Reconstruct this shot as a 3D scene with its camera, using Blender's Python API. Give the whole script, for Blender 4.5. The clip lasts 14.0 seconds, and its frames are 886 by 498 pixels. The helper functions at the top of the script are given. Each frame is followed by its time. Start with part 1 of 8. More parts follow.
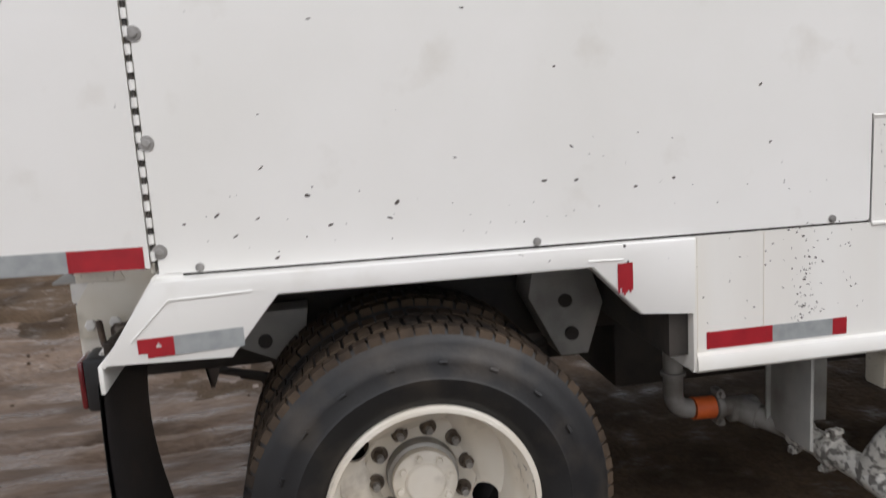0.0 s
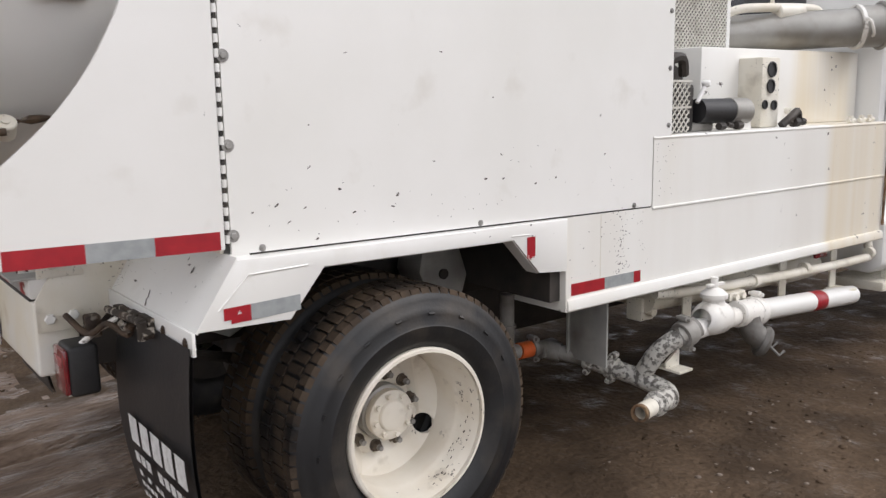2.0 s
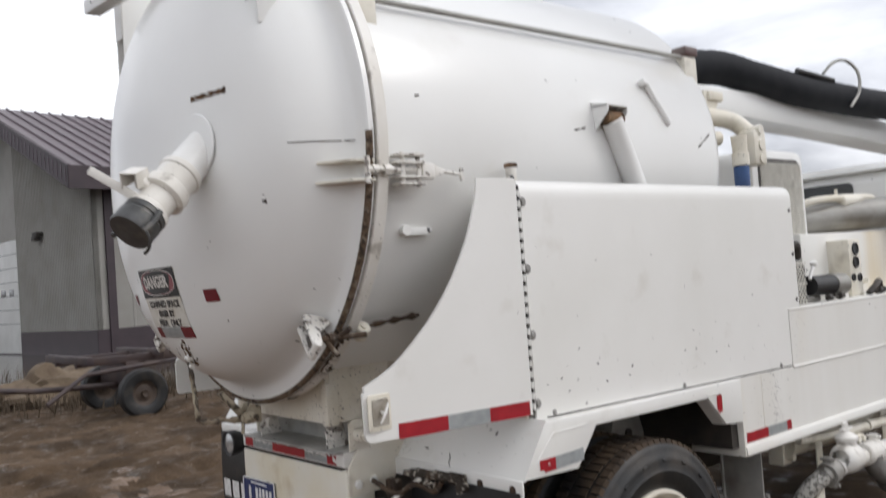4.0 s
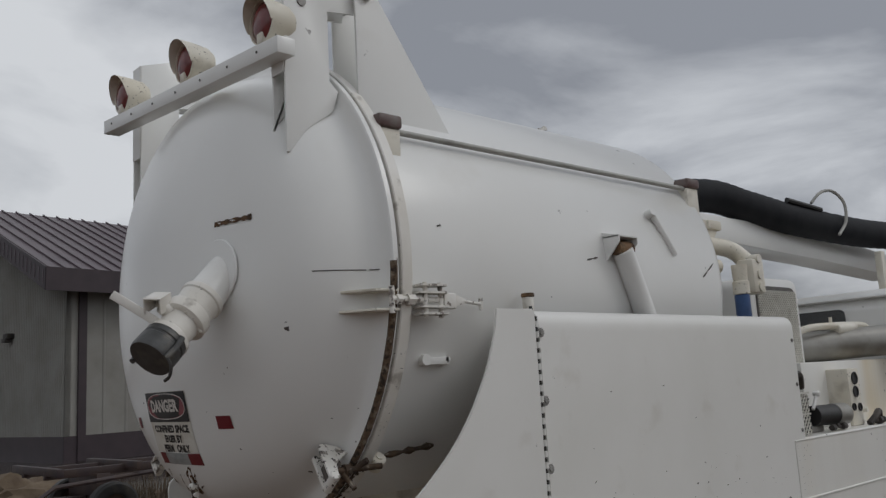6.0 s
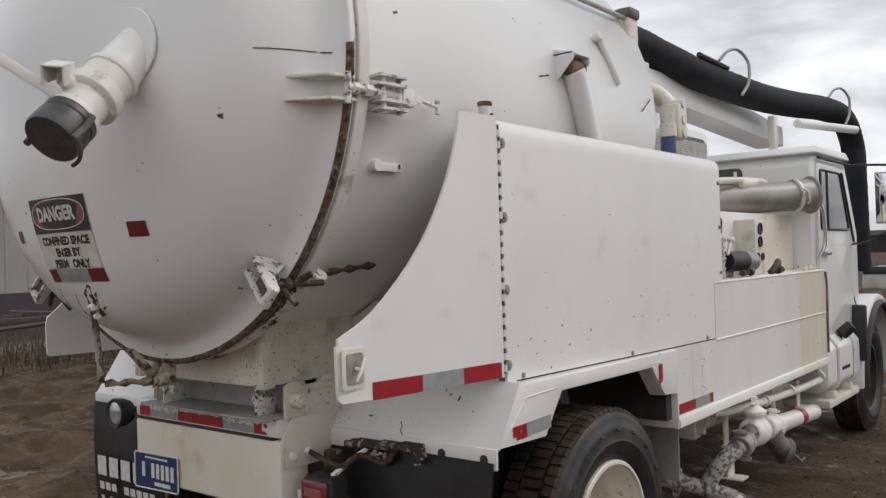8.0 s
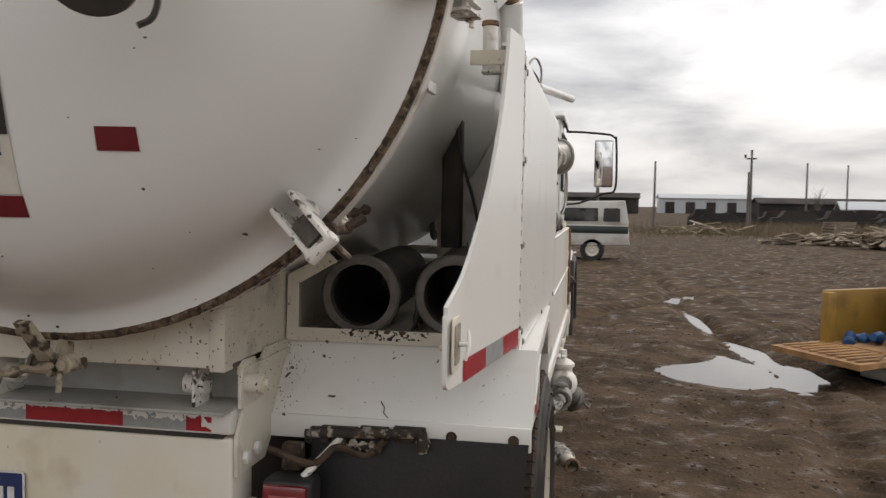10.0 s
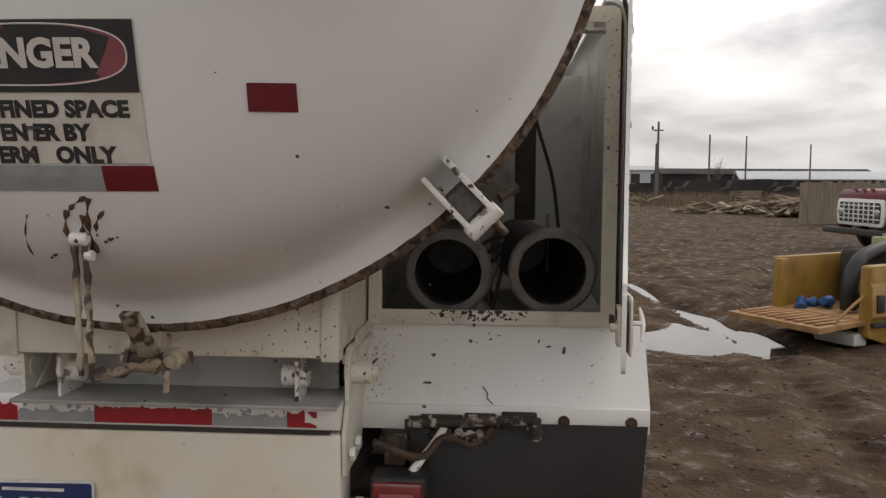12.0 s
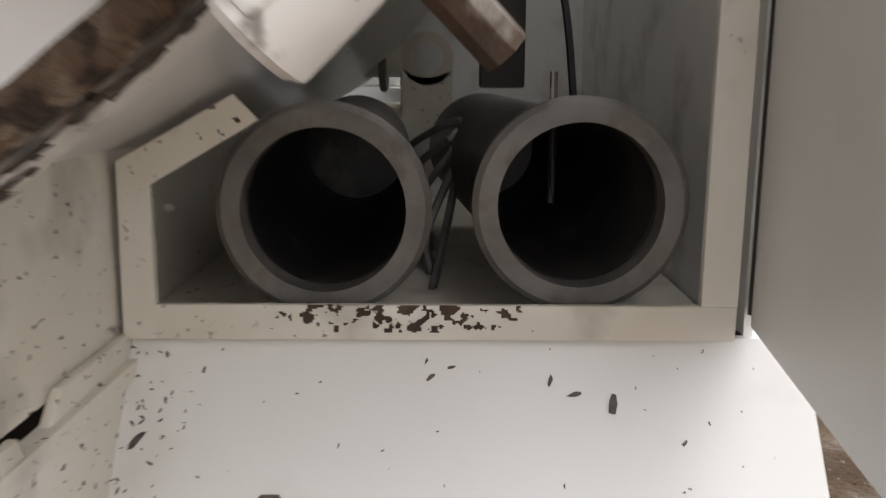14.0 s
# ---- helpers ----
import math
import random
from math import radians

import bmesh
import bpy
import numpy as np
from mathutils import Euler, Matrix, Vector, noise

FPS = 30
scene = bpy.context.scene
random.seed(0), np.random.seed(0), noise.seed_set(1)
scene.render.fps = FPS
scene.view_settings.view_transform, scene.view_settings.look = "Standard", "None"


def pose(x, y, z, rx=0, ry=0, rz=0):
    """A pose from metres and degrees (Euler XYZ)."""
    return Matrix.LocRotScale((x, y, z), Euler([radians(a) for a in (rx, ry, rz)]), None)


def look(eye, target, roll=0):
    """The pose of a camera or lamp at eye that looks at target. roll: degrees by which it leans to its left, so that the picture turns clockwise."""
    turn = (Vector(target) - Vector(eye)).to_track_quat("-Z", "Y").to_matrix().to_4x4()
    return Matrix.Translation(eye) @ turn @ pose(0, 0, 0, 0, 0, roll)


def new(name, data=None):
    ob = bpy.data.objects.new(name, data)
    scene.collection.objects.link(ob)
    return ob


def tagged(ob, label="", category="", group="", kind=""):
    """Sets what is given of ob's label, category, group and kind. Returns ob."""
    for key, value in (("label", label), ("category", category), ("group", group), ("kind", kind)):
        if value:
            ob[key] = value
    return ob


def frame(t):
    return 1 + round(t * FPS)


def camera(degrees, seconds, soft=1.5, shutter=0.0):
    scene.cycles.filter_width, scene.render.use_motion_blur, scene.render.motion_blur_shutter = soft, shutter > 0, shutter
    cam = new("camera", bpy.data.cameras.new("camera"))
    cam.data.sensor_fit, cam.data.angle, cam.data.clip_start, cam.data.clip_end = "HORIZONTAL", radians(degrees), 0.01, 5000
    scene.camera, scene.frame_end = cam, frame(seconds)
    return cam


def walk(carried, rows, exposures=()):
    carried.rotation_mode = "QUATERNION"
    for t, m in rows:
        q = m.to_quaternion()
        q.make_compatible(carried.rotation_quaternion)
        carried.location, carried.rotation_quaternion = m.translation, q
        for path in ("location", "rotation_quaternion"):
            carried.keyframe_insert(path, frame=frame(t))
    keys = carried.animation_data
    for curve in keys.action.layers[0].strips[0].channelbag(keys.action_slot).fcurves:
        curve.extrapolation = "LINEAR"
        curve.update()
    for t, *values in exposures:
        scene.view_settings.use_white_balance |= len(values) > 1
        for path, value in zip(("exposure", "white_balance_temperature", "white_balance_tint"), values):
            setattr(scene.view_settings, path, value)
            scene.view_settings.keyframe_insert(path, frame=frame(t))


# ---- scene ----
cam = camera(55.5, 14.0, soft=1.35, shutter=0.3)
PATH = [
    (0, (-0.277, -2.187, 1.633), (0.035, -0.243, 1.283), -3.6),
    (0.5, (-0.616, -2.249, 1.664), (-0.097, -0.385, 1.16), -0.4),
    (1, (-0.922, -2.414, 1.723), (-0.207, -0.604, 1.261), -2.0),
    (1.5, (-1.316, -2.418, 1.688), (-0.296, -0.736, 1.327), -1.9),
    (2, (-1.685, -2.4, 1.696), (-0.487, -0.837, 1.346), -1.0),
    (2.5, (-2.06, -2.408, 1.726), (-0.778, -0.897, 1.459), -4.2),
    (3, (-2.464, -2.26, 1.766), (-1.172, -0.748, 1.556), -4.3),
    (3.5, (-2.78, -2.313, 1.789), (-1.531, -0.76, 1.62), -4.9),
    (4, (-3.045, -2.39, 1.817), (-1.774, -0.847, 1.889), -4.2),
    (4.2, (-3.114, -2.341, 1.837), (-1.834, -0.813, 2.007), -3.7),
    (6.3, (-3.186, -2.279, 1.913), (-1.875, -0.803, 2.235), -3.2),
    (6.5, (-3.174, -2.26, 1.868), (-1.831, -0.794, 2.075), -3.4),
    (7, (-3.19, -2.169, 1.813), (-1.756, -0.775, 1.798), -2.3),
    (7.5, (-3.256, -2.068, 1.735), (-1.764, -0.735, 1.752), -3.3),
    (8, (-3.165, -1.745, 1.694), (-1.61, -0.488, 1.715), -1.8),
    (8.5, (-3.257, -1.401, 1.697), (-1.649, -0.215, 1.607), -1.4),
    (8.7, (-3.311, -1.254, 1.729), (-1.609, -0.212, 1.595), -2.7),
    (10.8, (-3.221, 0.2, 1.681), (-1.23, 0.396, 1.652), 3.5),
    (11, (-3.2, 0.258, 1.684), (-1.207, 0.431, 1.663), 3.4),
    (11.5, (-3.214, 0.325, 1.689), (-1.218, 0.353, 1.553), 1.7),
    (12, (-3.17, 0.354, 1.677), (-1.182, 0.502, 1.508), 0.3),
    (12.5, (-2.912, 0.339, 1.632), (-0.921, 0.493, 1.525), 1.3),
    (13, (-2.511, 0.4, 1.624), (-0.519, 0.447, 1.457), 0.4),
    (13.5, (-2.083, 0.366, 1.575), (-0.098, 0.437, 1.342), -0.8),
    (14, (-1.652, 0.375, 1.546), (0.309, 0.386, 1.154), 0.2),
]
EXPOSURES = [(0.0, 0.56, 6300, 12), (0.5, 0.80, 6350, 13), (1.0, 0.84, 6350, 13), (1.5, 0.72, 6350, 13), (2.5, 0.74, 6350, 13), (3.0, 0.62, 6400, 13), (3.5, 0.58, 6300, 12), (4.0, 0.45, 6300, 11), (4.2, 0.38, 6300, 11), (6.3, -0.66, 6250, 9), (6.6, -0.58, 6300, 10), (7.0, 0.0, 6250, 11), (7.5, 0.42, 6400, 11), (8.0, 0.14, 6400, 11),
             (8.7, 0.29, 6650, 11), (10.8, 0.22, 6800, 11), (11.6, 0.0, 6850, 11), (12.0, 0.17, 6850, 12), (13.0, 0.15, 6900, 12), (13.6, 0.56, 7000, 12), (14.0, 1.28, 6550, 12)]
walk(cam, [(t, look(eye, target, roll)) for t, eye, target, roll in PATH], EXPOSURES)
SKY, SUN = 1.14, 0.75

# ---------------------------------------------------------------- world and sun
world = bpy.data.worlds.new("overcast_sky")
scene.world = world
world.use_nodes = True
wt = world.node_tree
wt.nodes.clear()


def wnode(kind, **props):
    n = wt.nodes.new(kind)
    for k, v in props.items():
        if k == "operation":
            n.operation = v
        elif k == "blend":
            n.blend_type = v
    return n


SUN_AZ, SUN_EL = radians(-48), radians(44)          # the bright part of the cloud, over the yard
w_out, w_bg = wnode("ShaderNodeOutputWorld"), wnode("ShaderNodeBackground")
w_sky = wnode("ShaderNodeTexSky")
w_sky.sky_type = "NISHITA"
w_sky.sun_disc = False
w_sky.sun_elevation, w_sky.sun_rotation = SUN_EL, math.pi / 2 - SUN_AZ
w_sky.dust_density = 4.0
w_co = wnode("ShaderNodeTexCoord")
w_sep = wnode("ShaderNodeSeparateXYZ")
wt.links.new(w_co.outputs["Generated"], w_sep.inputs[0])
w_add = wnode("ShaderNodeMath", operation="ADD")
w_add.inputs[1].default_value = 0.22
w_max = wnode("ShaderNodeMath", operation="MAXIMUM")
w_max.inputs[1].default_value = 0.08
wt.links.new(w_sep.outputs["Z"], w_add.inputs[0])
wt.links.new(w_add.outputs[0], w_max.inputs[0])
w_dx, w_dy = wnode("ShaderNodeMath", operation="DIVIDE"), wnode("ShaderNodeMath", operation="DIVIDE")
for n, axis in ((w_dx, "X"), (w_dy, "Y")):
    wt.links.new(w_sep.outputs[axis], n.inputs[0])
    wt.links.new(w_max.outputs[0], n.inputs[1])
w_vec = wnode("ShaderNodeCombineXYZ")
wt.links.new(w_dx.outputs[0], w_vec.inputs[0])
wt.links.new(w_dy.outputs[0], w_vec.inputs[1])
w_vec.inputs[2].default_value = 8.3
w_n1 = wnode("ShaderNodeTexNoise")
w_n1.inputs["Scale"].default_value, w_n1.inputs["Detail"].default_value = 1.15, 7.0
w_n1.inputs["Roughness"].default_value, w_n1.inputs["Distortion"].default_value = 0.52, 0.3
wt.links.new(w_vec.outputs[0], w_n1.inputs["Vector"])
w_ramp = wnode("ShaderNodeValToRGB")
r = w_ramp.color_ramp
r.elements[0].position, r.elements[0].color = 0.36, (0.36, 0.37, 0.40, 1)
r.elements[1].position, r.elements[1].color = 0.63, (0.95, 0.95, 0.955, 1)
e = r.elements.new(0.50)
e.color = (0.71, 0.716, 0.735, 1)
wt.links.new(w_n1.outputs[0], w_ramp.inputs[0])
w_mix = wnode("ShaderNodeMixRGB")
w_mix.inputs[0].default_value = 0.93
w_scale = wnode("ShaderNodeMixRGB", blend="MULTIPLY")
w_scale.inputs[0].default_value = 1.0
w_scale.inputs[2].default_value = (0.10, 0.10, 0.10, 1)
wt.links.new(w_sky.outputs[0], w_scale.inputs[1])
wt.links.new(w_scale.outputs[0], w_mix.inputs[1])
wt.links.new(w_ramp.outputs[0], w_mix.inputs[2])
w_low = wnode("ShaderNodeMapRange")                 # paler, clearer air towards the horizon
w_low.inputs["From Min"].default_value, w_low.inputs["From Max"].default_value = 0.0, 0.16
w_low.inputs["To Min"].default_value, w_low.inputs["To Max"].default_value = 0.75, 0.0
wt.links.new(w_sep.outputs["Z"], w_low.inputs["Value"])
w_hor = wnode("ShaderNodeMixRGB")
w_hor.inputs[2].default_value = (0.44, 0.44, 0.438, 1)
wt.links.new(w_low.outputs[0], w_hor.inputs[0])
wt.links.new(w_mix.outputs[0], w_hor.inputs[1])
w_dot = wt.nodes.new("ShaderNodeVectorMath")        # the cloud is brighter round the hidden sun
w_dot.operation = "DOT_PRODUCT"
w_dot.inputs[1].default_value = (math.cos(SUN_EL) * math.cos(SUN_AZ), math.cos(SUN_EL) * math.sin(SUN_AZ), math.sin(SUN_EL))
wt.links.new(w_co.outputs["Generated"], w_dot.inputs[0])
w_gain = wnode("ShaderNodeMapRange")
w_gain.inputs["From Min"].default_value, w_gain.inputs["From Max"].default_value = -1.0, 1.0
w_gain.inputs["To Min"].default_value, w_gain.inputs["To Max"].default_value = 0.84, 1.09
wt.links.new(w_dot.outputs["Value"], w_gain.inputs["Value"])
w_lit = wnode("ShaderNodeMixRGB", blend="MULTIPLY")
w_lit.inputs[0].default_value = 1.0
wt.links.new(w_hor.outputs[0], w_lit.inputs[1])
wt.links.new(w_gain.outputs[0], w_lit.inputs[2])
wt.links.new(w_lit.outputs[0], w_bg.inputs["Color"])
w_bg.inputs["Strength"].default_value = SKY
wt.links.new(w_bg.outputs[0], w_out.inputs["Surface"])

sun = new("sun", bpy.data.lights.new("sun", "SUN"))
sun.data.energy, sun.data.angle, sun.data.color = SUN, radians(24), (1.0, 0.97, 0.92)
sun.matrix_world = look((0, 0, 0), (-math.cos(SUN_EL) * math.cos(SUN_AZ), -math.cos(SUN_EL) * math.sin(SUN_AZ), -math.sin(SUN_EL)))


# ---------------------------------------------------------------- materials
def surface(name, base, other=None, rough=0.5, metal=0.0, scale=3.0, mix=(0.35, 0.65), dirt=None, bump=0.0, bump_scale=60.0,
            rough_to=None, stretch=(1, 1, 1), chips=None, spec=0.5, coat=0.0, grain=0.0, run=None, relief=0.02, wet=None):
    """Two blended tones, patchy dirt, small chips and fine relief, all at world size."""
    m = bpy.data.materials.new(name)
    m.use_nodes = True
    t = m.node_tree
    p = t.nodes["Principled BSDF"]
    p.inputs["Roughness"].default_value, p.inputs["Metallic"].default_value = rough, metal
    p.inputs["Specular IOR Level"].default_value = spec
    p.inputs["Coat Weight"].default_value = coat
    p.inputs["Coat Roughness"].default_value = 0.15
    geo = t.nodes.new("ShaderNodeNewGeometry")
    mp = t.nodes.new("ShaderNodeMapping")
    mp.inputs["Scale"].default_value = stretch
    t.links.new(geo.outputs["Position"], mp.inputs["Vector"])

    def noise_mask(sc, lo, hi, detail=5.0, vec=None):
        n = t.nodes.new("ShaderNodeTexNoise")
        n.inputs["Scale"].default_value, n.inputs["Detail"].default_value = sc, detail
        t.links.new(vec or mp.outputs[0], n.inputs["Vector"])
        rr = t.nodes.new("ShaderNodeMapRange")
        rr.inputs["From Min"].default_value, rr.inputs["From Max"].default_value = lo, hi
        t.links.new(n.outputs[0], rr.inputs["Value"])
        return rr.outputs[0]

    def blend(fac, a, b):
        n = t.nodes.new("ShaderNodeMixRGB")
        for value, socket in ((fac, n.inputs[0]), (a, n.inputs[1]), (b, n.inputs[2])):
            if isinstance(value, tuple):
                socket.default_value = (*value[:3], 1)
            elif isinstance(value, (int, float)):
                socket.default_value = value
            else:
                t.links.new(value, socket)
        return n.outputs[0]

    def times(a, b):
        n = t.nodes.new("ShaderNodeMath")
        n.operation = "MULTIPLY"
        for value, socket in ((a, n.inputs[0]), (b, n.inputs[1])):
            if isinstance(value, (int, float)):
                socket.default_value = value
            else:
                t.links.new(value, socket)
        return n.outputs[0]

    first = noise_mask(scale, *mix)
    color = blend(first, base, other or tuple(c * 0.9 for c in base))
    if grain:
        color = blend(times(noise_mask(bump_scale * 2, 0.35, 0.65), grain), color, tuple(c * 0.55 for c in base))
    if dirt:
        tone, sc, lo, hi, amount = dirt
        color = blend(times(noise_mask(sc, lo, hi, 8.0), amount), color, tone)
    if run:
        # a run stain: streaks that fall straight down over one stretch of the length
        tone, x0, x1, amount = run
        sx = t.nodes.new("ShaderNodeSeparateXYZ")
        t.links.new(geo.outputs["Position"], sx.inputs[0])
        ends = []
        for lo_, hi_ in ((x0, x0 + 0.10), (x1, x1 - 0.25)):
            e_ = t.nodes.new("ShaderNodeMapRange")
            e_.inputs["From Min"].default_value, e_.inputs["From Max"].default_value = lo_, hi_
            t.links.new(sx.outputs["X"], e_.inputs["Value"])
            ends.append(e_.outputs[0])
        fall = t.nodes.new("ShaderNodeMapping")
        fall.inputs["Scale"].default_value = (1.0, 0.0, 0.03)
        t.links.new(geo.outputs["Position"], fall.inputs["Vector"])
        streak = noise_mask(5.0, 0.25, 0.75, 6.0, fall.outputs[0])
        color = blend(times(times(times(ends[0], ends[1]), streak), amount), color, tone)
    if chips:
        tone, sc, size, lo, hi = chips
        fleck = t.nodes.new("ShaderNodeTexNoise")
        fleck.inputs["Scale"].default_value, fleck.inputs["Detail"].default_value, fleck.inputs["Roughness"].default_value = sc, 3.0, 0.55
        t.links.new(geo.outputs["Position"], fleck.inputs["Vector"])
        near = t.nodes.new("ShaderNodeMapRange")
        near.inputs["From Min"].default_value, near.inputs["From Max"].default_value = 0.735 - 0.5 * size, 0.75 - 0.5 * size
        t.links.new(fleck.outputs[0], near.inputs["Value"])
        color = blend(times(near.outputs[0], noise_mask(2.2, lo, hi, 3.0)), color, tone)
    t.links.new(color, p.inputs["Base Color"])
    if rough_to is not None:
        rr = t.nodes.new("ShaderNodeMapRange")
        rr.inputs["To Min"].default_value, rr.inputs["To Max"].default_value = rough, rough_to
        t.links.new(first, rr.inputs["Value"])
        t.links.new(rr.outputs[0], p.inputs["Roughness"])
    if wet:
        # small wet films lying between drier crumbs
        sc_, lo_, hi_, shine = wet
        rr2 = t.nodes.new("ShaderNodeMapRange")
        rr2.inputs["To Min"].default_value, rr2.inputs["To Max"].default_value = rough_to or rough, shine
        t.links.new(noise_mask(sc_, lo_, hi_, 6.0), rr2.inputs["Value"])
        t.links.new(rr2.outputs[0], p.inputs["Roughness"])
    if bump:
        n = t.nodes.new("ShaderNodeTexNoise")
        n.inputs["Scale"].default_value, n.inputs["Detail"].default_value = bump_scale, 4.0
        t.links.new(mp.outputs[0], n.inputs["Vector"])
        b = t.nodes.new("ShaderNodeBump")
        b.inputs["Strength"].default_value, b.inputs["Distance"].default_value = bump, relief
        t.links.new(n.outputs[0], b.inputs["Height"])
        t.links.new(b.outputs[0], p.inputs["Normal"])
    return m


RUST = (0.10, 0.045, 0.02)
paint = surface("white_paint", (0.80, 0.79, 0.76), (0.74, 0.73, 0.69), 0.34, scale=1.3, dirt=((0.42, 0.37, 0.28), 5.0, 0.60, 0.80, 0.30),
                bump=0.03, bump_scale=9.0, chips=((0.06, 0.05, 0.045), 30.0, 0.085, 0.60, 0.64), coat=0.25)
paint_tank = surface("white_tank_paint", (0.80, 0.80, 0.78), (0.75, 0.745, 0.72), 0.30, scale=0.9, dirt=((0.50, 0.45, 0.36), 3.0, 0.62, 0.85, 0.22),
                     bump=0.04, bump_scale=5.0, chips=((0.05, 0.04, 0.035), 16.0, 0.045, 0.56, 0.60), coat=0.3)
paint_dirty = surface("weathered_white_paint", (0.74, 0.71, 0.63), (0.66, 0.61, 0.50), 0.45, scale=4.0, dirt=((0.20, 0.16, 0.11), 7.0, 0.58, 0.78, 0.55),
                      bump=0.05, bump_scale=20.0, chips=((0.045, 0.032, 0.022), 75.0, 0.17, 0.48, 0.58))
paint_chipped = surface("chipped_white_paint", (0.76, 0.74, 0.70), (0.68, 0.65, 0.59), 0.42, scale=6.0, dirt=((0.10, 0.07, 0.05), 30.0, 0.57, 0.62, 0.75),
                        bump=0.12, bump_scale=30.0, chips=((0.035, 0.025, 0.02), 55.0, 0.27, 0.40, 0.50))
paint_worn = surface("worn_white_paint", (0.77, 0.75, 0.71), (0.70, 0.67, 0.61), 0.42, scale=6.0, dirt=((0.16, 0.13, 0.10), 12.0, 0.60, 0.70, 0.5),
                     bump=0.08, bump_scale=30.0, chips=((0.04, 0.03, 0.025), 60.0, 0.13, 0.50, 0.58))
paint_grey = surface("grey_primer_paint", (0.30, 0.30, 0.28), (0.42, 0.41, 0.38), 0.5, scale=5.0, dirt=((0.12, 0.10, 0.08), 6.0, 0.50, 0.75, 0.6), bump=0.05)
pipe_paint = surface("flaking_pipe_paint", (0.55, 0.53, 0.48), (0.15, 0.14, 0.125), 0.45, scale=36.0, mix=(0.52, 0.58), dirt=((0.075, 0.06, 0.05), 40.0, 0.53, 0.62, 0.7), bump=0.12, bump_scale=40.0)
pipe_grey = surface("dusty_grey_pipe", (0.30, 0.285, 0.26), (0.16, 0.15, 0.135), 0.55, scale=8.0, dirt=((0.13, 0.10, 0.075), 8.0, 0.50, 0.72, 0.5), bump=0.06)
tube_grey = surface("weathered_aluminium", (0.36, 0.35, 0.325), (0.27, 0.26, 0.235), 0.42, 0.35, scale=5.0, dirt=((0.14, 0.11, 0.08), 7.0, 0.50, 0.75, 0.4), bump=0.03)
# base tone set low to put the shade inside the tubes into the colour
tube_dark = surface("dark_dirty_hose_tube", (0.050, 0.048, 0.045), (0.028, 0.026, 0.025), 0.38, 0.3, scale=6.0, dirt=((0.20, 0.17, 0.14), 9.0, 0.52, 0.70, 0.5), bump=0.05)
flange_grey = surface("worn_flange", (0.19, 0.18, 0.165), (0.12, 0.112, 0.10), 0.5, 0.3, scale=14.0, dirt=((0.10, 0.075, 0.055), 18.0, 0.55, 0.70, 0.7), bump=0.08)
rust = surface("rusty_steel", (0.16, 0.085, 0.045), (0.30, 0.20, 0.11), 0.8, 0.2, scale=14.0, dirt=((0.035, 0.022, 0.015), 16.0, 0.48, 0.60, 0.8), bump=0.25, bump_scale=45.0)
grimy_cream = surface("grimy_cream_casting", (0.46, 0.41, 0.31), (0.24, 0.19, 0.13), 0.6, scale=12.0, dirt=((0.035, 0.025, 0.018), 20.0, 0.51, 0.57, 0.9), bump=0.2, bump_scale=35.0)
rust_dark = surface("dark_rusty_steel", (0.034, 0.022, 0.016), (0.095, 0.062, 0.038), 0.75, 0.2, scale=18.0, dirt=((0.34, 0.30, 0.25), 20.0, 0.62, 0.68, 0.6), bump=0.3, bump_scale=45.0)
gasket = surface("rusty_gasket", (0.085, 0.052, 0.030), (0.032, 0.021, 0.015), 0.85, scale=22.0, dirt=((0.36, 0.30, 0.22), 15.0, 0.62, 0.68, 0.6), bump=0.3, bump_scale=50.0)
stain_rust = surface("rust_stain", (0.15, 0.082, 0.040), (0.045, 0.024, 0.013), 0.85, scale=30.0, bump=0.2)
steel = surface("bare_steel", (0.30, 0.29, 0.28), (0.20, 0.19, 0.18), 0.35, 0.8, scale=20.0, dirt=((0.10, 0.06, 0.035), 15.0, 0.5, 0.7, 0.5), bump=0.05)
zinc = surface("dull_zinc_bolt", (0.34, 0.33, 0.31), (0.22, 0.21, 0.20), 0.5, 0.5, scale=25.0, bump=0.05)
dark_steel = surface("dark_frame_steel", (0.030, 0.028, 0.026), (0.055, 0.047, 0.040), 0.6, 0.2, scale=6.0, dirt=((0.13, 0.10, 0.075), 5.0, 0.55, 0.8, 0.5), bump=0.08)
rubber = surface("tyre_rubber", (0.007, 0.007, 0.008), (0.012, 0.012, 0.012), 0.52, scale=7.0, dirt=((0.10, 0.080, 0.060), 6.0, 0.50, 0.80, 0.50), bump=0.06, bump_scale=80.0)
tread_mat = surface("muddy_tread", (0.010, 0.009, 0.009), (0.030, 0.022, 0.016), 0.85, scale=9.0, spec=0.2, dirt=((0.085, 0.060, 0.040), 5.0, 0.36, 0.60, 0.9), bump=0.15)
flap_rubber = surface("mud_flap_rubber", (0.012, 0.012, 0.013), (0.020, 0.019, 0.019), 0.42, scale=5.0, dirt=((0.09, 0.07, 0.052), 6.0, 0.60, 0.85, 0.5), bump=0.05)
black = surface("black_plastic", (0.016, 0.016, 0.017), (0.026, 0.025, 0.025), 0.5, scale=12.0, bump=0.05)
hose_black = surface("ribbed_black_hose", (0.010, 0.011, 0.014), (0.018, 0.019, 0.022), 0.7, scale=6.0, spec=0.2, bump=0.10, bump_scale=70.0)
cap_grey = surface("grey_camlock_cap", (0.10, 0.10, 0.10), (0.065, 0.065, 0.063), 0.42, 0.4, scale=18.0, dirt=((0.2, 0.18, 0.15), 16.0, 0.55, 0.7, 0.4), bump=0.06)
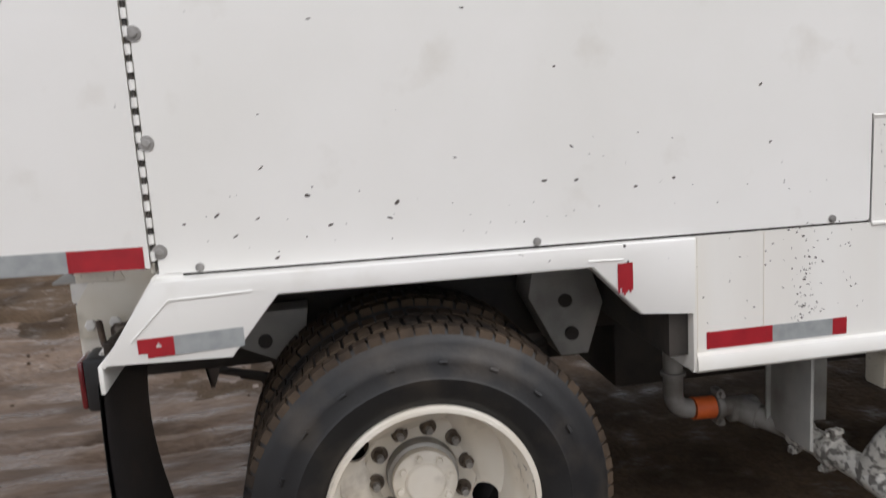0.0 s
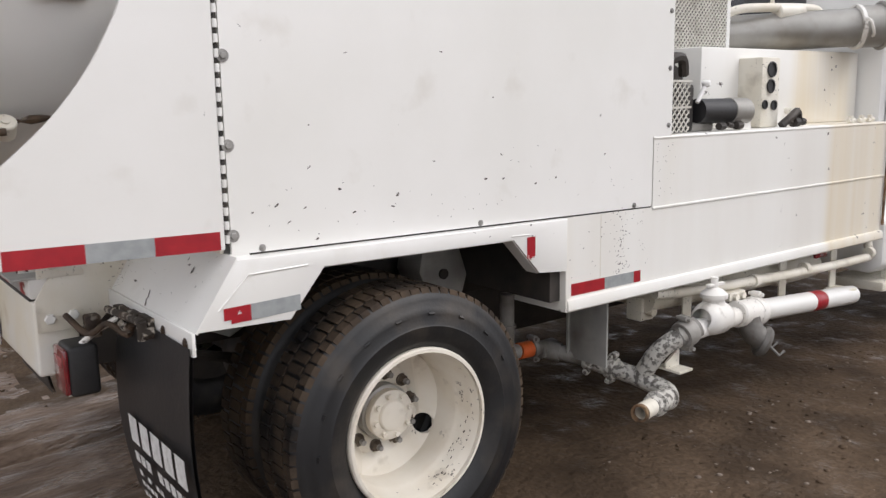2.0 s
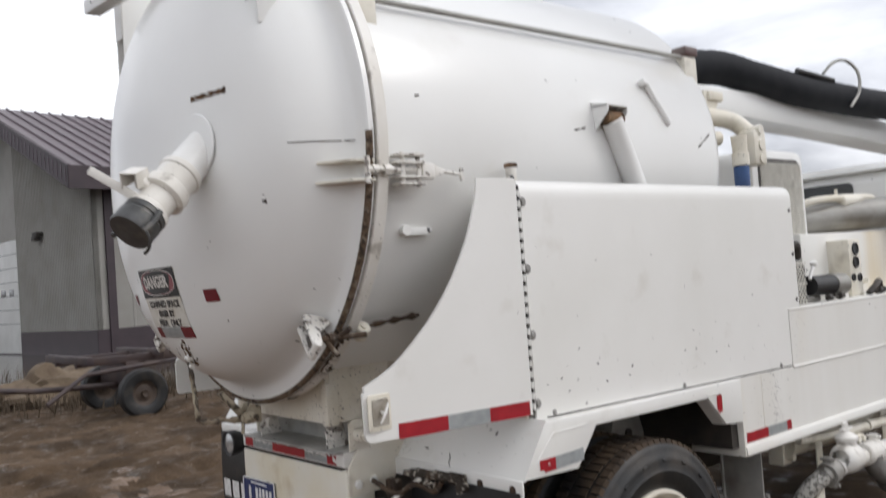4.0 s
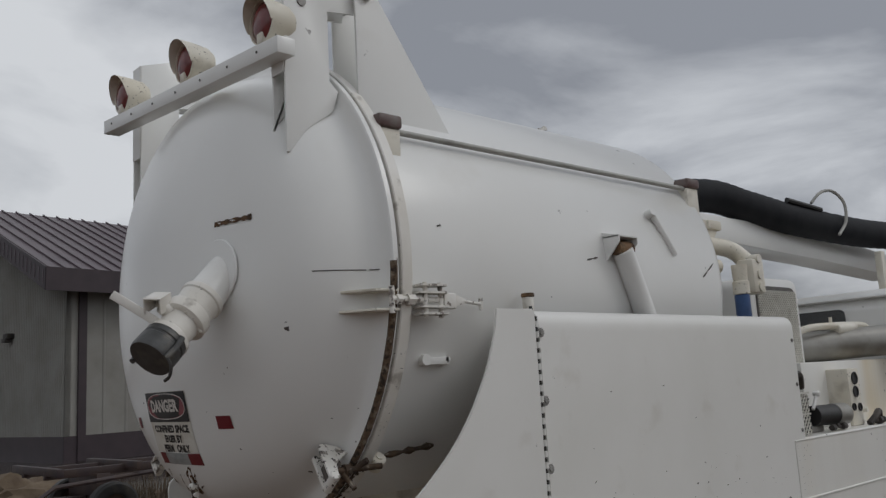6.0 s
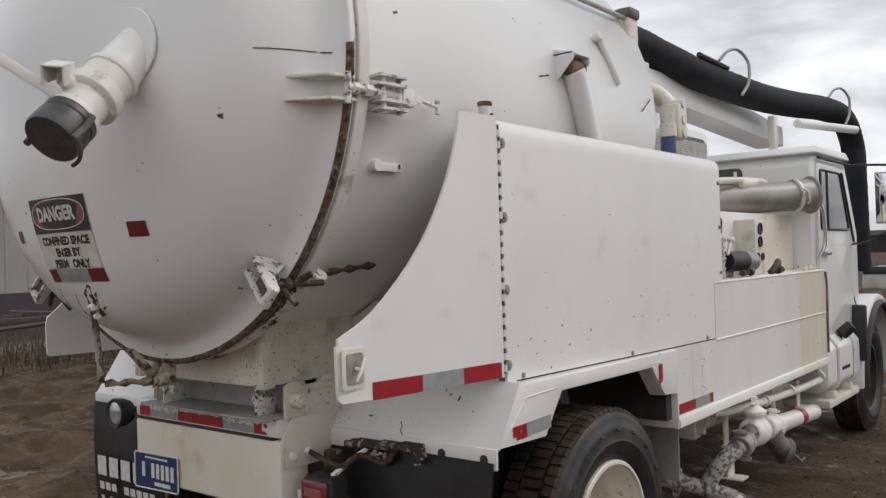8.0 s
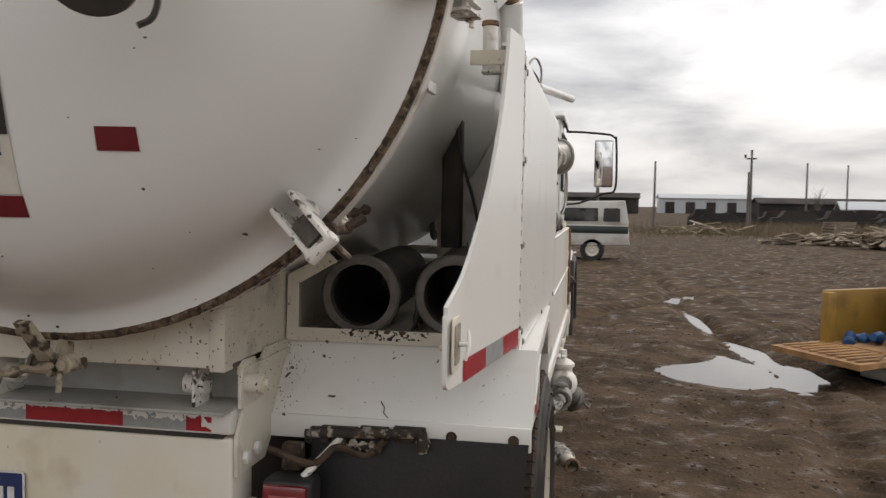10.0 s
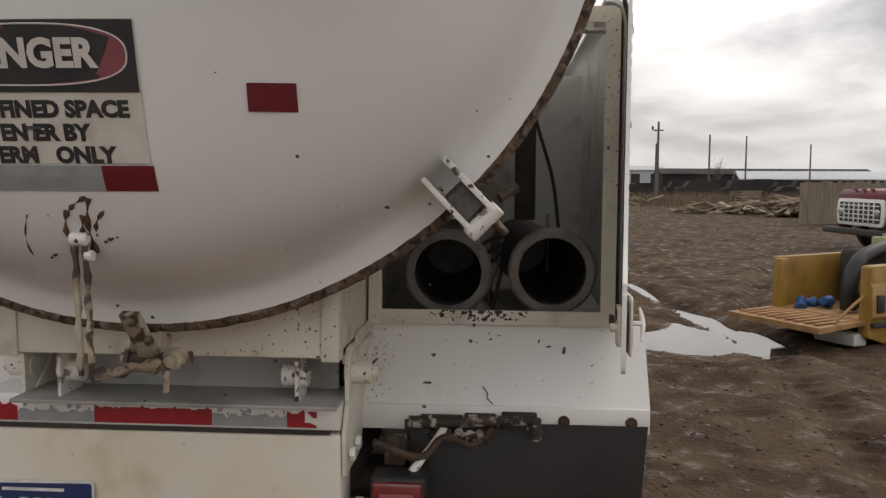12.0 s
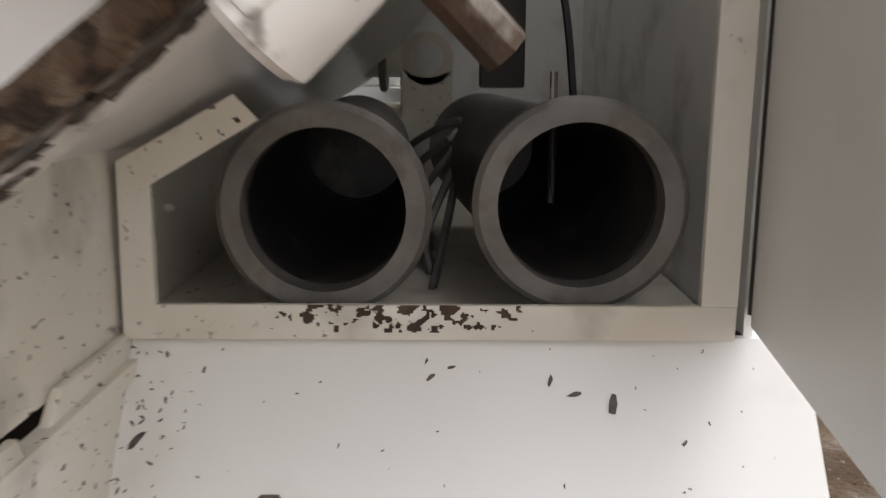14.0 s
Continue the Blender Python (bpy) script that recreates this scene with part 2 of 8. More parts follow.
red_tape = surface("red_reflective_tape", (0.36, 0.014, 0.022), (0.27, 0.010, 0.018), 0.32, scale=22.0, mix=(0.3, 0.7), spec=0.6)
# darker copy of red_tape, used on the tank door
door_tape = surface("darker_red_tape", (0.17, 0.012, 0.020), (0.13, 0.010, 0.016), 0.38, scale=22.0, mix=(0.3, 0.7))
grey_tape = surface("silver_reflective_tape", (0.36, 0.38, 0.38), (0.29, 0.31, 0.31), 0.30, 0.15, scale=26.0, spec=0.6)
red_lens = surface("red_lens", (0.20, 0.012, 0.016), (0.13, 0.008, 0.012), 0.12, scale=30.0, spec=0.7, coat=0.6)
brown_lens = surface("faded_red_lens", (0.22, 0.050, 0.050), (0.15, 0.036, 0.036), 0.2, scale=20.0, spec=0.6)
clear_lens = surface("headlamp_glass", (0.62, 0.63, 0.63), (0.40, 0.41, 0.42), 0.08, 0.6, scale=30.0)
orange = surface("orange_sleeve", (0.70, 0.13, 0.025), (0.55, 0.10, 0.02), 0.5, scale=16.0, bump=0.05)
blue_paint = surface("blue_filter", (0.035, 0.085, 0.22), (0.025, 0.06, 0.16), 0.35, scale=9.0)
plate_blue = surface("blue_plate", (0.022, 0.040, 0.135), (0.018, 0.030, 0.10), 0.35, scale=20.0, dirt=((0.12, 0.10, 0.09), 16.0, 0.58, 0.75, 0.4))
letter_white = surface("white_lettering", (0.72, 0.72, 0.70), (0.58, 0.57, 0.55), 0.5, scale=30.0, dirt=((0.10, 0.09, 0.08), 26.0, 0.62, 0.75, 0.5))
sign_white = surface("sign_white", (0.66, 0.64, 0.58), (0.58, 0.55, 0.48), 0.5, scale=14.0, dirt=((0.36, 0.30, 0.21), 11.0, 0.60, 0.72, 0.6))
sign_black = surface("sign_black", (0.022, 0.022, 0.024), (0.035, 0.034, 0.034), 0.45, scale=14.0)
sign_red = surface("sign_faded_red", (0.26, 0.075, 0.085), (0.22, 0.06, 0.07), 0.45, scale=18.0)
sign_letter = surface("sign_letter", (0.64, 0.61, 0.57), (0.54, 0.51, 0.47), 0.5, scale=18.0)
glass = surface("dark_window_glass", (0.018, 0.021, 0.024), (0.022, 0.025, 0.028), 0.04, scale=2.0, spec=0.8, coat=0.5)
mirror = surface("mirror_glass", (0.75, 0.76, 0.77), (0.72, 0.73, 0.74), 0.04, 1.0, scale=3.0)
chrome = surface("chrome", (0.55, 0.55, 0.55), (0.42, 0.42, 0.42), 0.15, 0.95, scale=12.0)
chip_dark = surface("bare_chip", (0.055, 0.050, 0.046), (0.11, 0.09, 0.075), 0.6, scale=60.0)
mesh_white = surface("white_mesh_wire", (0.66, 0.64, 0.58), (0.52, 0.50, 0.44), 0.45, scale=20.0, dirt=((0.16, 0.12, 0.08), 12.0, 0.55, 0.75, 0.5))
deck_paint = surface("streaked_white_paint", (0.79, 0.78, 0.74), (0.74, 0.72, 0.67), 0.36, scale=2.0, stretch=(1.6, 1.6, 0.25), dirt=((0.62, 0.52, 0.34), 1.35, 0.62, 0.85, 0.22), run=((0.60, 0.45, 0.20), 2.80, 3.60, 0.85),
                     bump=0.03, bump_scale=9.0, chips=((0.08, 0.065, 0.055), 26.0, 0.10, 0.52, 0.56), coat=0.2)
bumper_paint = surface("yellowed_white_paint", (0.77, 0.75, 0.69), (0.72, 0.65, 0.48), 0.40, scale=2.4, dirt=((0.40, 0.28, 0.10), 6.0, 0.62, 0.85, 0.5),
                       chips=((0.05, 0.04, 0.03), 28.0, 0.11, 0.52, 0.58), bump=0.03, coat=0.2)

# ---------------------------------------------------------------- mesh tools
PLACE = {}


def thing(name, at, label, category, group="", kind=""):
    ob = new(name)
    ob.empty_display_size = 0.2
    ob.location = at
    PLACE[ob.name] = Vector(at)
    return tagged(ob, label, category, group, kind)


def part(name, bm, material, parent=None, label="", sharp=38, at=None):
    """Links a bmesh, given in the parent's space of the plan, as one mesh object under a thing or a part."""
    bmesh.ops.remove_doubles(bm, verts=bm.verts, dist=1e-5)
    bmesh.ops.recalc_face_normals(bm, faces=bm.faces)
    pts = [v.co for v in bm.verts]
    loc = Vector(at) if at is not None else Vector([(min(p[i] for p in pts) + max(p[i] for p in pts)) / 2 for i in range(3)])
    bmesh.ops.translate(bm, verts=bm.verts, vec=-loc)
    me = bpy.data.meshes.new(name)
    bm.to_mesh(me)
    bm.free()
    me.materials.append(material)
    me.polygons.foreach_set("use_smooth", [True] * len(me.polygons))
    me.set_sharp_from_angle(angle=radians(sharp))
    ob = new(name, me)
    PLACE[ob.name] = loc
    if parent is not None:
        ob.parent = parent
        ob.location = loc - PLACE[parent.name]
    else:
        ob.location = loc
    if label:
        ob["label"] = label
    return ob


def again(ob, at, parent=None, turn=None):
    """A further object on the mesh of ob, at a place of the plan."""
    o = new(ob.name.split(".")[0], ob.data)
    PLACE[o.name] = Vector(at)
    o.parent = parent or ob.parent
    o.location = Vector(at) - PLACE[o.parent.name]
    if turn is not None:
        o.rotation_euler = turn
    if "label" in ob:
        o["label"] = ob["label"]
    return o


def mesh():
    return bmesh.new()


def join(bm, other):
    me = bpy.data.meshes.new("tmp")
    other.to_mesh(me)
    other.free()
    bm.from_mesh(me)
    bpy.data.meshes.remove(me)
    return bm


def box(bm, x0, x1, y0, y1, z0, z1, bevel=0.0, seg=2, turn=None):
    b = bmesh.new()
    bmesh.ops.create_cube(b, size=1.0)
    for v in b.verts:
        v.co = Vector(((x0 + x1) / 2 + v.co.x * (x1 - x0), (y0 + y1) / 2 + v.co.y * (y1 - y0), (z0 + z1) / 2 + v.co.z * (z1 - z0)))
    if bevel:
        bmesh.ops.bevel(b, geom=b.edges[:], offset=bevel, segments=seg, affect="EDGES", profile=0.5)
    if turn is not None:
        c = Vector(((x0 + x1) / 2, (y0 + y1) / 2, (z0 + z1) / 2))
        bmesh.ops.transform(b, verts=b.verts, matrix=Matrix.Translation(c) @ Euler([radians(a) for a in turn]).to_matrix().to_4x4() @ Matrix.Translation(-c))
    return join(bm, b)


def rounded(poly, radii, seg=5):
    """A polygon with its corners rounded; radii: one for all, or one a corner."""
    out = []
    n = len(poly)
    for i in range(n):
        rad = radii[i] if isinstance(radii, (list, tuple)) else radii
        p, a, b = Vector(poly[i]), Vector(poly[i - 1]), Vector(poly[(i + 1) % n])
        if rad <= 0:
            out.append(tuple(p))
            continue
        u, w = (a - p).normalized(), (b - p).normalized()
        ang = u.angle(w)
        d = min(rad / math.tan(ang / 2), (a - p).length * 0.49, (b - p).length * 0.49)
        s, e2 = p + u * d, p + w * d
        for k in range(seg + 1):
            f = k / seg
            out.append(tuple(s.lerp(p, f).lerp(p.lerp(e2, f), f)))
    return out


def slab(bm, poly, axis, lo, hi, bevel=0.0):
    """A flat polygon drawn out along an axis: y gives points (x, z), x gives (y, z), z gives (x, y)."""
    b = bmesh.new()

    def at(p, d):
        return {"y": (p[0], d, p[1]), "x": (d, p[0], p[1]), "z": (p[0], p[1], d)}[axis]

    low, high = [b.verts.new(at(p, lo)) for p in poly], [b.verts.new(at(p, hi)) for p in poly]
    n = len(poly)
    f1, f2 = b.faces.new(low), b.faces.new(high)
    for i in range(n):
        b.faces.new((low[i], low[(i + 1) % n], high[(i + 1) % n], high[i]))
    bmesh.ops.recalc_face_normals(b, faces=b.faces)
    if bevel:
        rim = [e for e in b.edges if (f1 in e.link_faces) != (f2 in e.link_faces)]
        bmesh.ops.bevel(b, geom=rim, offset=bevel, segments=2, affect="EDGES", profile=0.5)
    bmesh.ops.triangulate(b, faces=[f for f in b.faces if len(f.verts) > 4])
    return join(bm, b)


def frame_of(d):
    d = Vector(d).normalized()
    u = d.cross(Vector((0, 0, 1)) if abs(d.z) < 0.9 else Vector((1, 0, 0))).normalized()
    return d, u, d.cross(u)


def lathe(bm, profile, origin, axis, n=32, closed=False, wobble=None):
    """Turns points (radius, way along the axis) round an axis; closed: the profile is a loop."""
    d, u, w = frame_of(axis)
    o = Vector(origin)
    rings = []
    for rad, along in profile:
        if rad < 1e-6:
            rings.append([bm.verts.new(o + d * along)])
        else:
            rings.append([bm.verts.new(o + d * along + (u * math.cos(a) + w * math.sin(a)) * rad) for a in (2 * math.pi * k / n for k in range(n))])
    pairs = list(zip(rings, rings[1:])) + ([(rings[-1], rings[0])] if closed else [])
    for a, b in pairs:
        for k in range(n):
            q = (k + 1) % n
            vs = [a[k % len(a)], a[q % len(a)], b[q % len(b)], b[k % len(b)]]
            vs = [v for i, v in enumerate(vs) if v not in vs[:i]]
            if len(vs) > 2:
                bm.faces.new(vs)
    return bm


def rod(bm, p0, p1, r0, r1=None, n=16, bevel=0.0):
    p0, p1 = Vector(p0), Vector(p1)
    r1 = r0 if r1 is None else r1
    h = (p1 - p0).length
    b = bevel
    prof = [(0, 0), (r0 - b, 0), (r0, b), (r1, h - b), (r1 - b, h), (0, h)] if b else [(0, 0), (r0, 0), (r1, h), (0, h)]
    return lathe(bm, prof, p0, p1 - p0, n)


def pipe(bm, p0, p1, r_out, r_in, n=28):
    p0, p1 = Vector(p0), Vector(p1)
    h = (p1 - p0).length
    c = (r_out - r_in) * 0.25
    return lathe(bm, [(r_in, 0), (r_out - c, 0), (r_out, c), (r_out, h - c), (r_out - c, h), (r_in, h)], p0, p1 - p0, n, closed=True)


def curve(points, per=8):
    """A smooth run of points through those given."""
    p = [Vector(q) for q in points]
    p = [p[0] * 2 - p[1]] + p + [p[-1] * 2 - p[-2]]
    out = []
    for i in range(1, len(p) - 2):
        for k in range(per):
            f = k / per
            a, b, c, d = p[i - 1:i + 3]
            out.append(0.5 * ((2 * b) + (c - a) * f + (2 * a - 5 * b + 4 * c - d) * f * f + (3 * b - a - 3 * c + d) * f ** 3))
    return out + [p[-2]]


def sweep(bm, pts, rad, n=12, caps=True):
    """A round section along points; rad: one radius, or a function of the step."""
    pts = [Vector(p) for p in pts]
    d0 = (pts[1] - pts[0]).normalized()
    u = frame_of(d0)[1]
    rings = []
    for i, p in enumerate(pts):
        d = (pts[min(i + 1, len(pts) - 1)] - pts[max(i - 1, 0)]).normalized()
        u = (u - d * u.dot(d)).normalized()
        w = d.cross(u)
        r_ = rad(i) if callable(rad) else rad
        rings.append([bm.verts.new(p + (u * math.cos(a) + w * math.sin(a)) * r_) for a in (2 * math.pi * k / n for k in range(n))])
    for a, b in zip(rings, rings[1:]):
        for k in range(n):
            bm.faces.new((a[k], a[(k + 1) % n], b[(k + 1) % n], b[k]))
    if caps:
        bm.faces.new(rings[0])
        bm.faces.new(rings[-1])
    return bm


def elbow(bm, centre, p_dir, q_dir, bend, rad, n=20, steps=8):
    """A pipe bend at a corner, from the arm that lies p_dir of it to the arm that lies q_dir of it."""
    c, p, q = Vector(centre), Vector(p_dir).normalized(), Vector(q_dir).normalized()
    a, b = c + p * bend, c + q * bend
    return sweep(bm, [a.lerp(c, f).lerp(c.lerp(b, f), f) for f in (k / steps for k in range(steps + 1))], rad, n)


def bolt_mesh(bm, at, axis, head=0.013, tall=0.010, washer=0.019):
    d = Vector(axis).normalized()
    o = Vector(at)
    if washer:
        rod(bm, o, o + d * 0.003, washer, n=16)
    lathe(bm, [(0, 0.003), (head, 0.003), (head, tall * 0.8), (head * 0.8, tall), (0, tall)], o, d, 6)
    return bm


def text_mesh(body, size, bold=0.0):
    """Flat letters as a mesh, centred, in the plane of x and y."""
    c = bpy.data.curves.new("letters", "FONT")
    c.body, c.size, c.align_x, c.align_y, c.offset = body, size, "CENTER", "CENTER", bold
    c.resolution_u = 3
    ob = bpy.data.objects.new("letters", c)
    scene.collection.objects.link(ob)
    bpy.context.view_layer.update()
    me = bpy.data.meshes.new_from_object(ob.evaluated_get(bpy.context.evaluated_depsgraph_get()))
    bm = bmesh.new()
    bm.from_mesh(me)
    bpy.data.objects.remove(ob)
    bpy.data.meshes.remove(me)
    bpy.data.curves.remove(c)
    return bm


def grid_sheet(bm, f, nu, nv):
    vs = [[bm.verts.new(f(i / nu, j / nv)) for j in range(nv + 1)] for i in range(nu + 1)]
    for i in range(nu):
        for j in range(nv):
            bm.faces.new((vs[i][j], vs[i + 1][j], vs[i + 1][j + 1], vs[i][j + 1]))
    return bm


def smooth01(a, b, v):
    t = np.clip((v - a) / (b - a), 0, 1)
    return t * t * (3 - 2 * t)

# ---------------------------------------------------------------- the vacuum truck
CY, CZ = 1.193, 2.393                                # the tank's axis
HEAD = [(0.0, -1.746), (0.2, -1.738), (0.4, -1.711), (0.6, -1.666), (0.72, -1.630), (0.80, -1.592), (0.865, -1.546), (0.915, -1.488), (0.950, -1.424),
        (0.972, -1.366), (0.989, -1.328), (1.008, -1.306), (1.036, -1.296), (1.070, -1.291)]
truck = thing("vacuum_truck", (0, CY, 0), "white vacuum tank truck with chipped, rust-stained paint on wet mud", "truck")


def head_x(y, z, off=0.0):
    """Where the tank's rear door stands at (y, z)."""
    rad = math.hypot(y - CY, z - CZ)
    for (r0, x0), (r1, x1) in zip(HEAD, HEAD[1:]):
        if rad <= r1:
            return x0 + (x1 - x0) * (rad - r0) / (r1 - r0) - off
    return HEAD[-1][1] - off


def spread(prof, per=4):
    return [(p.x, p.y) for p in curve([(a, b, 0) for a, b in prof], per)]


def around(theta, rad, x):
    """A place on the tank: theta in degrees, 0 on the camera's side, 90 on top."""
    return Vector((x, CY - rad * math.cos(radians(theta)), CZ + rad * math.sin(radians(theta))))


# the tank and its round rear door
bm = mesh()
lathe(bm, [(0, -1.20), (0.98, -1.20), (1.02, -1.195), (1.02, 1.04)] + [(1.02 * math.cos(a), 1.04 + 0.30 * math.sin(a)) for a in (0.25, 0.5, 0.75, 1.0, 1.25, 1.45)] + [(0, 1.34)], (0, CY, CZ), (1, 0, 0), 96)
tank = part("tank_shell", bm, paint_tank, truck, "glossy white cylindrical debris tank")
bm = mesh()
lathe(bm, [(1.015, -1.252), (1.074, -1.252), (1.078, -1.248), (1.078, -1.205), (1.074, -1.20), (1.015, -1.20)], (0, CY, CZ), (1, 0, 0), 96, closed=True)
part("tank_flange", bm, paint_worn, tank, "flange round the mouth, rust-edged")
bm = mesh()
lathe(bm, [(1.0, -1.266), (1.054, -1.266), (1.058, -1.259), (1.054, -1.252), (1.0, -1.252)], (0, CY, CZ), (1, 0, 0), 120, closed=True)
for v in bm.verts:
    n = noise.noise(v.co * 9.0)
    v.co += Vector((0, v.co.y - CY, v.co.z - CZ)).normalized() * 0.006 * n
part("gasket", bm, gasket, tank, "crumbling brown door gasket")
bm = mesh()
grid_sheet(bm, lambda u, v: around(-150 + 108 * u, 1.0795 + 0.002 * noise.noise(Vector((u * 300, v * 9, 0))), -1.268 + 0.066 * v), 420, 16)
bmesh.ops.delete(bm, geom=[f for f in bm.faces if noise.noise(f.calc_center_median() * 9) + 0.7 * noise.noise(f.calc_center_median() * 34) + 0.4 * noise.noise(f.calc_center_median() * 90) < 0.12 + 6.0 * (f.calc_center_median().x + 1.262)], context="FACES")
part("rust_scale", bm, rust_dark, tank, "flaking rust along the rim")["kind"] = "stuff"
bm = mesh()
lathe(bm, spread(HEAD) + [(1.074, -1.287), (1.074, -1.266), (0, -1.266)], (0, CY, CZ), (1, 0, 0), 96)
door = part("tank_door", bm, paint_tank, truck, "domed white tank door, closed")
bm = mesh()
lathe(bm, [(1.058, -1.2932), (1.062, -1.2950), (1.068, -1.2945), (1.075, -1.292), (1.080, -1.284), (1.077, -1.273), (1.066, -1.272)], (0, CY, CZ), (1, 0, 0), 520, closed=True)
for v in bm.verts:
    n = 0.15 * noise.noise(Vector((0, v.co.y * 22, v.co.z * 22))) + 0.8 * noise.noise(Vector((v.co.x * 40, v.co.y * 70, v.co.z * 70)))
    v.co += Vector((-0.2 * n, v.co.y - CY, v.co.z - CZ)).normalized() * (0.0025 * n)
bmesh.ops.delete(bm, geom=[v for v in bm.verts if v.co.z > CZ + 0.05 + 0.12 * noise.noise(v.co * 6)], context="VERTS")
part("door_rim", bm, surface("flaking_rim", (0.115, 0.075, 0.045), (0.25, 0.20, 0.145), 0.85, scale=34.0, mix=(0.50, 0.68), dirt=((0.028, 0.018, 0.012), 48.0, 0.50, 0.60, 0.9), bump=0.6, bump_scale=110.0), door, "rust-eaten edge of the door")


def patch_on_door(name, y0, y1, z0, z1, material, parent, off=0.002, wear=None, label="", ny=10, nz=10):
    """A thin sheet laid on the domed door."""
    bm = mesh()
    for out in (off, off + 0.0015):
        grid_sheet(bm, lambda u, v: (head_x(y0 + (y1 - y0) * u, z0 + (z1 - z0) * v, out), y0 + (y1 - y0) * u, z0 + (z1 - z0) * v), ny, nz)
    if wear:
        gone = [f for f in bm.faces if wear(f.calc_center_median().y, f.calc_center_median().z)]
        bmesh.ops.delete(bm, geom=gone, context="FACES")
    return part(name, bm, material, parent, label)


def words_on_door(body, y, z, size, material, parent, off, squeeze=1.0, bold=0.004, gone=None):
    """Letters laid on the domed door: they read from behind the truck."""
    bm = text_mesh(body, size, bold)
    bmesh.ops.subdivide_edges(bm, edges=[e for e in bm.edges if e.calc_length() > 0.03], cuts=1)
    for v in bm.verts:
        yy, zz = y - v.co.x * squeeze, z + v.co.y
        v.co = Vector((head_x(yy, zz, off), yy, zz))
    return part("lettering", bm, material, parent)


# danger sign, 10 by 14 inches, and the tape below it
SY0, SY1 = 1.016, 1.424
sign = patch_on_door("danger_sign", SY0, SY1, 1.700, 1.955, sign_white, door, label="worn danger sign with peeling edges",
                     wear=lambda y, z: noise.noise(Vector((y * 30, z * 30, 4))) > 0.42 and (y < SY0 + 0.03 or z < 1.72))
patch_on_door("sign_field", SY0 + 0.002, SY1 - 0.002, 1.828, 1.953, sign_black, sign, 0.0045)
bm = mesh()
for (ra, rb, off) in ((0.186, 0.052, 0.0065),):
    ring = [bm.verts.new((head_x((SY0 + SY1) / 2 + math.copysign(abs(math.cos(a)) ** 0.75, math.cos(a)) * ra, 1.893 + math.copysign(abs(math.sin(a)) ** 0.75, math.sin(a)) * rb, off), (SY0 + SY1) / 2 + math.copysign(abs(math.cos(a)) ** 0.75, math.cos(a)) * ra, 1.893 + math.copysign(abs(math.sin(a)) ** 0.75, math.sin(a)) * rb)) for a in (2 * math.pi * k / 40 for k in range(40))]
    bm.faces.new(ring)
part("sign_oval", bm, sign_red, sign)
bm = mesh()
pts = []
for a in (2 * math.pi * k / 48 for k in range(49)):
    yy, zz = (SY0 + SY1) / 2 + math.copysign(abs(math.cos(a)) ** 0.75, math.cos(a)) * 0.187, 1.893 + math.copysign(abs(math.sin(a)) ** 0.75, math.sin(a)) * 0.053
    pts.append((head_x(yy, zz, 0.0065), yy, zz))
sweep(bm, pts, 0.0017, 5)
part("oval_border", bm, sign_letter, sign)
words_on_door("DANGER", (SY0 + SY1) / 2 + 0.006, 1.893, 0.068, sign_letter, sign, 0.009, 0.99, 0.0030)
words_on_door("CONFINED SPACE", 1.212, 1.797, 0.040, sign_black, sign, 0.0045, 1.04, 0.0022)
words_on_door("EN ER BY", 1.207, 1.755, 0.040, sign_black, sign, 0.0045, 1.04, 0.0022)
words_on_door("PERM   ONLY", 1.203, 1.714, 0.040, sign_black, sign, 0.0045, 1.04, 0.0022)
bm = mesh()
box(bm, head_x(1.20, 1.752, 0.006), head_x(1.20, 1.752, 0.004), 1.222, 1.229, 1.742, 1.765)
box(bm, head_x(1.20, 1.765, 0.006), head_x(1.20, 1.765, 0.004), 1.212, 1.240, 1.762, 1.768)
part("torn_letter", bm, sign_black, sign)
for a, b, m in ((1.012, 1.110, door_tape), (1.110, 1.337, grey_tape), (1.337, 1.410, door_tape)):
    patch_on_door("tape", a, b, 1.648, 1.696, m, door, 0.003)
for a, b, c, d in ((0.739, 0.827, 1.796, 1.847), (1.585, 1.63, 1.80, 1.848)):
    patch_on_door("tape", a, b, c, d, door_tape, door, 0.003)
# rusted weld scar above the valve, scratches, and the flaking rust under the sign
patch_on_door("weld_scar", 0.53, 0.735, 2.577, 2.603, stain_rust, door, 0.003, wear=lambda y, z: noise.noise(Vector((y * 24, z * 60, 1))) > 0.40 or abs(z - 2.590) > 0.009 + 0.006 * noise.noise(Vector((y * 40, 0, 0))), label="rusted weld scar", ny=60, nz=10)
patch_on_door("scratch", 0.181, 0.305, 2.352, 2.3560, chip_dark, door, 0.003, ny=24, nz=2, wear=lambda y, z: noise.noise(Vector((y * 60, 3, 0))) > 0.35)
rnd = random.Random(77)
bm = mesh()
for k in range(64):
    y0, z0, w = rnd.uniform(0.30, 1.65), rnd.uniform(1.15, 2.10), rnd.choice((0.0018, 0.0022, 0.003, 0.0042))
    if SY0 - 0.02 < y0 < SY1 + 0.02 and z0 > 1.63:
        continue
    ring = []
    for j in range(7):
        a, q = 2 * math.pi * j / 7, w * rnd.uniform(0.6, 1.25)
        yy, zz = y0 + 1.3 * q * math.cos(a), z0 + q * math.sin(a)
        ring.append(bm.verts.new((head_x(yy, zz, 0.0012), yy, zz)))
    bm.faces.new(ring)
tagged(part("paint_chip", bm, chip_dark, door), kind="stuff")
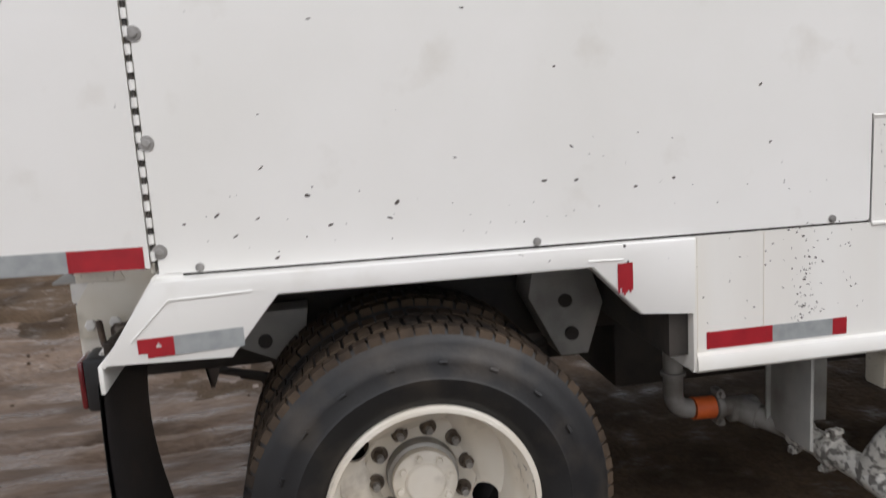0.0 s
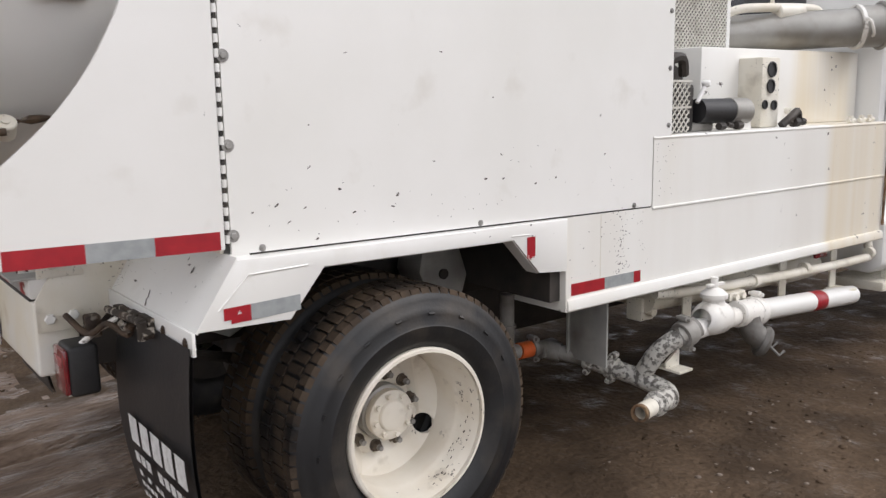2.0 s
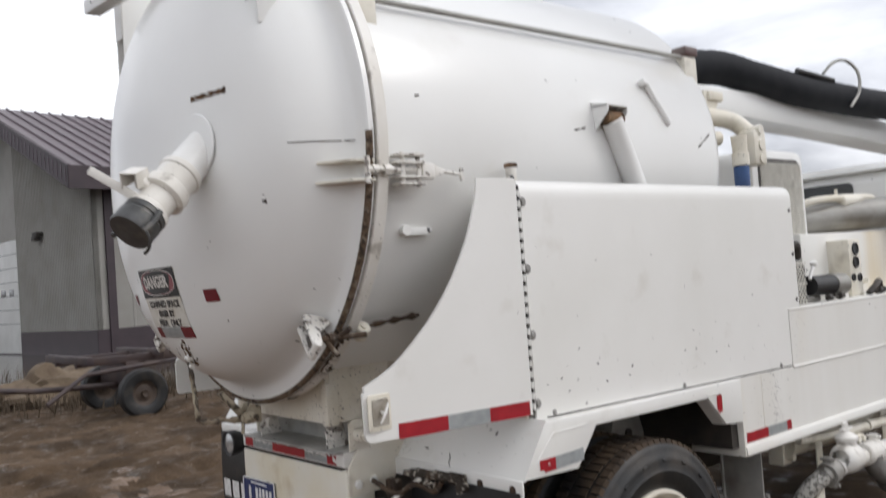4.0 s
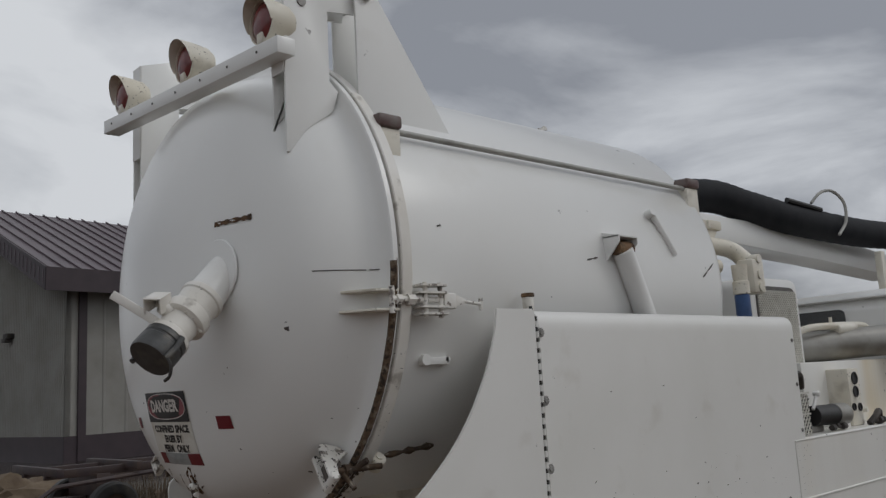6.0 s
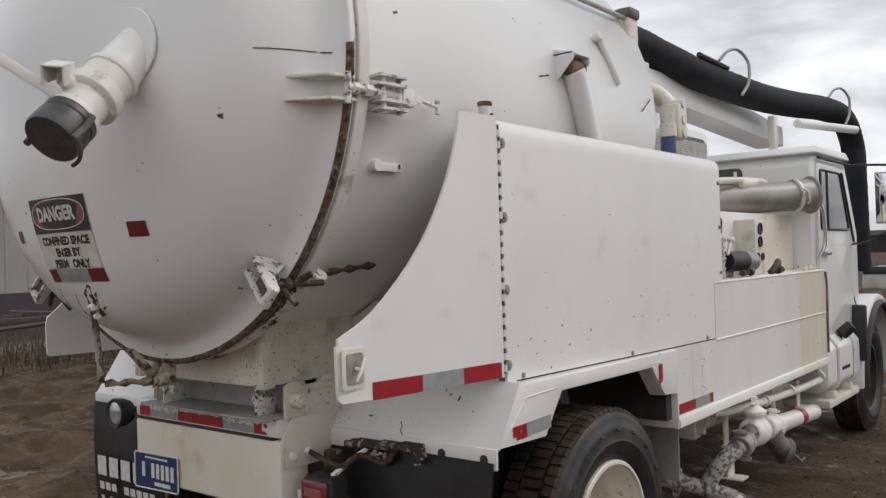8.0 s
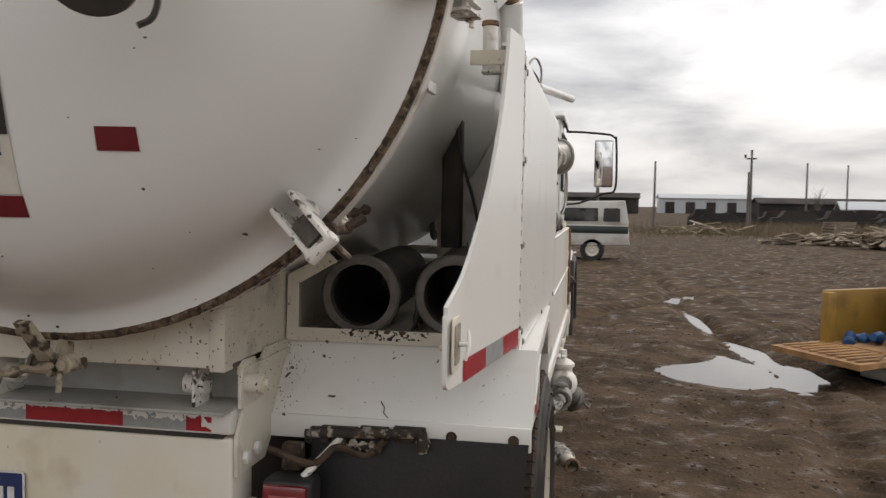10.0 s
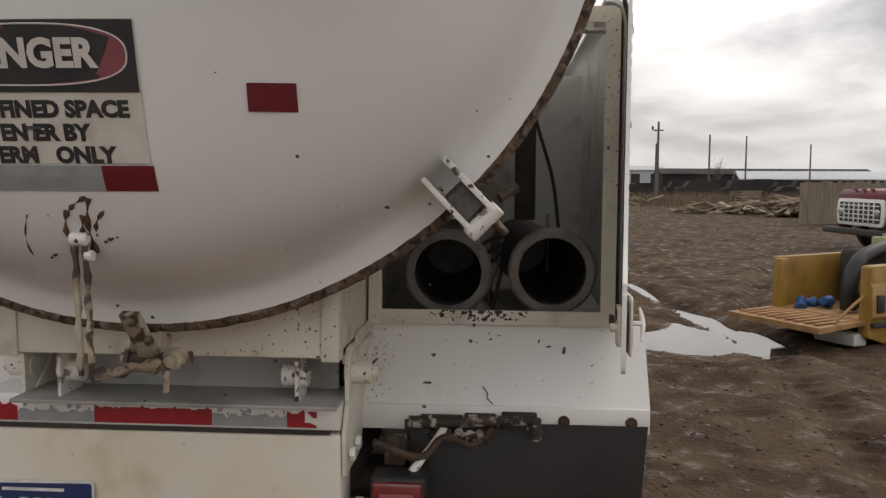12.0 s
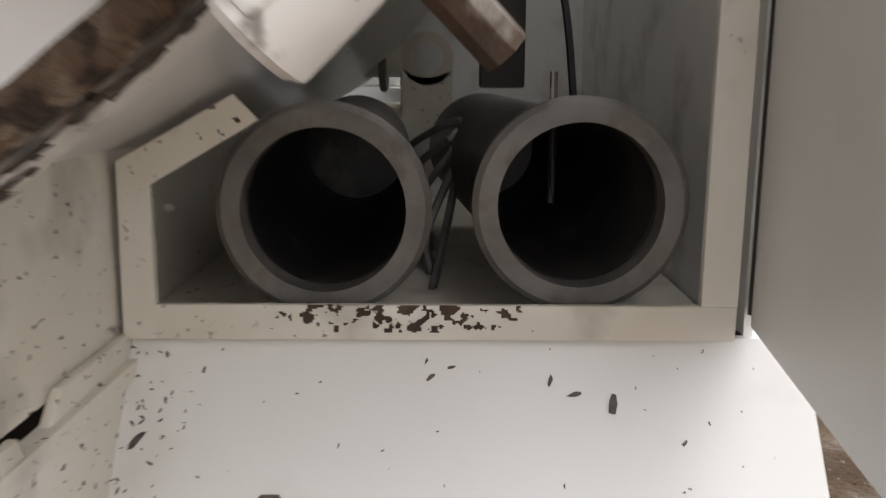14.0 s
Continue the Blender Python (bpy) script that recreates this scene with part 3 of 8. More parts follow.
for y0, z0, dy, dz, w in ((1.20, 1.637, 0.045, -0.035, 0.007), (1.245, 1.61, 0.015, -0.08, 0.008), (1.195, 1.635, 0.018, -0.11, 0.009), (1.172, 1.61, 0.028, -0.05, 0.006), (1.215, 1.60, 0.012, -0.08, 0.009), (1.19, 1.545, -0.03, 0.012, 0.006), (1.30, 1.52, 0.02, -0.012, 0.005), (1.33, 1.60, 0.03, -0.09, 0.0035), (1.45, 1.62, 0.03, -0.07, 0.003)):
    y0 -= 0.045
    pts = [(head_x(y0 + dy * f + 0.008 * math.sin(3 * f), z0 + dz * f, 0.001), y0 + dy * f + 0.008 * math.sin(3 * f), z0 + dz * f) for f in (k / 8 for k in range(9))]
    bm = sweep(mesh(), pts, lambda i, w=w: w * (0.5 + 0.4 * math.sin(i * 1.7 + w * 900)), 6)
    part("rust_flake", bm, stain_rust, door, "flaking rust streaks under the sign")

# the drain valve on the door: pipe, collar, body, lever and cap
v_base, v_end = Vector((-1.655, 0.715, 2.40)), Vector((-2.005, 0.605, 2.065))
way = (v_end - v_base).normalized()
valve = part("valve_pipe", rod(mesh(), v_base - way * 0.06, v_base + way * 0.25, 0.074, n=36), paint, door, "white drain pipe welded to the door")
bm = mesh()
lathe(bm, [(0.05, 0.0), (0.125, 0.0), (0.128, 0.004), (0.124, 0.009), (0.05, 0.012)], (head_x(v_base.y, v_base.z) + 0.003, v_base.y, v_base.z), (-1, -0.16, 0.02), 40)
part("weld_pad", bm, paint_tank, valve)
bm = mesh()
lathe(bm, [(0.0, 0.16), (0.083, 0.16), (0.086, 0.165), (0.086, 0.185), (0.08, 0.19), (0.074, 0.25), (0.088, 0.255), (0.09, 0.262), (0.09, 0.30), (0.085, 0.305), (0.070, 0.31), (0.066, 0.37), (0.08, 0.38), (0.082, 0.40), (0, 0.40)], v_base, way, 32)
part("valve_body", bm, paint_worn, valve, "chipped white valve body")
side = way.cross(Vector((0, 0, 1))).normalized()
up = side.cross(way).normalized()
bm = mesh()
c = v_base + way * 0.30
top = Vector((-1.965, 0.635, 2.262))
rod(bm, c, c.lerp(top, 0.85), 0.030, 0.024, n=14)
for (x0, x1, y0, y1, z0, z1) in ((-0.050, 0.050, -0.032, -0.026, -0.028, 0.030), (-0.050, 0.050, 0.026, 0.032, -0.028, 0.030), (-0.050, 0.050, -0.032, 0.032, 0.024, 0.030), (0.044, 0.050, -0.032, 0.032, -0.028, 0.030)):
    b2 = box(mesh(), x0, x1, y0, y1, z0, z1, 0.002)
    bmesh.ops.transform(b2, verts=b2.verts, matrix=Matrix.Translation(top) @ Euler((0.1, -0.35, 0.75)).to_matrix().to_4x4())
    join(bm, b2)
for s in (-1, 1):
    rod(bm, c + side * 0.06 * s - up * 0.05, c + side * 0.06 * s + up * 0.05, 0.012, n=10)
part("valve_bonnet", bm, paint_worn, valve)
tip = Vector((-2.100, 0.712, 2.300))
root = Vector((-1.950, 0.588, 2.168))
bm = mesh()
b2 = mesh()
box(b2, -0.004, 0.004, -0.016, 0.016, 0, (tip - root).length, 0.003)
d, u, w = frame_of(tip - root)
rot = Matrix((u, w, d)).transposed().to_4x4()
bmesh.ops.transform(b2, verts=b2.verts, matrix=Matrix.Translation(root) @ rot)
join(bm, b2)
rod(bm, root.lerp(c, 0.6), root, 0.016, n=12)
rod(bm, root, root + up * 0.02, 0.020, n=6)
part("lever", bm, paint_worn, valve, "chipped white lever handle")
bm = mesh()
lathe(bm, [(0, 0.385), (0.074, 0.385), (0.080, 0.392), (0.080, 0.42), (0.076, 0.424), (0.076, 0.43), (0.082, 0.436), (0.082, 0.492), (0.078, 0.500), (0, 0.500)], v_base, way, 32)
for s in (-1, 1):
    o = v_base + way * 0.43 + side * 0.082 * s
    sweep(bm, [o - way * 0.03, o + way * 0.02 + side * 0.012 * s, o + way * 0.075 + side * 0.004 * s], 0.011, 8)
cap = part("valve_cap", bm, cap_grey, valve, "dark grey camlock cap")
bm = mesh()
o = v_base + way * 0.50 - side * 0.09
sweep(bm, curve([o, o - side * 0.02 + Vector((0, 0, -0.03)), o - side * 0.012 + Vector((0, 0, -0.065)), o + side * 0.012 + Vector((0, 0, -0.08))], 5), 0.006, 6)
part("cap_ring", bm, dark_steel, valve)


# ---- door clamps
def side_clamp(theta, parent):
    """Over-centre clamp: channel on the door, toggle on the tank, eye bolt and rod."""
    def P(x, rad, dt):
        p = around(theta, rad, x)
        return p + Vector((0, 0, dt))
    bm = mesh()
    for dz in (-0.036, 0.036):
        b2 = mesh()
        slab(b2, [(-1.44, CY - 0.93), (-1.36, CY - 1.055), (-1.27, CY - 1.075), (-1.27, CY - 1.01), (-1.36, CY - 0.93)], "z", CZ - 0.157 + dz - 0.005, CZ - 0.157 + dz + 0.005, 0.002)
        join(bm, b2)
    channel = part("clamp_channel", bm, paint_dirty, parent, "white steel clamp channel")
    bm = mesh()
    y, z = CY - 1.068, CZ - 0.157
    rod(bm, (-1.30, y, z - 0.05), (-1.30, y, z + 0.05), 0.012, n=10)
    rod(bm, (-1.31, y - 0.004, z), (-1.06, y - 0.004, z + 0.004), 0.012, n=10, bevel=0.002)
    rod(bm, (-1.235, y - 0.004, z), (-1.20, y - 0.004, z), 0.022, n=6)
    rod(bm, (-1.285, y - 0.004, z), (-1.26, y - 0.004, z), 0.02, n=6)
    part("eye_bolt", bm, paint_chipped, channel, "chipped eye bolt")
    bm = mesh()
    for dz in (-0.052, -0.026, 0.028, 0.056):
        slab(bm, rounded([(-1.19, y - 0.03), (-1.06, y - 0.045), (-1.045, y + 0.02), (-1.17, y + 0.045)], 0.015), "z", z + dz - 0.004, z + dz + 0.004)
    for x in (-1.15, -1.075):
        rod(bm, (x, y - 0.012, z - 0.065), (x, y - 0.012, z + 0.068), 0.010, n=10)
    box(bm, -1.06, -1.00, y - 0.02, y + 0.012, z - 0.03, z + 0.03, 0.004)
    slab(bm, [(-1.01, z - 0.028), (-0.945, z - 0.008), (-0.945, z + 0.012), (-1.01, z + 0.03)], "y", y - 0.008, y + 0.004, 0.002)
    part("toggle", bm, paint_chipped, channel, "chipped toggle clamp")
    bm = mesh()
    rod(bm, (-0.955, y - 0.002, z + 0.002), (-0.825, y + 0.02, z - 0.006), 0.007, n=8)
    rod(bm, (-0.835, y + 0.018, z - 0.03), (-0.835, y + 0.018, z + 0.02), 0.009, n=8)
    part("clamp_handle", bm, paint_chipped, channel)


side_clamp(-9, truck)


def rim_latch(theta, parent):
    """Two plates with a cross tube, welded over the rim of the door, and the swing bolt behind it."""
    e_r = Vector((0, -math.cos(radians(theta)), math.sin(radians(theta))))
    e_t = Vector((0, math.sin(radians(theta)), math.cos(radians(theta))))
    c = Vector((0, CY, CZ))
    bm = mesh()
    for s in (-1, 1):
        b2 = mesh()
        slab(b2, [(0.978, -1.372), (0.976, -1.398), (0.988, -1.410), (1.130, -1.428), (1.146, -1.410), (1.136, -1.388), (1.075, -1.372), (1.03, -1.30), (0.995, -1.33)], "z", -0.0058, 0.0058, 0.0022)
        mat = Matrix(((0, 1, 0, 0), (e_r.y, 0, e_t.y, CY), (e_r.z, 0, e_t.z, CZ), (0, 0, 0, 1)))
        bmesh.ops.transform(b2, verts=b2.verts, matrix=Matrix.Translation(e_t * 0.031 * s) @ mat)
        join(bm, b2)
    arm = part("latch_arm", bm, paint_chipped, parent, "chipped white latch arm on the rim")
    bm = mesh()
    p = c + e_r * 1.131 + Vector((-1.408, 0, 0))
    rod(bm, p - e_t * 0.043, p + e_t * 0.043, 0.0185, n=18, bevel=0.003)
    part("latch_tube", bm, paint_chipped, arm)
    b2 = mesh()
    slab(b2, [(1.035, -1.375), (1.045, -1.40), (1.105, -1.41), (1.11, -1.385), (1.075, -1.345), (1.04, -1.335)], "z", -0.027, 0.027, 0.004)
    bmesh.ops.transform(b2, verts=b2.verts, matrix=mat)
    part("latch_block", b2, chip_dark, arm, "rusty latch block")
    bm = mesh()
    q = c + e_r * 1.10
    rod(bm, q + Vector((-1.38, 0, 0)) + e_t * 0.02, q + Vector((-1.17, 0, 0)) + e_t * 0.02, 0.012, n=10)
    rod(bm, q + Vector((-1.345, 0, 0)) + e_t * 0.02, q + Vector((-1.32, 0, 0)) + e_t * 0.02, 0.024, n=6)
    rod(bm, q + Vector((-1.31, 0, 0)) + e_t * 0.055 + e_r * 0.02, q + Vector((-1.29, 0, 0)) + e_t * 0.10 + e_r * 0.03, 0.012, n=8)
    rod(bm, q + Vector((-1.355, 0, 0)) + e_t * 0.012 - e_r * 0.02, q + Vector((-1.335, 0, 0)) + e_t * 0.012 + e_r * 0.085, 0.010, n=8)
    part("swing_bolt", bm, rust_dark, arm, "rusty swing bolt")
    bm = mesh()
    p = c + e_r * 1.075 + Vector((-1.165, 0, 0))
    rod(bm, p - e_t * 0.03 - e_r * 0.01, p + e_t * 0.03 - e_r * 0.01, 0.033, n=16, bevel=0.004)
    rod(bm, p - e_t * 0.036 - e_r * 0.01, p + e_t * 0.036 - e_r * 0.01, 0.014, n=12)
    part("latch_pivot", bm, paint_dirty, arm)
    bm = mesh()
    o = c + e_r * 1.045
    sweep(bm, [o + Vector((-1.18 + 0.03 * k, 0, 0)) + e_t * (0.0 + 0.004 * k) for k in range(11)], lambda i: 0.011 + 0.006 * math.sin(i * 2.3), 7)
    part("latch_strap", bm, rust_dark, arm, "rusty strap along the tank")


rim_latch(-45.5, door)
rim_latch(-134.5, door)

# chain and clamp at the bottom of the door
for dy in (-0.011, 0.011):
    bm = mesh()
    sweep(bm, [(-1.578 + 0.030 * f, 1.188 + dy + 0.010 * f + 0.0015 * math.sin(f * 21 + dy * 90), 1.548 - 0.275 * f) for f in (k / 16 for k in range(17))], lambda i: 0.0068 + 0.0016 * math.sin(i * 1.9), 8)
    part("hanger_rod", bm, grimy_cream, door, "paint-flecked rusty hanger rod")
bm = mesh()
rod(bm, (-1.58, 1.170, 1.553), (-1.58, 1.206, 1.553), 0.014, n=12, bevel=0.003)
rod(bm, (-1.575, 1.163, 1.520), (-1.575, 1.178, 1.520), 0.011, n=8)
part("rod_eye", bm, paint_chipped, door, "chipped white eye of the hanger rods")
bm = mesh()
sweep(bm, [(-1.54 + 0.02 * k, 1.192 - 0.012 * k, 1.268 + 0.004 * math.sin(k * 2.0)) for k in range(8)], lambda i: 0.012 + 0.005 * math.sin(i * 2.4), 9)
slab(bm, [(-1.475, 1.385), (-1.455, 1.392), (-1.36, 1.29), (-1.38, 1.275)], "y", 1.125, 1.165, 0.002)
for y in (1.135, 1.205):
    slab(bm, [(-1.38, 1.235), (-1.28, 1.235), (-1.28, 1.31), (-1.33, 1.325)], "y", y - 0.006, y + 0.006, 0.002)
rod(bm, (-1.34, 1.06, 1.268), (-1.34, 1.22, 1.262), 0.016, n=12)
rod(bm, (-1.34, 1.085, 1.27), (-1.385, 1.09, 1.27), 0.024, n=18, bevel=0.004)
rod(bm, (-1.385, 1.09, 1.27), (-1.395, 1.09, 1.27), 0.014, n=10)
rod(bm, (-1.39, 1.10, 1.20), (-1.385, 1.10, 1.25), 0.008, n=8)
part("bottom_clamp", bm, grimy_cream, door, "battered bottom clamp with flaking paint")

# door arms over the top, hinge gussets and lamp bar
for y0 in (0.43, 2 * CY - 0.52):
    bm = mesh()
    for y in (y0, y0 + 0.09):
        foot = 2.835 if abs(y - CY) > 0.7 else 2.94
        dome = [(head_x(y, foot + (3.12 - foot) * f, 0.002), foot + (3.12 - foot) * f) for f in (0.0, 0.35, 0.7, 1.0)]
        slab(bm, [(-1.542, foot), (-1.542, 3.66), (-1.36, 3.72), (-1.18, 3.62), (-1.20, 3.48), (-1.335, 3.46), (-1.335, 3.16)] + dome[::-1], "y", y - 0.006, y + 0.006, 0.002)
    slab(bm, [(-1.547, 3.16), (-1.547, 3.66), (-1.537, 3.66), (-1.537, 3.16)], "y", y0, y0 + 0.09)
    arm_top = part("door_arm", bm, paint_tank, door, "white lifting arm over the door")
    part("arm_pin", rod(mesh(), (-1.46, y0 - 0.012, 3.47), (-1.46, y0 + 0.10, 3.47), 0.020, n=14), zinc, arm_top)
    bm = mesh()
    for y in (y0 - 0.03, y0 + 0.14):
        low = CZ + math.sqrt(max(1.02 ** 2 - (y - CY) ** 2, 0)) - 0.03
        slab(bm, [(-1.215, low), (-1.215, 3.72), (-1.17, 3.68), (-0.72, low + 0.02), (-0.72, low)], "y", y - 0.006, y + 0.006, 0.002)
    rod(bm, (-1.16, y0 - 0.06, 3.57), (-1.16, y0 + 0.17, 3.57), 0.028, n=16)
    part("hinge_gusset", bm, paint_tank, tank, "white door hinge gusset")


def bar_at_y(y):
    """The lamp bar stands a little askew on the door."""
    f = (y - 0.36) / 1.59
    return -1.572 - 0.088 * f, 3.200 + 0.085 * f


bm = box(mesh(), -0.04, 0.04, 0.36, 1.952, 0.0, 0.070, 0.005)
for v in bm.verts:
    dx, dz = bar_at_y(v.co.y)
    v.co.x += dx
    v.co.z += dz
bar = part("lamp_bar", bm, paint_tank, truck, "white lamp bar across the top of the door")
screw = part("bar_screw", bolt_mesh(mesh(), (bar_at_y(0.50)[0] - 0.04, 0.50, bar_at_y(0.50)[1] + 0.036), (-1, 0, 0), 0.006, 0.006, 0), dark_steel, bar)
for k in range(1, 7):
    yk = 0.50 + k * 0.225
    again(screw, (bar_at_y(yk)[0] - 0.043, yk, bar_at_y(yk)[1] + 0.036))
for y in (1.76, 1.115, 0.485):
    bx, bz = bar_at_y(y)
    bx, bz = bx - 0.01, bz + 0.163
    bm = mesh()
    lathe(bm, [(0, 0.10), (0.068, 0.10), (0.086, 0.07), (0.094, 0.0), (0.094, -0.02), (0.088, -0.02), (0.086, -0.004), (0, -0.004)], (bx, y, bz), (1, 0, 0), 28)
    box(bm, bx - 0.03, bx + 0.05, y - 0.022, y + 0.022, bz - 0.094, bz - 0.05, 0.004)
    lamp = part("bar_lamp", bm, paint_dirty, bar, "round white lamp housing")
    # a short hood over the upper half of the lens
    bm = mesh()
    grid_sheet(bm, lambda u, v: (bx - 0.015 - v * 0.055 * math.sin(math.pi * (0.08 + 0.84 * u)), y + 0.095 * math.cos(math.pi * (-0.08 + 1.16 * u)), bz + 0.095 * math.sin(math.pi * (-0.08 + 1.16 * u))), 24, 4)
    bmesh.ops.solidify(bm, geom=bm.faces[:], thickness=0.003)
    part("hood", bm, paint_dirty, lamp, "white lamp hood")
    bm = mesh()
    lathe(bm, [(0, -0.030), (0.045, -0.026), (0.078, -0.010), (0.084, 0.0), (0, 0.0)], (bx - 0.006, y, bz), (1, 0, 0), 28)
    part("lens", bm, brown_lens, lamp, "faded red lens")

# ---- fittings on the side of the tank
rail_r, rail_t = 1.05, 32.0
bm = mesh()
sweep(bm, [around(rail_t, rail_r, -1.14), around(rail_t, rail_r, 1.00)], 0.013, 10)
part("side_rail", bm, paint_grey, tank, "grey conduit along the tank")
for x in (-1.155, 1.03):
    bm = mesh()
    p = around(rail_t, 1.045, x)
    box(bm, p.x - 0.055, p.x + 0.055, p.y - 0.03, p.y + 0.05, p.z - 0.15, p.z + 0.005, 0.006)
    lamp = part("marker_bracket", bm, paint_dirty, tank, "rust-streaked marker lamp bracket")
    bm = mesh()
    box(bm, p.x - 0.06, p.x + 0.06, p.y - 0.045, p.y + 0.055, p.z + 0.005, p.z + 0.062, 0.014)
    part("marker_lamp", bm, surface("brown_marker_lamp", (0.10, 0.055, 0.05), (0.14, 0.11, 0.10), 0.45, scale=20.0), lamp, "brown marker lamp")
bm = mesh()
rod(bm, (-1.07, CY - 0.975, CZ - 0.375), (-1.07, CY - 0.93, CZ - 0.375), 0.022, n=14)
rod(bm, (-0.955, CY - 0.97, CZ - 0.375), (-0.955, CY - 0.93, CZ - 0.375), 0.012, n=10)
box(bm, -1.06, -0.95, CY - 0.970, CY - 0.955, CZ - 0.395, CZ - 0.365, 0.003)
part("hook_bracket", bm, paint_tank, tank, "small white hook bracket")
bm = mesh()
rod(bm, (-0.49, CY - 0.975, 2.17), (-0.49, CY - 0.975, 2.285), 0.029, n=18)
stub = part("vent_stub", bm, paint_dirty, tank, "yellowed pipe stub")
bm = mesh()
lathe(bm, [(0, 0), (0.034, 0), (0.036, 0.006), (0.034, 0.014), (0, 0.016)], (-0.49, CY - 0.975, 2.285), (0, 0, 1), 18)
part("stub_cap", bm, rust, stub, "rusty cap")
bm = mesh()
p = around(19.7, 1.01, 0.50)
q = around(19.7, 1.060, 0.50)
rod(bm, p, q, 0.023, n=14, bevel=0.003)
rod(bm, q + Vector((0.01, 0.02, 0)), around(7.5, 1.025, 0.64), 0.017, n=12)
part("hook_arm", bm, paint_tank, tank, "white hook rod on the tank")
bm = mesh()
y = CY - 1.0
slab(bm, [(CY - 0.96, 2.40), (CY - 1.10, 2.545), (CY - 1.10, 2.575), (CY - 0.96, 2.61)], "x", 0.05, 0.058)
slab(bm, [(CY - 0.96, 2.40), (CY - 1.10, 2.545), (CY - 1.10, 2.575), (CY - 0.96, 2.61)], "x", 0.192, 0.20)
box(bm, 0.05, 0.20, CY - 1.10, CY - 0.96, 2.568, 2.580, 0.003)
bracket = part("cylinder_bracket", bm, paint_tank, tank, "white gusseted cylinder bracket")
bm = mesh()
rod(bm, (0.07, CY - 1.055, 2.52), (0.185, CY - 1.055, 2.52), 0.036, n=18)
part("cylinder_eye", bm, rust, bracket, "rust-stained cylinder eye")
bm = mesh()
rod(bm, (0.13, CY - 1.055, 2.51), (0.30, CY - 1.045, 2.17), 0.052, n=24, bevel=0.004)
rod(bm, (0.215, CY - 1.05, 2.48), (0.36, CY - 1.04, 2.17), 0.018, n=12)
part("tank_cylinder", bm, paint_tank, bracket, "white hydraulic cylinder")
for (x0, t0, x1, t1) in ((-0.02, 4.5, -0.10, 3.6), (0.88, 1.5, 1.00, 6.0), (-1.01, 8.5, -0.99, 8.8)):
    bm = sweep(mesh(), [around(t0 + (t1 - t0) * f, 1.020, x0 + (x1 - x0) * f) for f in (k / 5 for k in range(6))], lambda i: 0.004 + 0.002 * math.sin(i * 2.1), 5)
    part("scrape", bm, chip_dark, tank)
bm = mesh()
sweep(bm, [around(rail_t + 62, 1.03, 0.95), around(rail_t + 62, 1.10, 0.95)], 0.03, 10)
rod(bm, around(90, 1.02, 0.78), around(90, 1.12, 0.80), 0.025, n=10)
rod(bm, around(86, 1.10, 0.76), around(95, 1.12, 0.86), 0.02, n=8)
part("relief_valve", bm, paint_chipped, tank)

# ---- side panel with its rolled top edge; its lower seam falls a little towards the cab
def seam_z(x):
    return 1.238 - 0.0145 * (x + 0.61)


bm = mesh()
slab(bm, rounded([(-0.657, seam_z(-0.657)), (1.334, seam_z(1.334)), (1.334, 1.517), (1.462, 1.517), (1.462, 2.11), (-0.657, 2.11)], [0, 0.012, 0, 0, 0, 0]), "y", 0.0, 0.012)
prof = [(0.0, 2.11), (0.0, 2.14), (0.006, 2.163), (0.020, 2.183), (0.040, 2.194), (0.062, 2.197), (0.075, 2.197), (0.075, 2.187), (0.064, 2.187), (0.046, 2.183), (0.030, 2.174), (0.018, 2.158), (0.012, 2.138), (0.012, 2.11)]
slab(bm, prof, "x", -0.657, 1.462)
panel = part("side_panel", bm, paint, truck, "white side panel with chips and a rolled top edge", sharp=30)
bm = mesh()
slab(bm, [(0.012, 1.53), (0.012, 2.14), (0.03, 2.175), (0.064, 2.185), (0.072, 2.185), (0.072, 1.53)], "x", 1.452, 1.462)
part("panel_end", bm, paint, panel)
bm = mesh()
slab(bm, [(-0.655, seam_z(-0.655) - 0.010), (1.337, seam_z(1.337) - 0.010), (1.337, seam_z(1.337) + 0.002), (-0.655, seam_z(-0.655) + 0.002)], "y", 0.006, 0.03)
box(bm, 1.332, 1.3375, 0.004, 0.03, 1.212, 1.52)
part("panel_seam", bm, dark_steel, panel)
big = part("washer_bolt", bolt_mesh(mesh(), (-0.650, 0, 2.104), (0, -1, 0), 0.011, 0.009, 0.0195), zinc, panel, "grey washered bolt")
for z in (1.834, 1.570, 1.297):
    again(big, (-0.650, PLACE[big.name].y, z))
small = part("panel_screw", bolt_mesh(mesh(), (-0.556, 0, 1.2495), (0, -1, 0), 0.008, 0.007, 0.0115), zinc, panel)
for x, z in ((0.334, 1.236), (1.215, 1.224), (1.438, 2.06), (1.438, 1.815), (1.438, 1.565)):
    again(small, (x, PLACE[small.name].y, z))


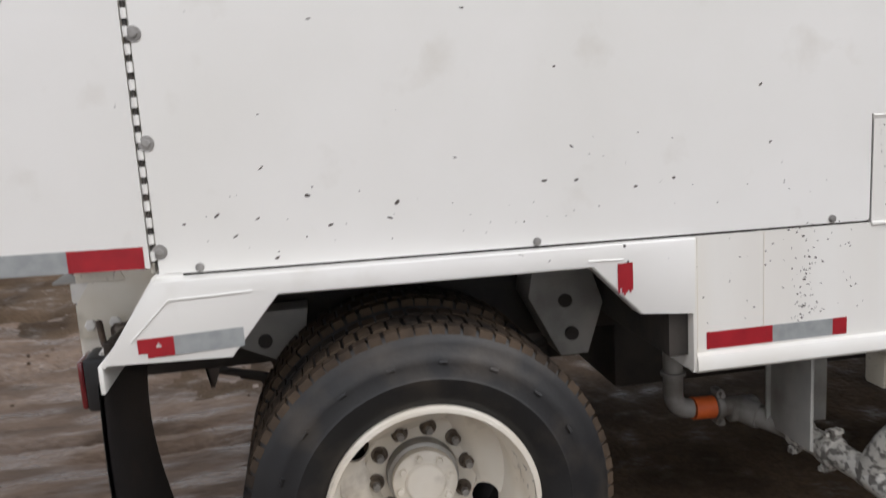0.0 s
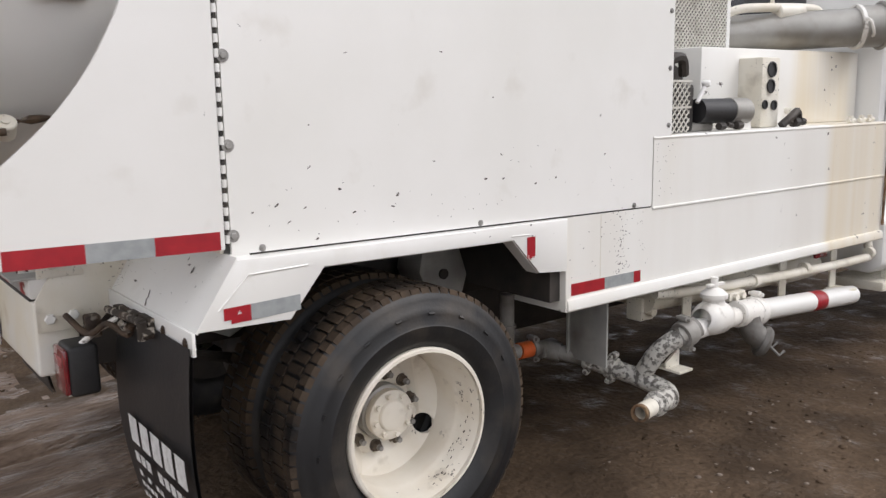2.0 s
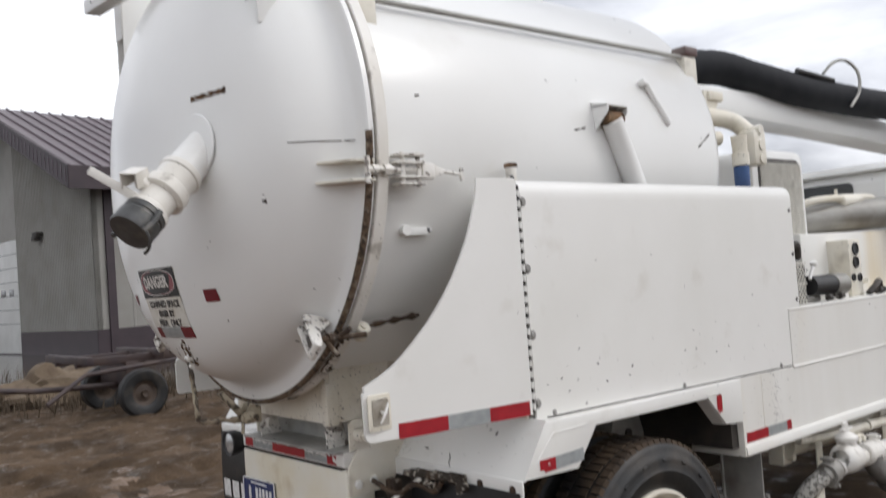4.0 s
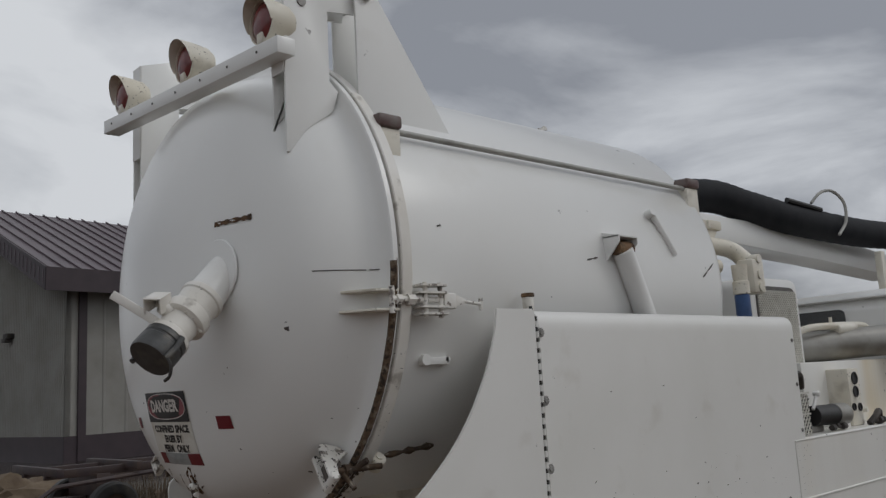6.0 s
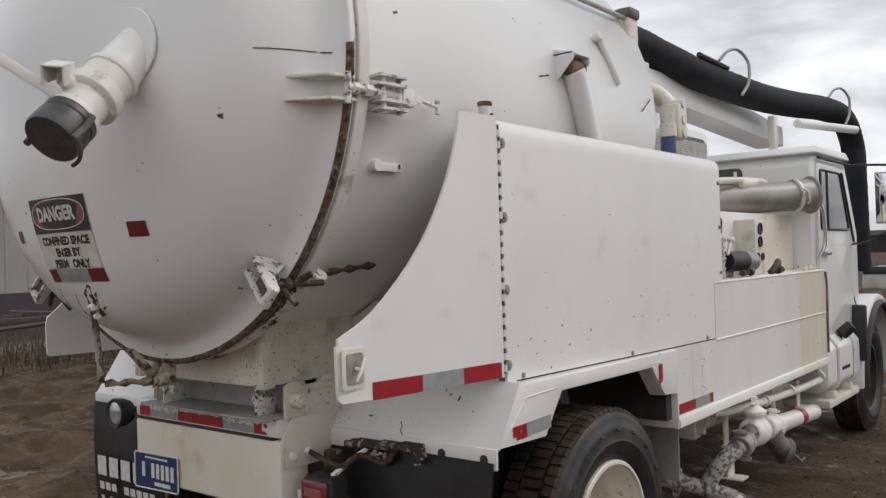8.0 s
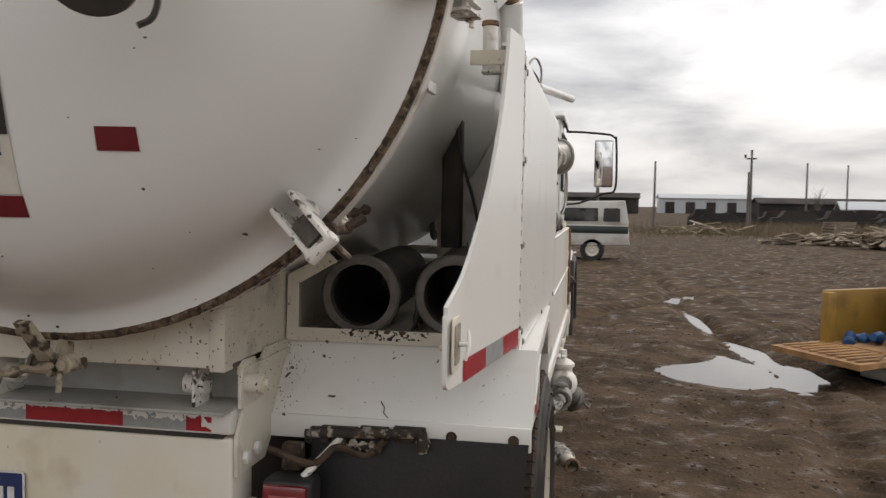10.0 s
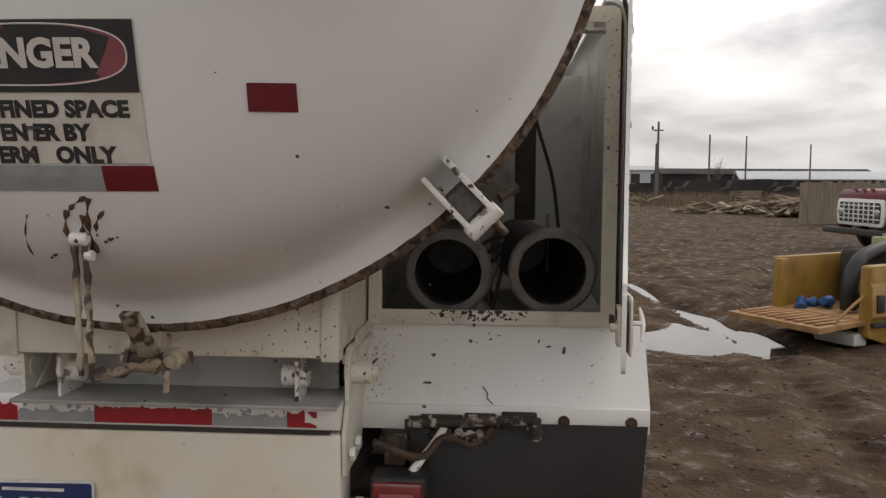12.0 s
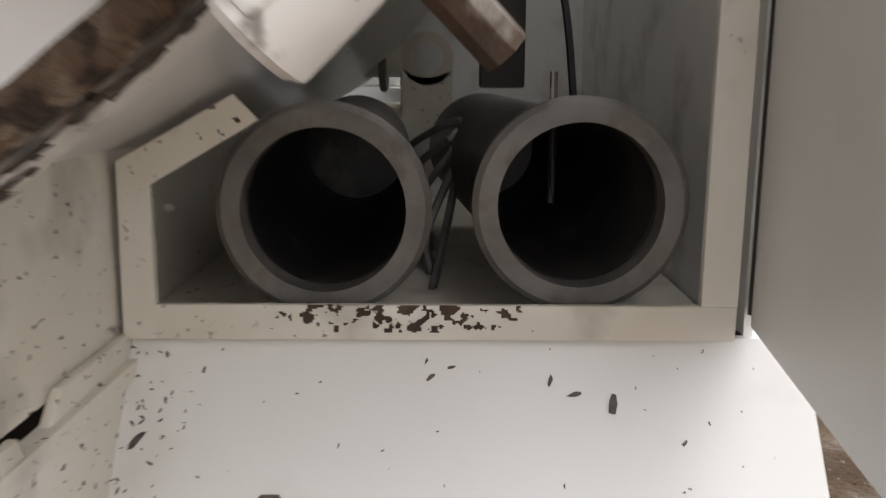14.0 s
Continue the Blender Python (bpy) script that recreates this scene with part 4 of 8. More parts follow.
def chips(pairs, y, parent, lo, hi, seed):
    """Flakes of missing paint, lying on a side sheet."""
    rnd = random.Random(seed)
    bm = mesh()
    for x, z in pairs:
        w, h, a = rnd.uniform(lo, hi), rnd.uniform(lo, hi) * 0.55, rnd.uniform(-0.6, 0.9)
        vs = []
        for k in range(7):
            t = 2 * math.pi * k / 7
            rr = rnd.uniform(0.6, 1.15)
            dx, dz = w * rr * math.cos(t), h * rr * math.sin(t)
            vs.append(bm.verts.new((x + dx * math.cos(a) - dz * math.sin(a), y, z + dx * math.sin(a) + dz * math.cos(a))))
        bm.faces.new(vs)
    ob = part("paint_chip", bm, chip_dark, parent, "dark flakes of missing paint")
    return tagged(ob, kind="stuff")


rnd = random.Random(7)
spots = [(-0.583, 1.362), (-0.50, 1.378), (-0.40, 1.362), (-0.27, 1.41), (-0.217, 1.33), (-0.04, 1.375), (-0.38, 1.49), (0.12, 1.48), (0.36, 1.40), (0.44, 1.487),
         (0.45, 1.395), (0.62, 1.365), (0.73, 1.38), (0.40, 1.70), (-0.23, 1.85), (0.16, 1.86), (-0.06, 1.335), (-0.36, 1.256), (1.02, 1.46), (-0.46, 1.32), (0.99, 1.62)]
chips(spots, -0.001, panel, 0.004, 0.010, 3)
chips([(rnd.uniform(-0.6, 1.3), 1.27 + abs(rnd.gauss(0, 0.13))) for k in range(46)], -0.001, panel, 0.0015, 0.004, 4)

# ---- the hinged rear wing
def wing_y(x):
    return 0.105 * max(0.0, (-0.67 - x) / 0.775)


def wing_poly():
    edge = curve([(-0.862, 2.200, 0), (-0.876, 2.12, 0), (-0.918, 1.99, 0), (-0.962, 1.895, 0), (-1.018, 1.797, 0), (-1.09, 1.70, 0), (-1.17, 1.615, 0), (-1.28, 1.520, 0), (-1.40, 1.457, 0)], 4)
    return [(-0.677, 1.258), (-0.677, 2.19), (-0.69, 2.200)] + [(p.x, p.y) for p in edge] + rounded([(-1.408, 1.44), (-1.405, 1.262), (-1.0, 1.258)], [0.006, 0.03, 0])


def make_wing(mirror_y, parent):
    s = -1 if mirror_y else 1
    bm = slab(mesh(), wing_poly(), "y", 0.0, 0.010)
    bmesh.ops.bisect_plane(bm, geom=bm.verts[:] + bm.edges[:] + bm.faces[:], plane_co=(-1.05, 0, 0), plane_no=(1, 0, 0))
    for v in bm.verts:
        if s < 0 and v.co.x < -0.67:
            v.co.x = -0.67 + (v.co.x + 0.67) * 0.64
        v.co.y = (v.co.y + wing_y(v.co.x)) if s > 0 else 2 * CY + 0.10 - v.co.y - wing_y(v.co.x) * 0.3
    return part("wing_panel", bm, paint, parent, "white hinged wing panel with a curved rear edge", sharp=30)


def on_wing(name, x0, x1, z0, z1, material, parent, off=0.0015, wear=None, slope=0.0):
    bm = mesh()
    grid_sheet(bm, lambda u, v: (x0 + (x1 - x0) * u, wing_y(x0 + (x1 - x0) * u) - off, z0 + (z1 - z0) * v + slope * (x0 + (x1 - x0) * u)), 24, 6)
    if wear:
        bmesh.ops.delete(bm, geom=[f for f in bm.faces if wear(f.calc_center_median().x, f.calc_center_median().z)], context="FACES")
    return part(name, bm, material, parent)


wing = make_wing(False, truck)
for a, b, m in ((-1.275, -1.067, red_tape), (-1.067, -0.880, grey_tape), (-0.880, -0.690, red_tape)):
    on_wing("tape", a, b, 1.258, 1.314, m, wing)
bm = mesh()
rod(bm, (-0.667, 0.006, 1.27), (-0.667, 0.006, 2.17), 0.0060, n=10)
hinge = part("piano_hinge", bm, dark_steel, wing, "long piano hinge")
knuckle = part("hinge_knuckle", rod(mesh(), (-0.667, 0.003, 1.276), (-0.667, 0.003, 1.301), 0.0078, n=10), paint, hinge)
for k in range(1, 21):
    again(knuckle, (-0.667, 0.003, 1.2885 + k * 0.0425))
bm = mesh()
for z in np.linspace(2.125, 2.20, 4):
    rod(bm, (-0.670, 0.002 + (z - 2.125) * 0.25, z - 0.012), (-0.670, 0.002 + (z - 2.10) * 0.25, z + 0.012), 0.007, n=8)
part("hinge_end", bm, black, wing)
# recessed T-handle latch
lx, lz = -1.345, 1.365
bm = mesh()
b2 = mesh()
slab(b2, rounded([(lx - 0.053, lz - 0.065), (lx + 0.05, lz - 0.065), (lx + 0.05, lz + 0.065), (lx - 0.053, lz + 0.065)], 0.014), "y", wing_y(lx) - 0.006, wing_y(lx) - 0.0015, 0.002)
join(bm, b2)
latch = part("latch_plate", bm, paint_dirty, wing, "recessed latch plate")
bm = mesh()
slab(bm, rounded([(lx - 0.036, lz - 0.047), (lx + 0.034, lz - 0.047), (lx + 0.034, lz + 0.047), (lx - 0.036, lz + 0.047)], 0.01), "y", wing_y(lx) - 0.009, wing_y(lx) - 0.006)
part("latch_recess", bm, surface("dusty_recess", (0.38, 0.35, 0.30), (0.22, 0.19, 0.15), 0.6, scale=20.0, dirt=((0.06, 0.045, 0.03), 14.0, 0.5, 0.65, 0.7)), latch, "grimy recess")
bm = mesh()
o = Vector((lx, wing_y(lx) - 0.012, lz))
rod(bm, o, o + Vector((-0.001, -0.020, 0)), 0.006, 0.005, n=14)
sweep(bm, [o + Vector((0.018 - 0.036 * f, -0.018 - 0.005 * math.sin(math.pi * f), 0.032 - 0.068 * f)) for f in (k / 8 for k in range(9))], lambda i: 0.0026 + 0.0030 * math.sin(math.pi * i / 8), 12)
part("t_handle", bm, paint, latch, "white T-handle")
bm = mesh()
slab(bm, rounded([(lx - 0.020, lz - 0.050), (lx + 0.020, lz - 0.050), (lx + 0.020, lz + 0.040), (lx - 0.020, lz + 0.040)], 0.009), "y", wing_y(lx) + 0.012, wing_y(lx) + 0.021, 0.003)
rod(bm, (lx, wing_y(lx) + 0.02, lz - 0.01), (lx, wing_y(lx) + 0.034, lz - 0.01), 0.010, n=8)
case = part("latch_case", bm, paint_dirty, latch, "grimy latch plate on the inner side")
bm = mesh()
slab(bm, rounded([(lx + 0.03, lz - 0.02), (lx + 0.085, lz - 0.014), (lx + 0.085, lz + 0.006), (lx + 0.03, lz + 0.012)], 0.006), "y", wing_y(lx) + 0.022, wing_y(lx) + 0.027, 0.001)
box(bm, lx - 0.006, lx + 0.006, wing_y(lx) + 0.021, wing_y(lx) + 0.0225, lz + 0.008, lz + 0.030)
part("latch_bolt", bm, rust_dark, case, "rusty bolt of the latch")
far_wing = make_wing(True, truck)

# ---- fender over the rear wheels, its rear slope and skirt
def fender_y(x):
    """The fender stands proud at its rear end and runs flush into the skirt."""
    return -0.058 + 0.044 * min(1.0, max(0.0, (x + 0.64) / 1.43))


def fender_z(x):
    return 1.232 - 0.0145 * (x + 0.62)


bm = mesh()
face = [(-0.668, fender_z(-0.668) - 0.002), (-0.809, 1.030), (-0.496, 1.019), (-0.366, 1.171), (0.482, 1.155), (0.625, 1.006), (0.786, 0.990), (0.786, fender_z(0.786) - 0.006)]
slab(bm, face, "y", 0.0, 0.012, 0.0025)
for (x0, z0), (x1, z1) in ((face[2], face[3]), (face[3], face[4]), (face[4], face[5])):
    slab(bm, [(x0, z0 - 0.004), (x1, z1 - 0.004), (x1, z1 + 0.008), (x0, z0 + 0.008)], "y", 0.010, 0.080)
for v in bm.verts:
    v.co.y += fender_y(v.co.x)
ledge = mesh()
slab(ledge, [(0.024, 0.0), (-0.052, -0.002), (-0.058, -0.008), (-0.050, -0.016), (0.03, -0.018)], "x", -0.669, 0.786)
bmesh.ops.bisect_plane(ledge, geom=ledge.verts[:] + ledge.edges[:] + ledge.faces[:], plane_co=(0.06, 0, 0), plane_no=(1, 0, 0))
for v in ledge.verts:
    if v.co.y < 0:
        v.co.y *= fender_y(v.co.x) / -0.058
    v.co.z += fender_z(v.co.x)
join(bm, ledge)
fender = part("fender", bm, paint, truck, "white wheel fender with a chipped lower edge")
bm = mesh()
sweep(bm, [(x, fender_y(x) - 0.001, z) for x, z in ((-0.43, 1.186), (-0.635, 1.183), (-0.735, 1.085))], 0.0028, 6)
part("fender_bead", bm, paint, fender)
bm = mesh()
sweep(bm, [(x, fender_y(x) - 0.001, z) for x, z in ((0.47, 1.172), (0.57, 1.168))], 0.003, 6)
part("fender_bead", bm, paint, fender)
for a, b, m in ((-0.720, -0.632, red_tape), (-0.632, -0.460, grey_tape)):
    bm = mesh()
    grid_sheet(bm, lambda u, v: (a + (b - a) * u, fender_y(a + (b - a) * u) - 0.0015, 1.043 + 0.05 * v + 0.02 * (a + (b - a) * u + 0.6)), 20, 8)
    bmesh.ops.delete(bm, geom=[f for f in bm.faces if noise.noise(Vector((f.calc_center_median().x * 26, f.calc_center_median().z * 26, 2))) > (0.25 if a < -0.7 else 0.6) and f.calc_center_median().x < -0.645], context="FACES")
    part("tape", bm, m, fender)
bm = mesh()
grid_sheet(bm, lambda u, v: (0.553 + 0.044 * u, fender_y(0.57) - 0.0025, 1.060 + 0.098 * v), 8, 14)
bmesh.ops.delete(bm, geom=[f for f in bm.faces if f.calc_center_median().z < 1.075 + 0.02 * noise.noise(Vector((f.calc_center_median().x * 90, 0, 0)))], context="FACES")
part("tape", bm, red_tape, fender)
SX0, SZ0, SX1, SZ1 = -0.668, 1.240, -0.810, 1.030     # the sloping plate, top and foot
bm = mesh()
slab(bm, [(SX0, SZ0), (SX1, SZ1), (SX1 + 0.006, SZ1 - 0.006), (SX0, SZ0 - 0.012)], "y", -0.0575, 0.772)
slab(bm, [(SX0, SZ0), (SX0, SZ0 - 0.012), (-0.60, SZ0 - 0.012), (-0.60, SZ0)], "y", 0.0, 0.80)
slope = part("fender_slope", bm, paint, fender, "white sloping fender plate with chips")
bm = mesh()
box(bm, -0.822, -0.810, -0.056, 0.772, 0.958, 1.031, 0.003)
lip = part("flap_rail", bm, paint, fender, "white rail that holds the mud flap")
nut = part("rail_bolt", bolt_mesh(mesh(), (-0.822, 0.184, 0.992), (-1, 0, 0), 0.011, 0.008, 0.017), rust_dark, lip)
again(nut, (PLACE[nut.name].x, -0.004, 0.992))
rnd = random.Random(31)
bm = mesh()
big = [(0.18, 0.33, 0.015, 1.4), (0.225, 0.28, 0.009, 0.2), (0.252, 0.21, 0.008, 1.3), (0.574, 0.75, 0.014, 0.15), (0.735, 0.50, 0.014, 0.9), (0.395, 0.20, 0.007, 0.6), (0.37, 0.15, 0.006, 0.1), (0.10, 0.50, 0.006, 0.8), (0.40, 0.12, 0.005, 1.2)]
small = [(rnd.uniform(0.0, 0.72), rnd.uniform(0.05, 0.95), rnd.uniform(0.0012, 0.0035), rnd.uniform(0, 3)) for k in range(34)]
small += [(min(0.762, 0.762 - abs(rnd.gauss(0, 0.045))), rnd.uniform(0.03, 0.97), rnd.uniform(0.0012, 0.005), rnd.uniform(0, 3)) for k in range(70)]
for (y, s, w, a) in big + small:
    vs = []
    for k in range(7):
        t = 2 * math.pi * k / 7
        rr = rnd.uniform(0.6, 1.2)
        dy, ds = w * rr * math.cos(t), w * 0.38 * rr * math.sin(t)
        yy, ss = y + dy * math.cos(a) - ds * math.sin(a), s + (dy * math.sin(a) + ds * math.cos(a)) / 0.25
        vs.append(bm.verts.new((SX0 + (SX1 - SX0) * ss - 0.0016, yy, SZ0 + (SZ1 - SZ0) * ss + 0.0012)))
    bm.faces.new(vs)
tagged(part("paint_chip", bm, chip_dark, slope), kind="stuff")
# a crack and a dark seam in the sloping plate
bm = mesh()
sweep(bm, [(SX0 + (SX1 - SX0) * ss - 0.0014, yy, SZ0 + (SZ1 - SZ0) * ss + 0.001) for yy, ss in ((0.415, 0.78), (0.40, 0.86), (0.402, 0.92), (0.385, 0.985))], 0.0018, 5)
part("crack", bm, chip_dark, slope)
bm = mesh()
slab(bm, [(SX0 + 0.004, SZ0 + 0.0015), (SX1, SZ1 + 0.0015), (SX1, SZ1 - 0.002), (SX0 + 0.004, SZ0 - 0.002)], "y", 0.772, 0.7745)
part("plate_seam", bm, dark_steel, slope)

# deck skirt: the long box side ahead of the wheels
bm = mesh()
slab(bm, [(0.790, 0.815), (3.512, 0.815), (3.512, 1.517), (1.341, 1.517), (1.341, 1.203), (0.790, 1.210)], "y", 0.0, 0.012)
slab(bm, [(0.0, 0.868), (-0.014, 0.862), (-0.020, 0.845), (-0.020, 0.820), (-0.012, 0.812), (0.02, 0.812), (0.02, 0.868)], "x", 0.790, 3.512)
slab(bm, [(0.0, 1.206), (-0.007, 1.202), (-0.007, 1.196), (0.0, 1.192), (0.012, 1.192), (0.012, 1.206)], "x", 1.341, 3.512)
slab(bm, [(0.0, 1.502), (-0.004, 1.512), (0.004, 1.521), (0.60, 1.521), (0.60, 1.508), (0.012, 1.508)], "x", 1.338, 3.512)
box(bm, 0.778, 0.790, -0.014, 0.30, 0.815, 1.205, 0.002)
box(bm, 3.500, 3.512, 0.012, 0.60, 0.815, 1.508)
skirt = part("deck_skirt", bm, deck_paint, truck, "white deck skirt with yellow-brown run stains")
for a, b, m in ((0.825, 1.030, red_tape), (1.030, 1.222, grey_tape), (1.222, 1.268, red_tape)):
    bm = box(mesh(), a, b, -0.0016, 0.0005, 0.876, 0.927)
    part("tape", bm, m, skirt)
for x in (0.796, 1.001):
    part("skirt_seam", box(mesh(), x, x + 0.0022, -0.0015, 0.001, 0.87, 1.205), paint_dirty, skirt)
rnd = random.Random(11)
chips([(rnd.gauss(1.13, 0.022), rnd.uniform(0.88, 1.22)) for k in range(75)], -0.001, skirt, 0.0015, 0.006, 5)
chips([(rnd.uniform(0.81, 1.32), rnd.uniform(0.95, 1.22)) for k in range(45)] + [(rnd.uniform(1.36, 1.50), rnd.uniform(1.25, 1.5)) for k in range(26)], -0.001, skirt, 0.0015, 0.005, 6)
bm = mesh()
sweep(bm, curve([(3.505, -0.008, 1.50), (3.52, -0.012, 1.40), (3.515, -0.010, 1.10), (3.515, -0.010, 0.90)], 5), 0.009, 8)
part("rust_edge", bm, rust, skirt, "rusty front edge of the skirt")

lining_grey = surface("scuffed_grey_lining", (0.72, 0.71, 0.68), (0.78, 0.77, 0.74), 0.40, 0.0, scale=5.0, dirt=((0.20, 0.17, 0.13), 7.0, 0.52, 0.74, 0.55))
# ---- hose compartment between the wing and the tank
XF = -0.682
bm = mesh()
slab(bm, [(0.724, 1.240), (0.764, 1.240), (0.759, 1.453), (0.621, 1.530), (0.593, 1.501), (0.722, 1.426)], "x", XF, XF + 0.012)
box(bm, XF, XF + 0.012, 0.030, 0.724, 1.240, 1.283, 0.002)
slab(bm, [(0.030, 1.283), (0.073, 1.283), (0.073, 2.125), (0.17, 2.125), (0.17, 2.170), (0.05, 2.170), (0.034, 2.160), (0.030, 2.14)], "x", XF, XF + 0.012)
comp = part("compartment_frame", bm, paint_dirty, truck, "white frame of the hose compartment, dirty and scuffed", sharp=30)
bm = mesh()
grid_sheet(bm, lambda u, v: (XF - 0.0012, 0.27 + 0.33 * u, 1.250 + 0.034 * v), 170, 20)
bmesh.ops.delete(bm, geom=[f for f in bm.faces if noise.noise(Vector((f.calc_center_median().y * 60, f.calc_center_median().z * 80, 7))) + 0.6 * noise.noise(Vector((f.calc_center_median().y * 170, f.calc_center_median().z * 200, 3))) < -0.05 + abs(f.calc_center_median().y - 0.42) * 2.4 + (1.275 - f.calc_center_median().z) * 8], context="FACES")
part("rust_patch", bm, rust_dark, comp, "rust-through on the sill")["kind"] = "stuff"
bm = mesh()
box(bm, -0.60, 0.60, 0.775, 0.787, 1.244, 1.47)
box(bm, -0.60, 0.60, 0.032, 0.775, 1.232, 1.244)
part("compartment_lining", bm, paint_dirty, comp, "grimy white lining")
bm = mesh()
slab(bm, [(0.02, 1.60), (0.02, 2.17), (0.028, 2.17), (0.028, 1.60)], "x", -0.6, 1.4)
slab(bm, [(0.02, 1.24), (0.02, 1.60), (0.028, 1.60), (0.028, 1.24)], "x", -0.6, 1.2)
part("panel_back", bm, lining_grey, comp)
bm = mesh()
rod(bm, (-0.578, 0.122, 2.12), (-0.578, 0.122, 2.262), 0.024, n=18)
box(bm, -0.603, -0.553, 0.028, 0.146, 2.112, 2.122, 0.002)
vent = part("breather_stub", bm, paint_worn, comp, "short white breather stub")
part("stub_cap", rod(mesh(), (-0.578, 0.122, 2.262), (-0.578, 0.122, 2.280), 0.028, n=18, bevel=0.003), rust, vent, "rust-brown cap")
bm = mesh()
box(bm, -0.30, -0.24, 0.255, 0.325, 1.535, 2.185, 0.004)
post = part("inner_post", bm, dark_steel, comp, "dark steel post")
bm = mesh()
sweep(bm, curve([(-0.31, 0.285, 2.15), (-0.31, 0.262, 1.90), (-0.31, 0.20, 1.68), (-0.30, 0.175, 1.50)], 6), 0.006, 6)
part("cable", bm, black, comp)
bm = mesh()
lathe(bm, [(0.040, -0.008), (0.066, -0.008), (0.066, 0.008), (0.040, 0.008)], (0.50, 0.428, 1.60), (1, 0, 0), 28, closed=True)
slab(bm, [(0.365, 1.40), (0.490, 1.40), (0.490, 1.575), (0.462, 1.56), (0.428, 1.552), (0.394, 1.56), (0.365, 1.575)], "x", 0.492, 0.508)
part("lifting_lug", bm, paint_dirty, comp, "dusty lifting eye")
bm = mesh()
box(bm, 0.58, 0.59, 0.03, 0.50, 1.244, 2.12)
part("bulkhead", bm, lining_grey, comp, "dusty grey bulkhead")
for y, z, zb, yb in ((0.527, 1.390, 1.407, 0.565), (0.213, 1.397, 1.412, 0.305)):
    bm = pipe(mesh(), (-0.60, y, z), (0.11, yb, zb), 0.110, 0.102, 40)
    # disc added at the far end to shut out light and keep the bore dark
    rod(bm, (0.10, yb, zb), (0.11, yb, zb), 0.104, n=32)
    tube = part("hose_tube", bm, tube_dark, comp, "dark hose storage tube with an added disc closing its far end")
    bm = pipe(mesh(), (-0.640, y, z), (-0.600, y, z), 0.1325, 0.1015, 48)
    part("tube_flange", bm, flange_grey, tube, "worn grey flange")
bm = mesh()
for k in range(5):
    sweep(bm, curve([(-0.45 + 0.1 * k, 0.40, 1.235), (-0.4 + 0.1 * k, 0.39 + 0.02 * k, 1.27 + 0.03 * k), (-0.2, 0.36, 1.40 + 0.02 * k), (0.1, 0.38, 1.42)], 5), 0.007, 6)
part("loose_wire", bm, flange_grey, comp)
for (pa, pb, rr) in (((0.75, 0.36, 1.60), (0.75, 0.95, 1.60), 0.045), ((0.95, 0.40, 1.46), (0.95, 1.05, 1.45), 0.022), ((0.90, 0.40, 1.40), (0.90, 1.05, 1.41), 0.014)):
    part("cross_pipe", rod(mesh(), pa, pb, rr, n=16), paint_dirty, comp, "white pipe behind the bulkhead")
part("pipe_flange", rod(mesh(), (0.75, 0.545, 1.60), (0.75, 0.565, 1.60), 0.085, n=20, bevel=0.004), flange_grey, comp)
part("floor_sill", box(mesh(), 0.56, 0.60, 0.03, 0.74, 1.244, 1.40, 0.003), lining_grey, comp, "dusty grey sill")
bm = mesh()
rod(bm, (-0.35, 0.215, 1.36), (-0.35, 0.215, 1.56), 0.006, n=8)
part("tie_rod", bm, chrome, comp)

# ---- tank cradle and rear bumper
bm = mesh()
arc = [(CY + 0.83 - 1.66 * k / 24, CZ - math.sqrt(1.025 ** 2 - (0.83 - 1.66 * k / 24) ** 2)) for k in range(25)]
for a, b in zip(arc, arc[1:]):
    if abs((a[0] + b[0]) / 2 - CY) < 0.43:
        slab(bm, [(a[0], 1.232), (a[0], a[1]), (b[0], b[1]), (b[0], 1.232)], "x", -1.15, -1.13)
cradle = part("tank_cradle", bm, paint_dirty, truck, "weathered cream-white tank cradle")
for ya, yb in ((0.772, 0.79), (2 * CY - 0.79, 2 * CY - 0.772)):
    part("cradle_side", slab(mesh(), [(ya, 1.232), (ya, 1.47), (yb, 1.47), (yb, 1.232)], "x", -1.13, -0.60), paint_dirty, cradle)
    part("cradle_post", box(mesh(), -1.158, -1.10, ya - 0.014, yb + 0.014, 1.222, 1.40, 0.004), paint_dirty, cradle)
# filler strip added in the gap so that it catches light, not black
part("cradle_filler", box(mesh(), -1.05, -0.60, 0.7475, 0.7715, 1.196, 1.216), paint_dirty, cradle)
part("cradle_floor", box(mesh(), -1.13, -0.60, 0.79, 2 * CY - 0.79, 1.226, 1.236), paint_dirty, cradle)
bm = mesh()
box(bm, -0.96, -0.94, 0.80, 1.59, 1.00, 1.228)
box(bm, -1.14, -0.94, 0.77, 1.62, 1.096, 1.106, 0.002)
sub = part("rear_crossmember", bm, paint_grey, truck, "grimy grey rear cross-member")
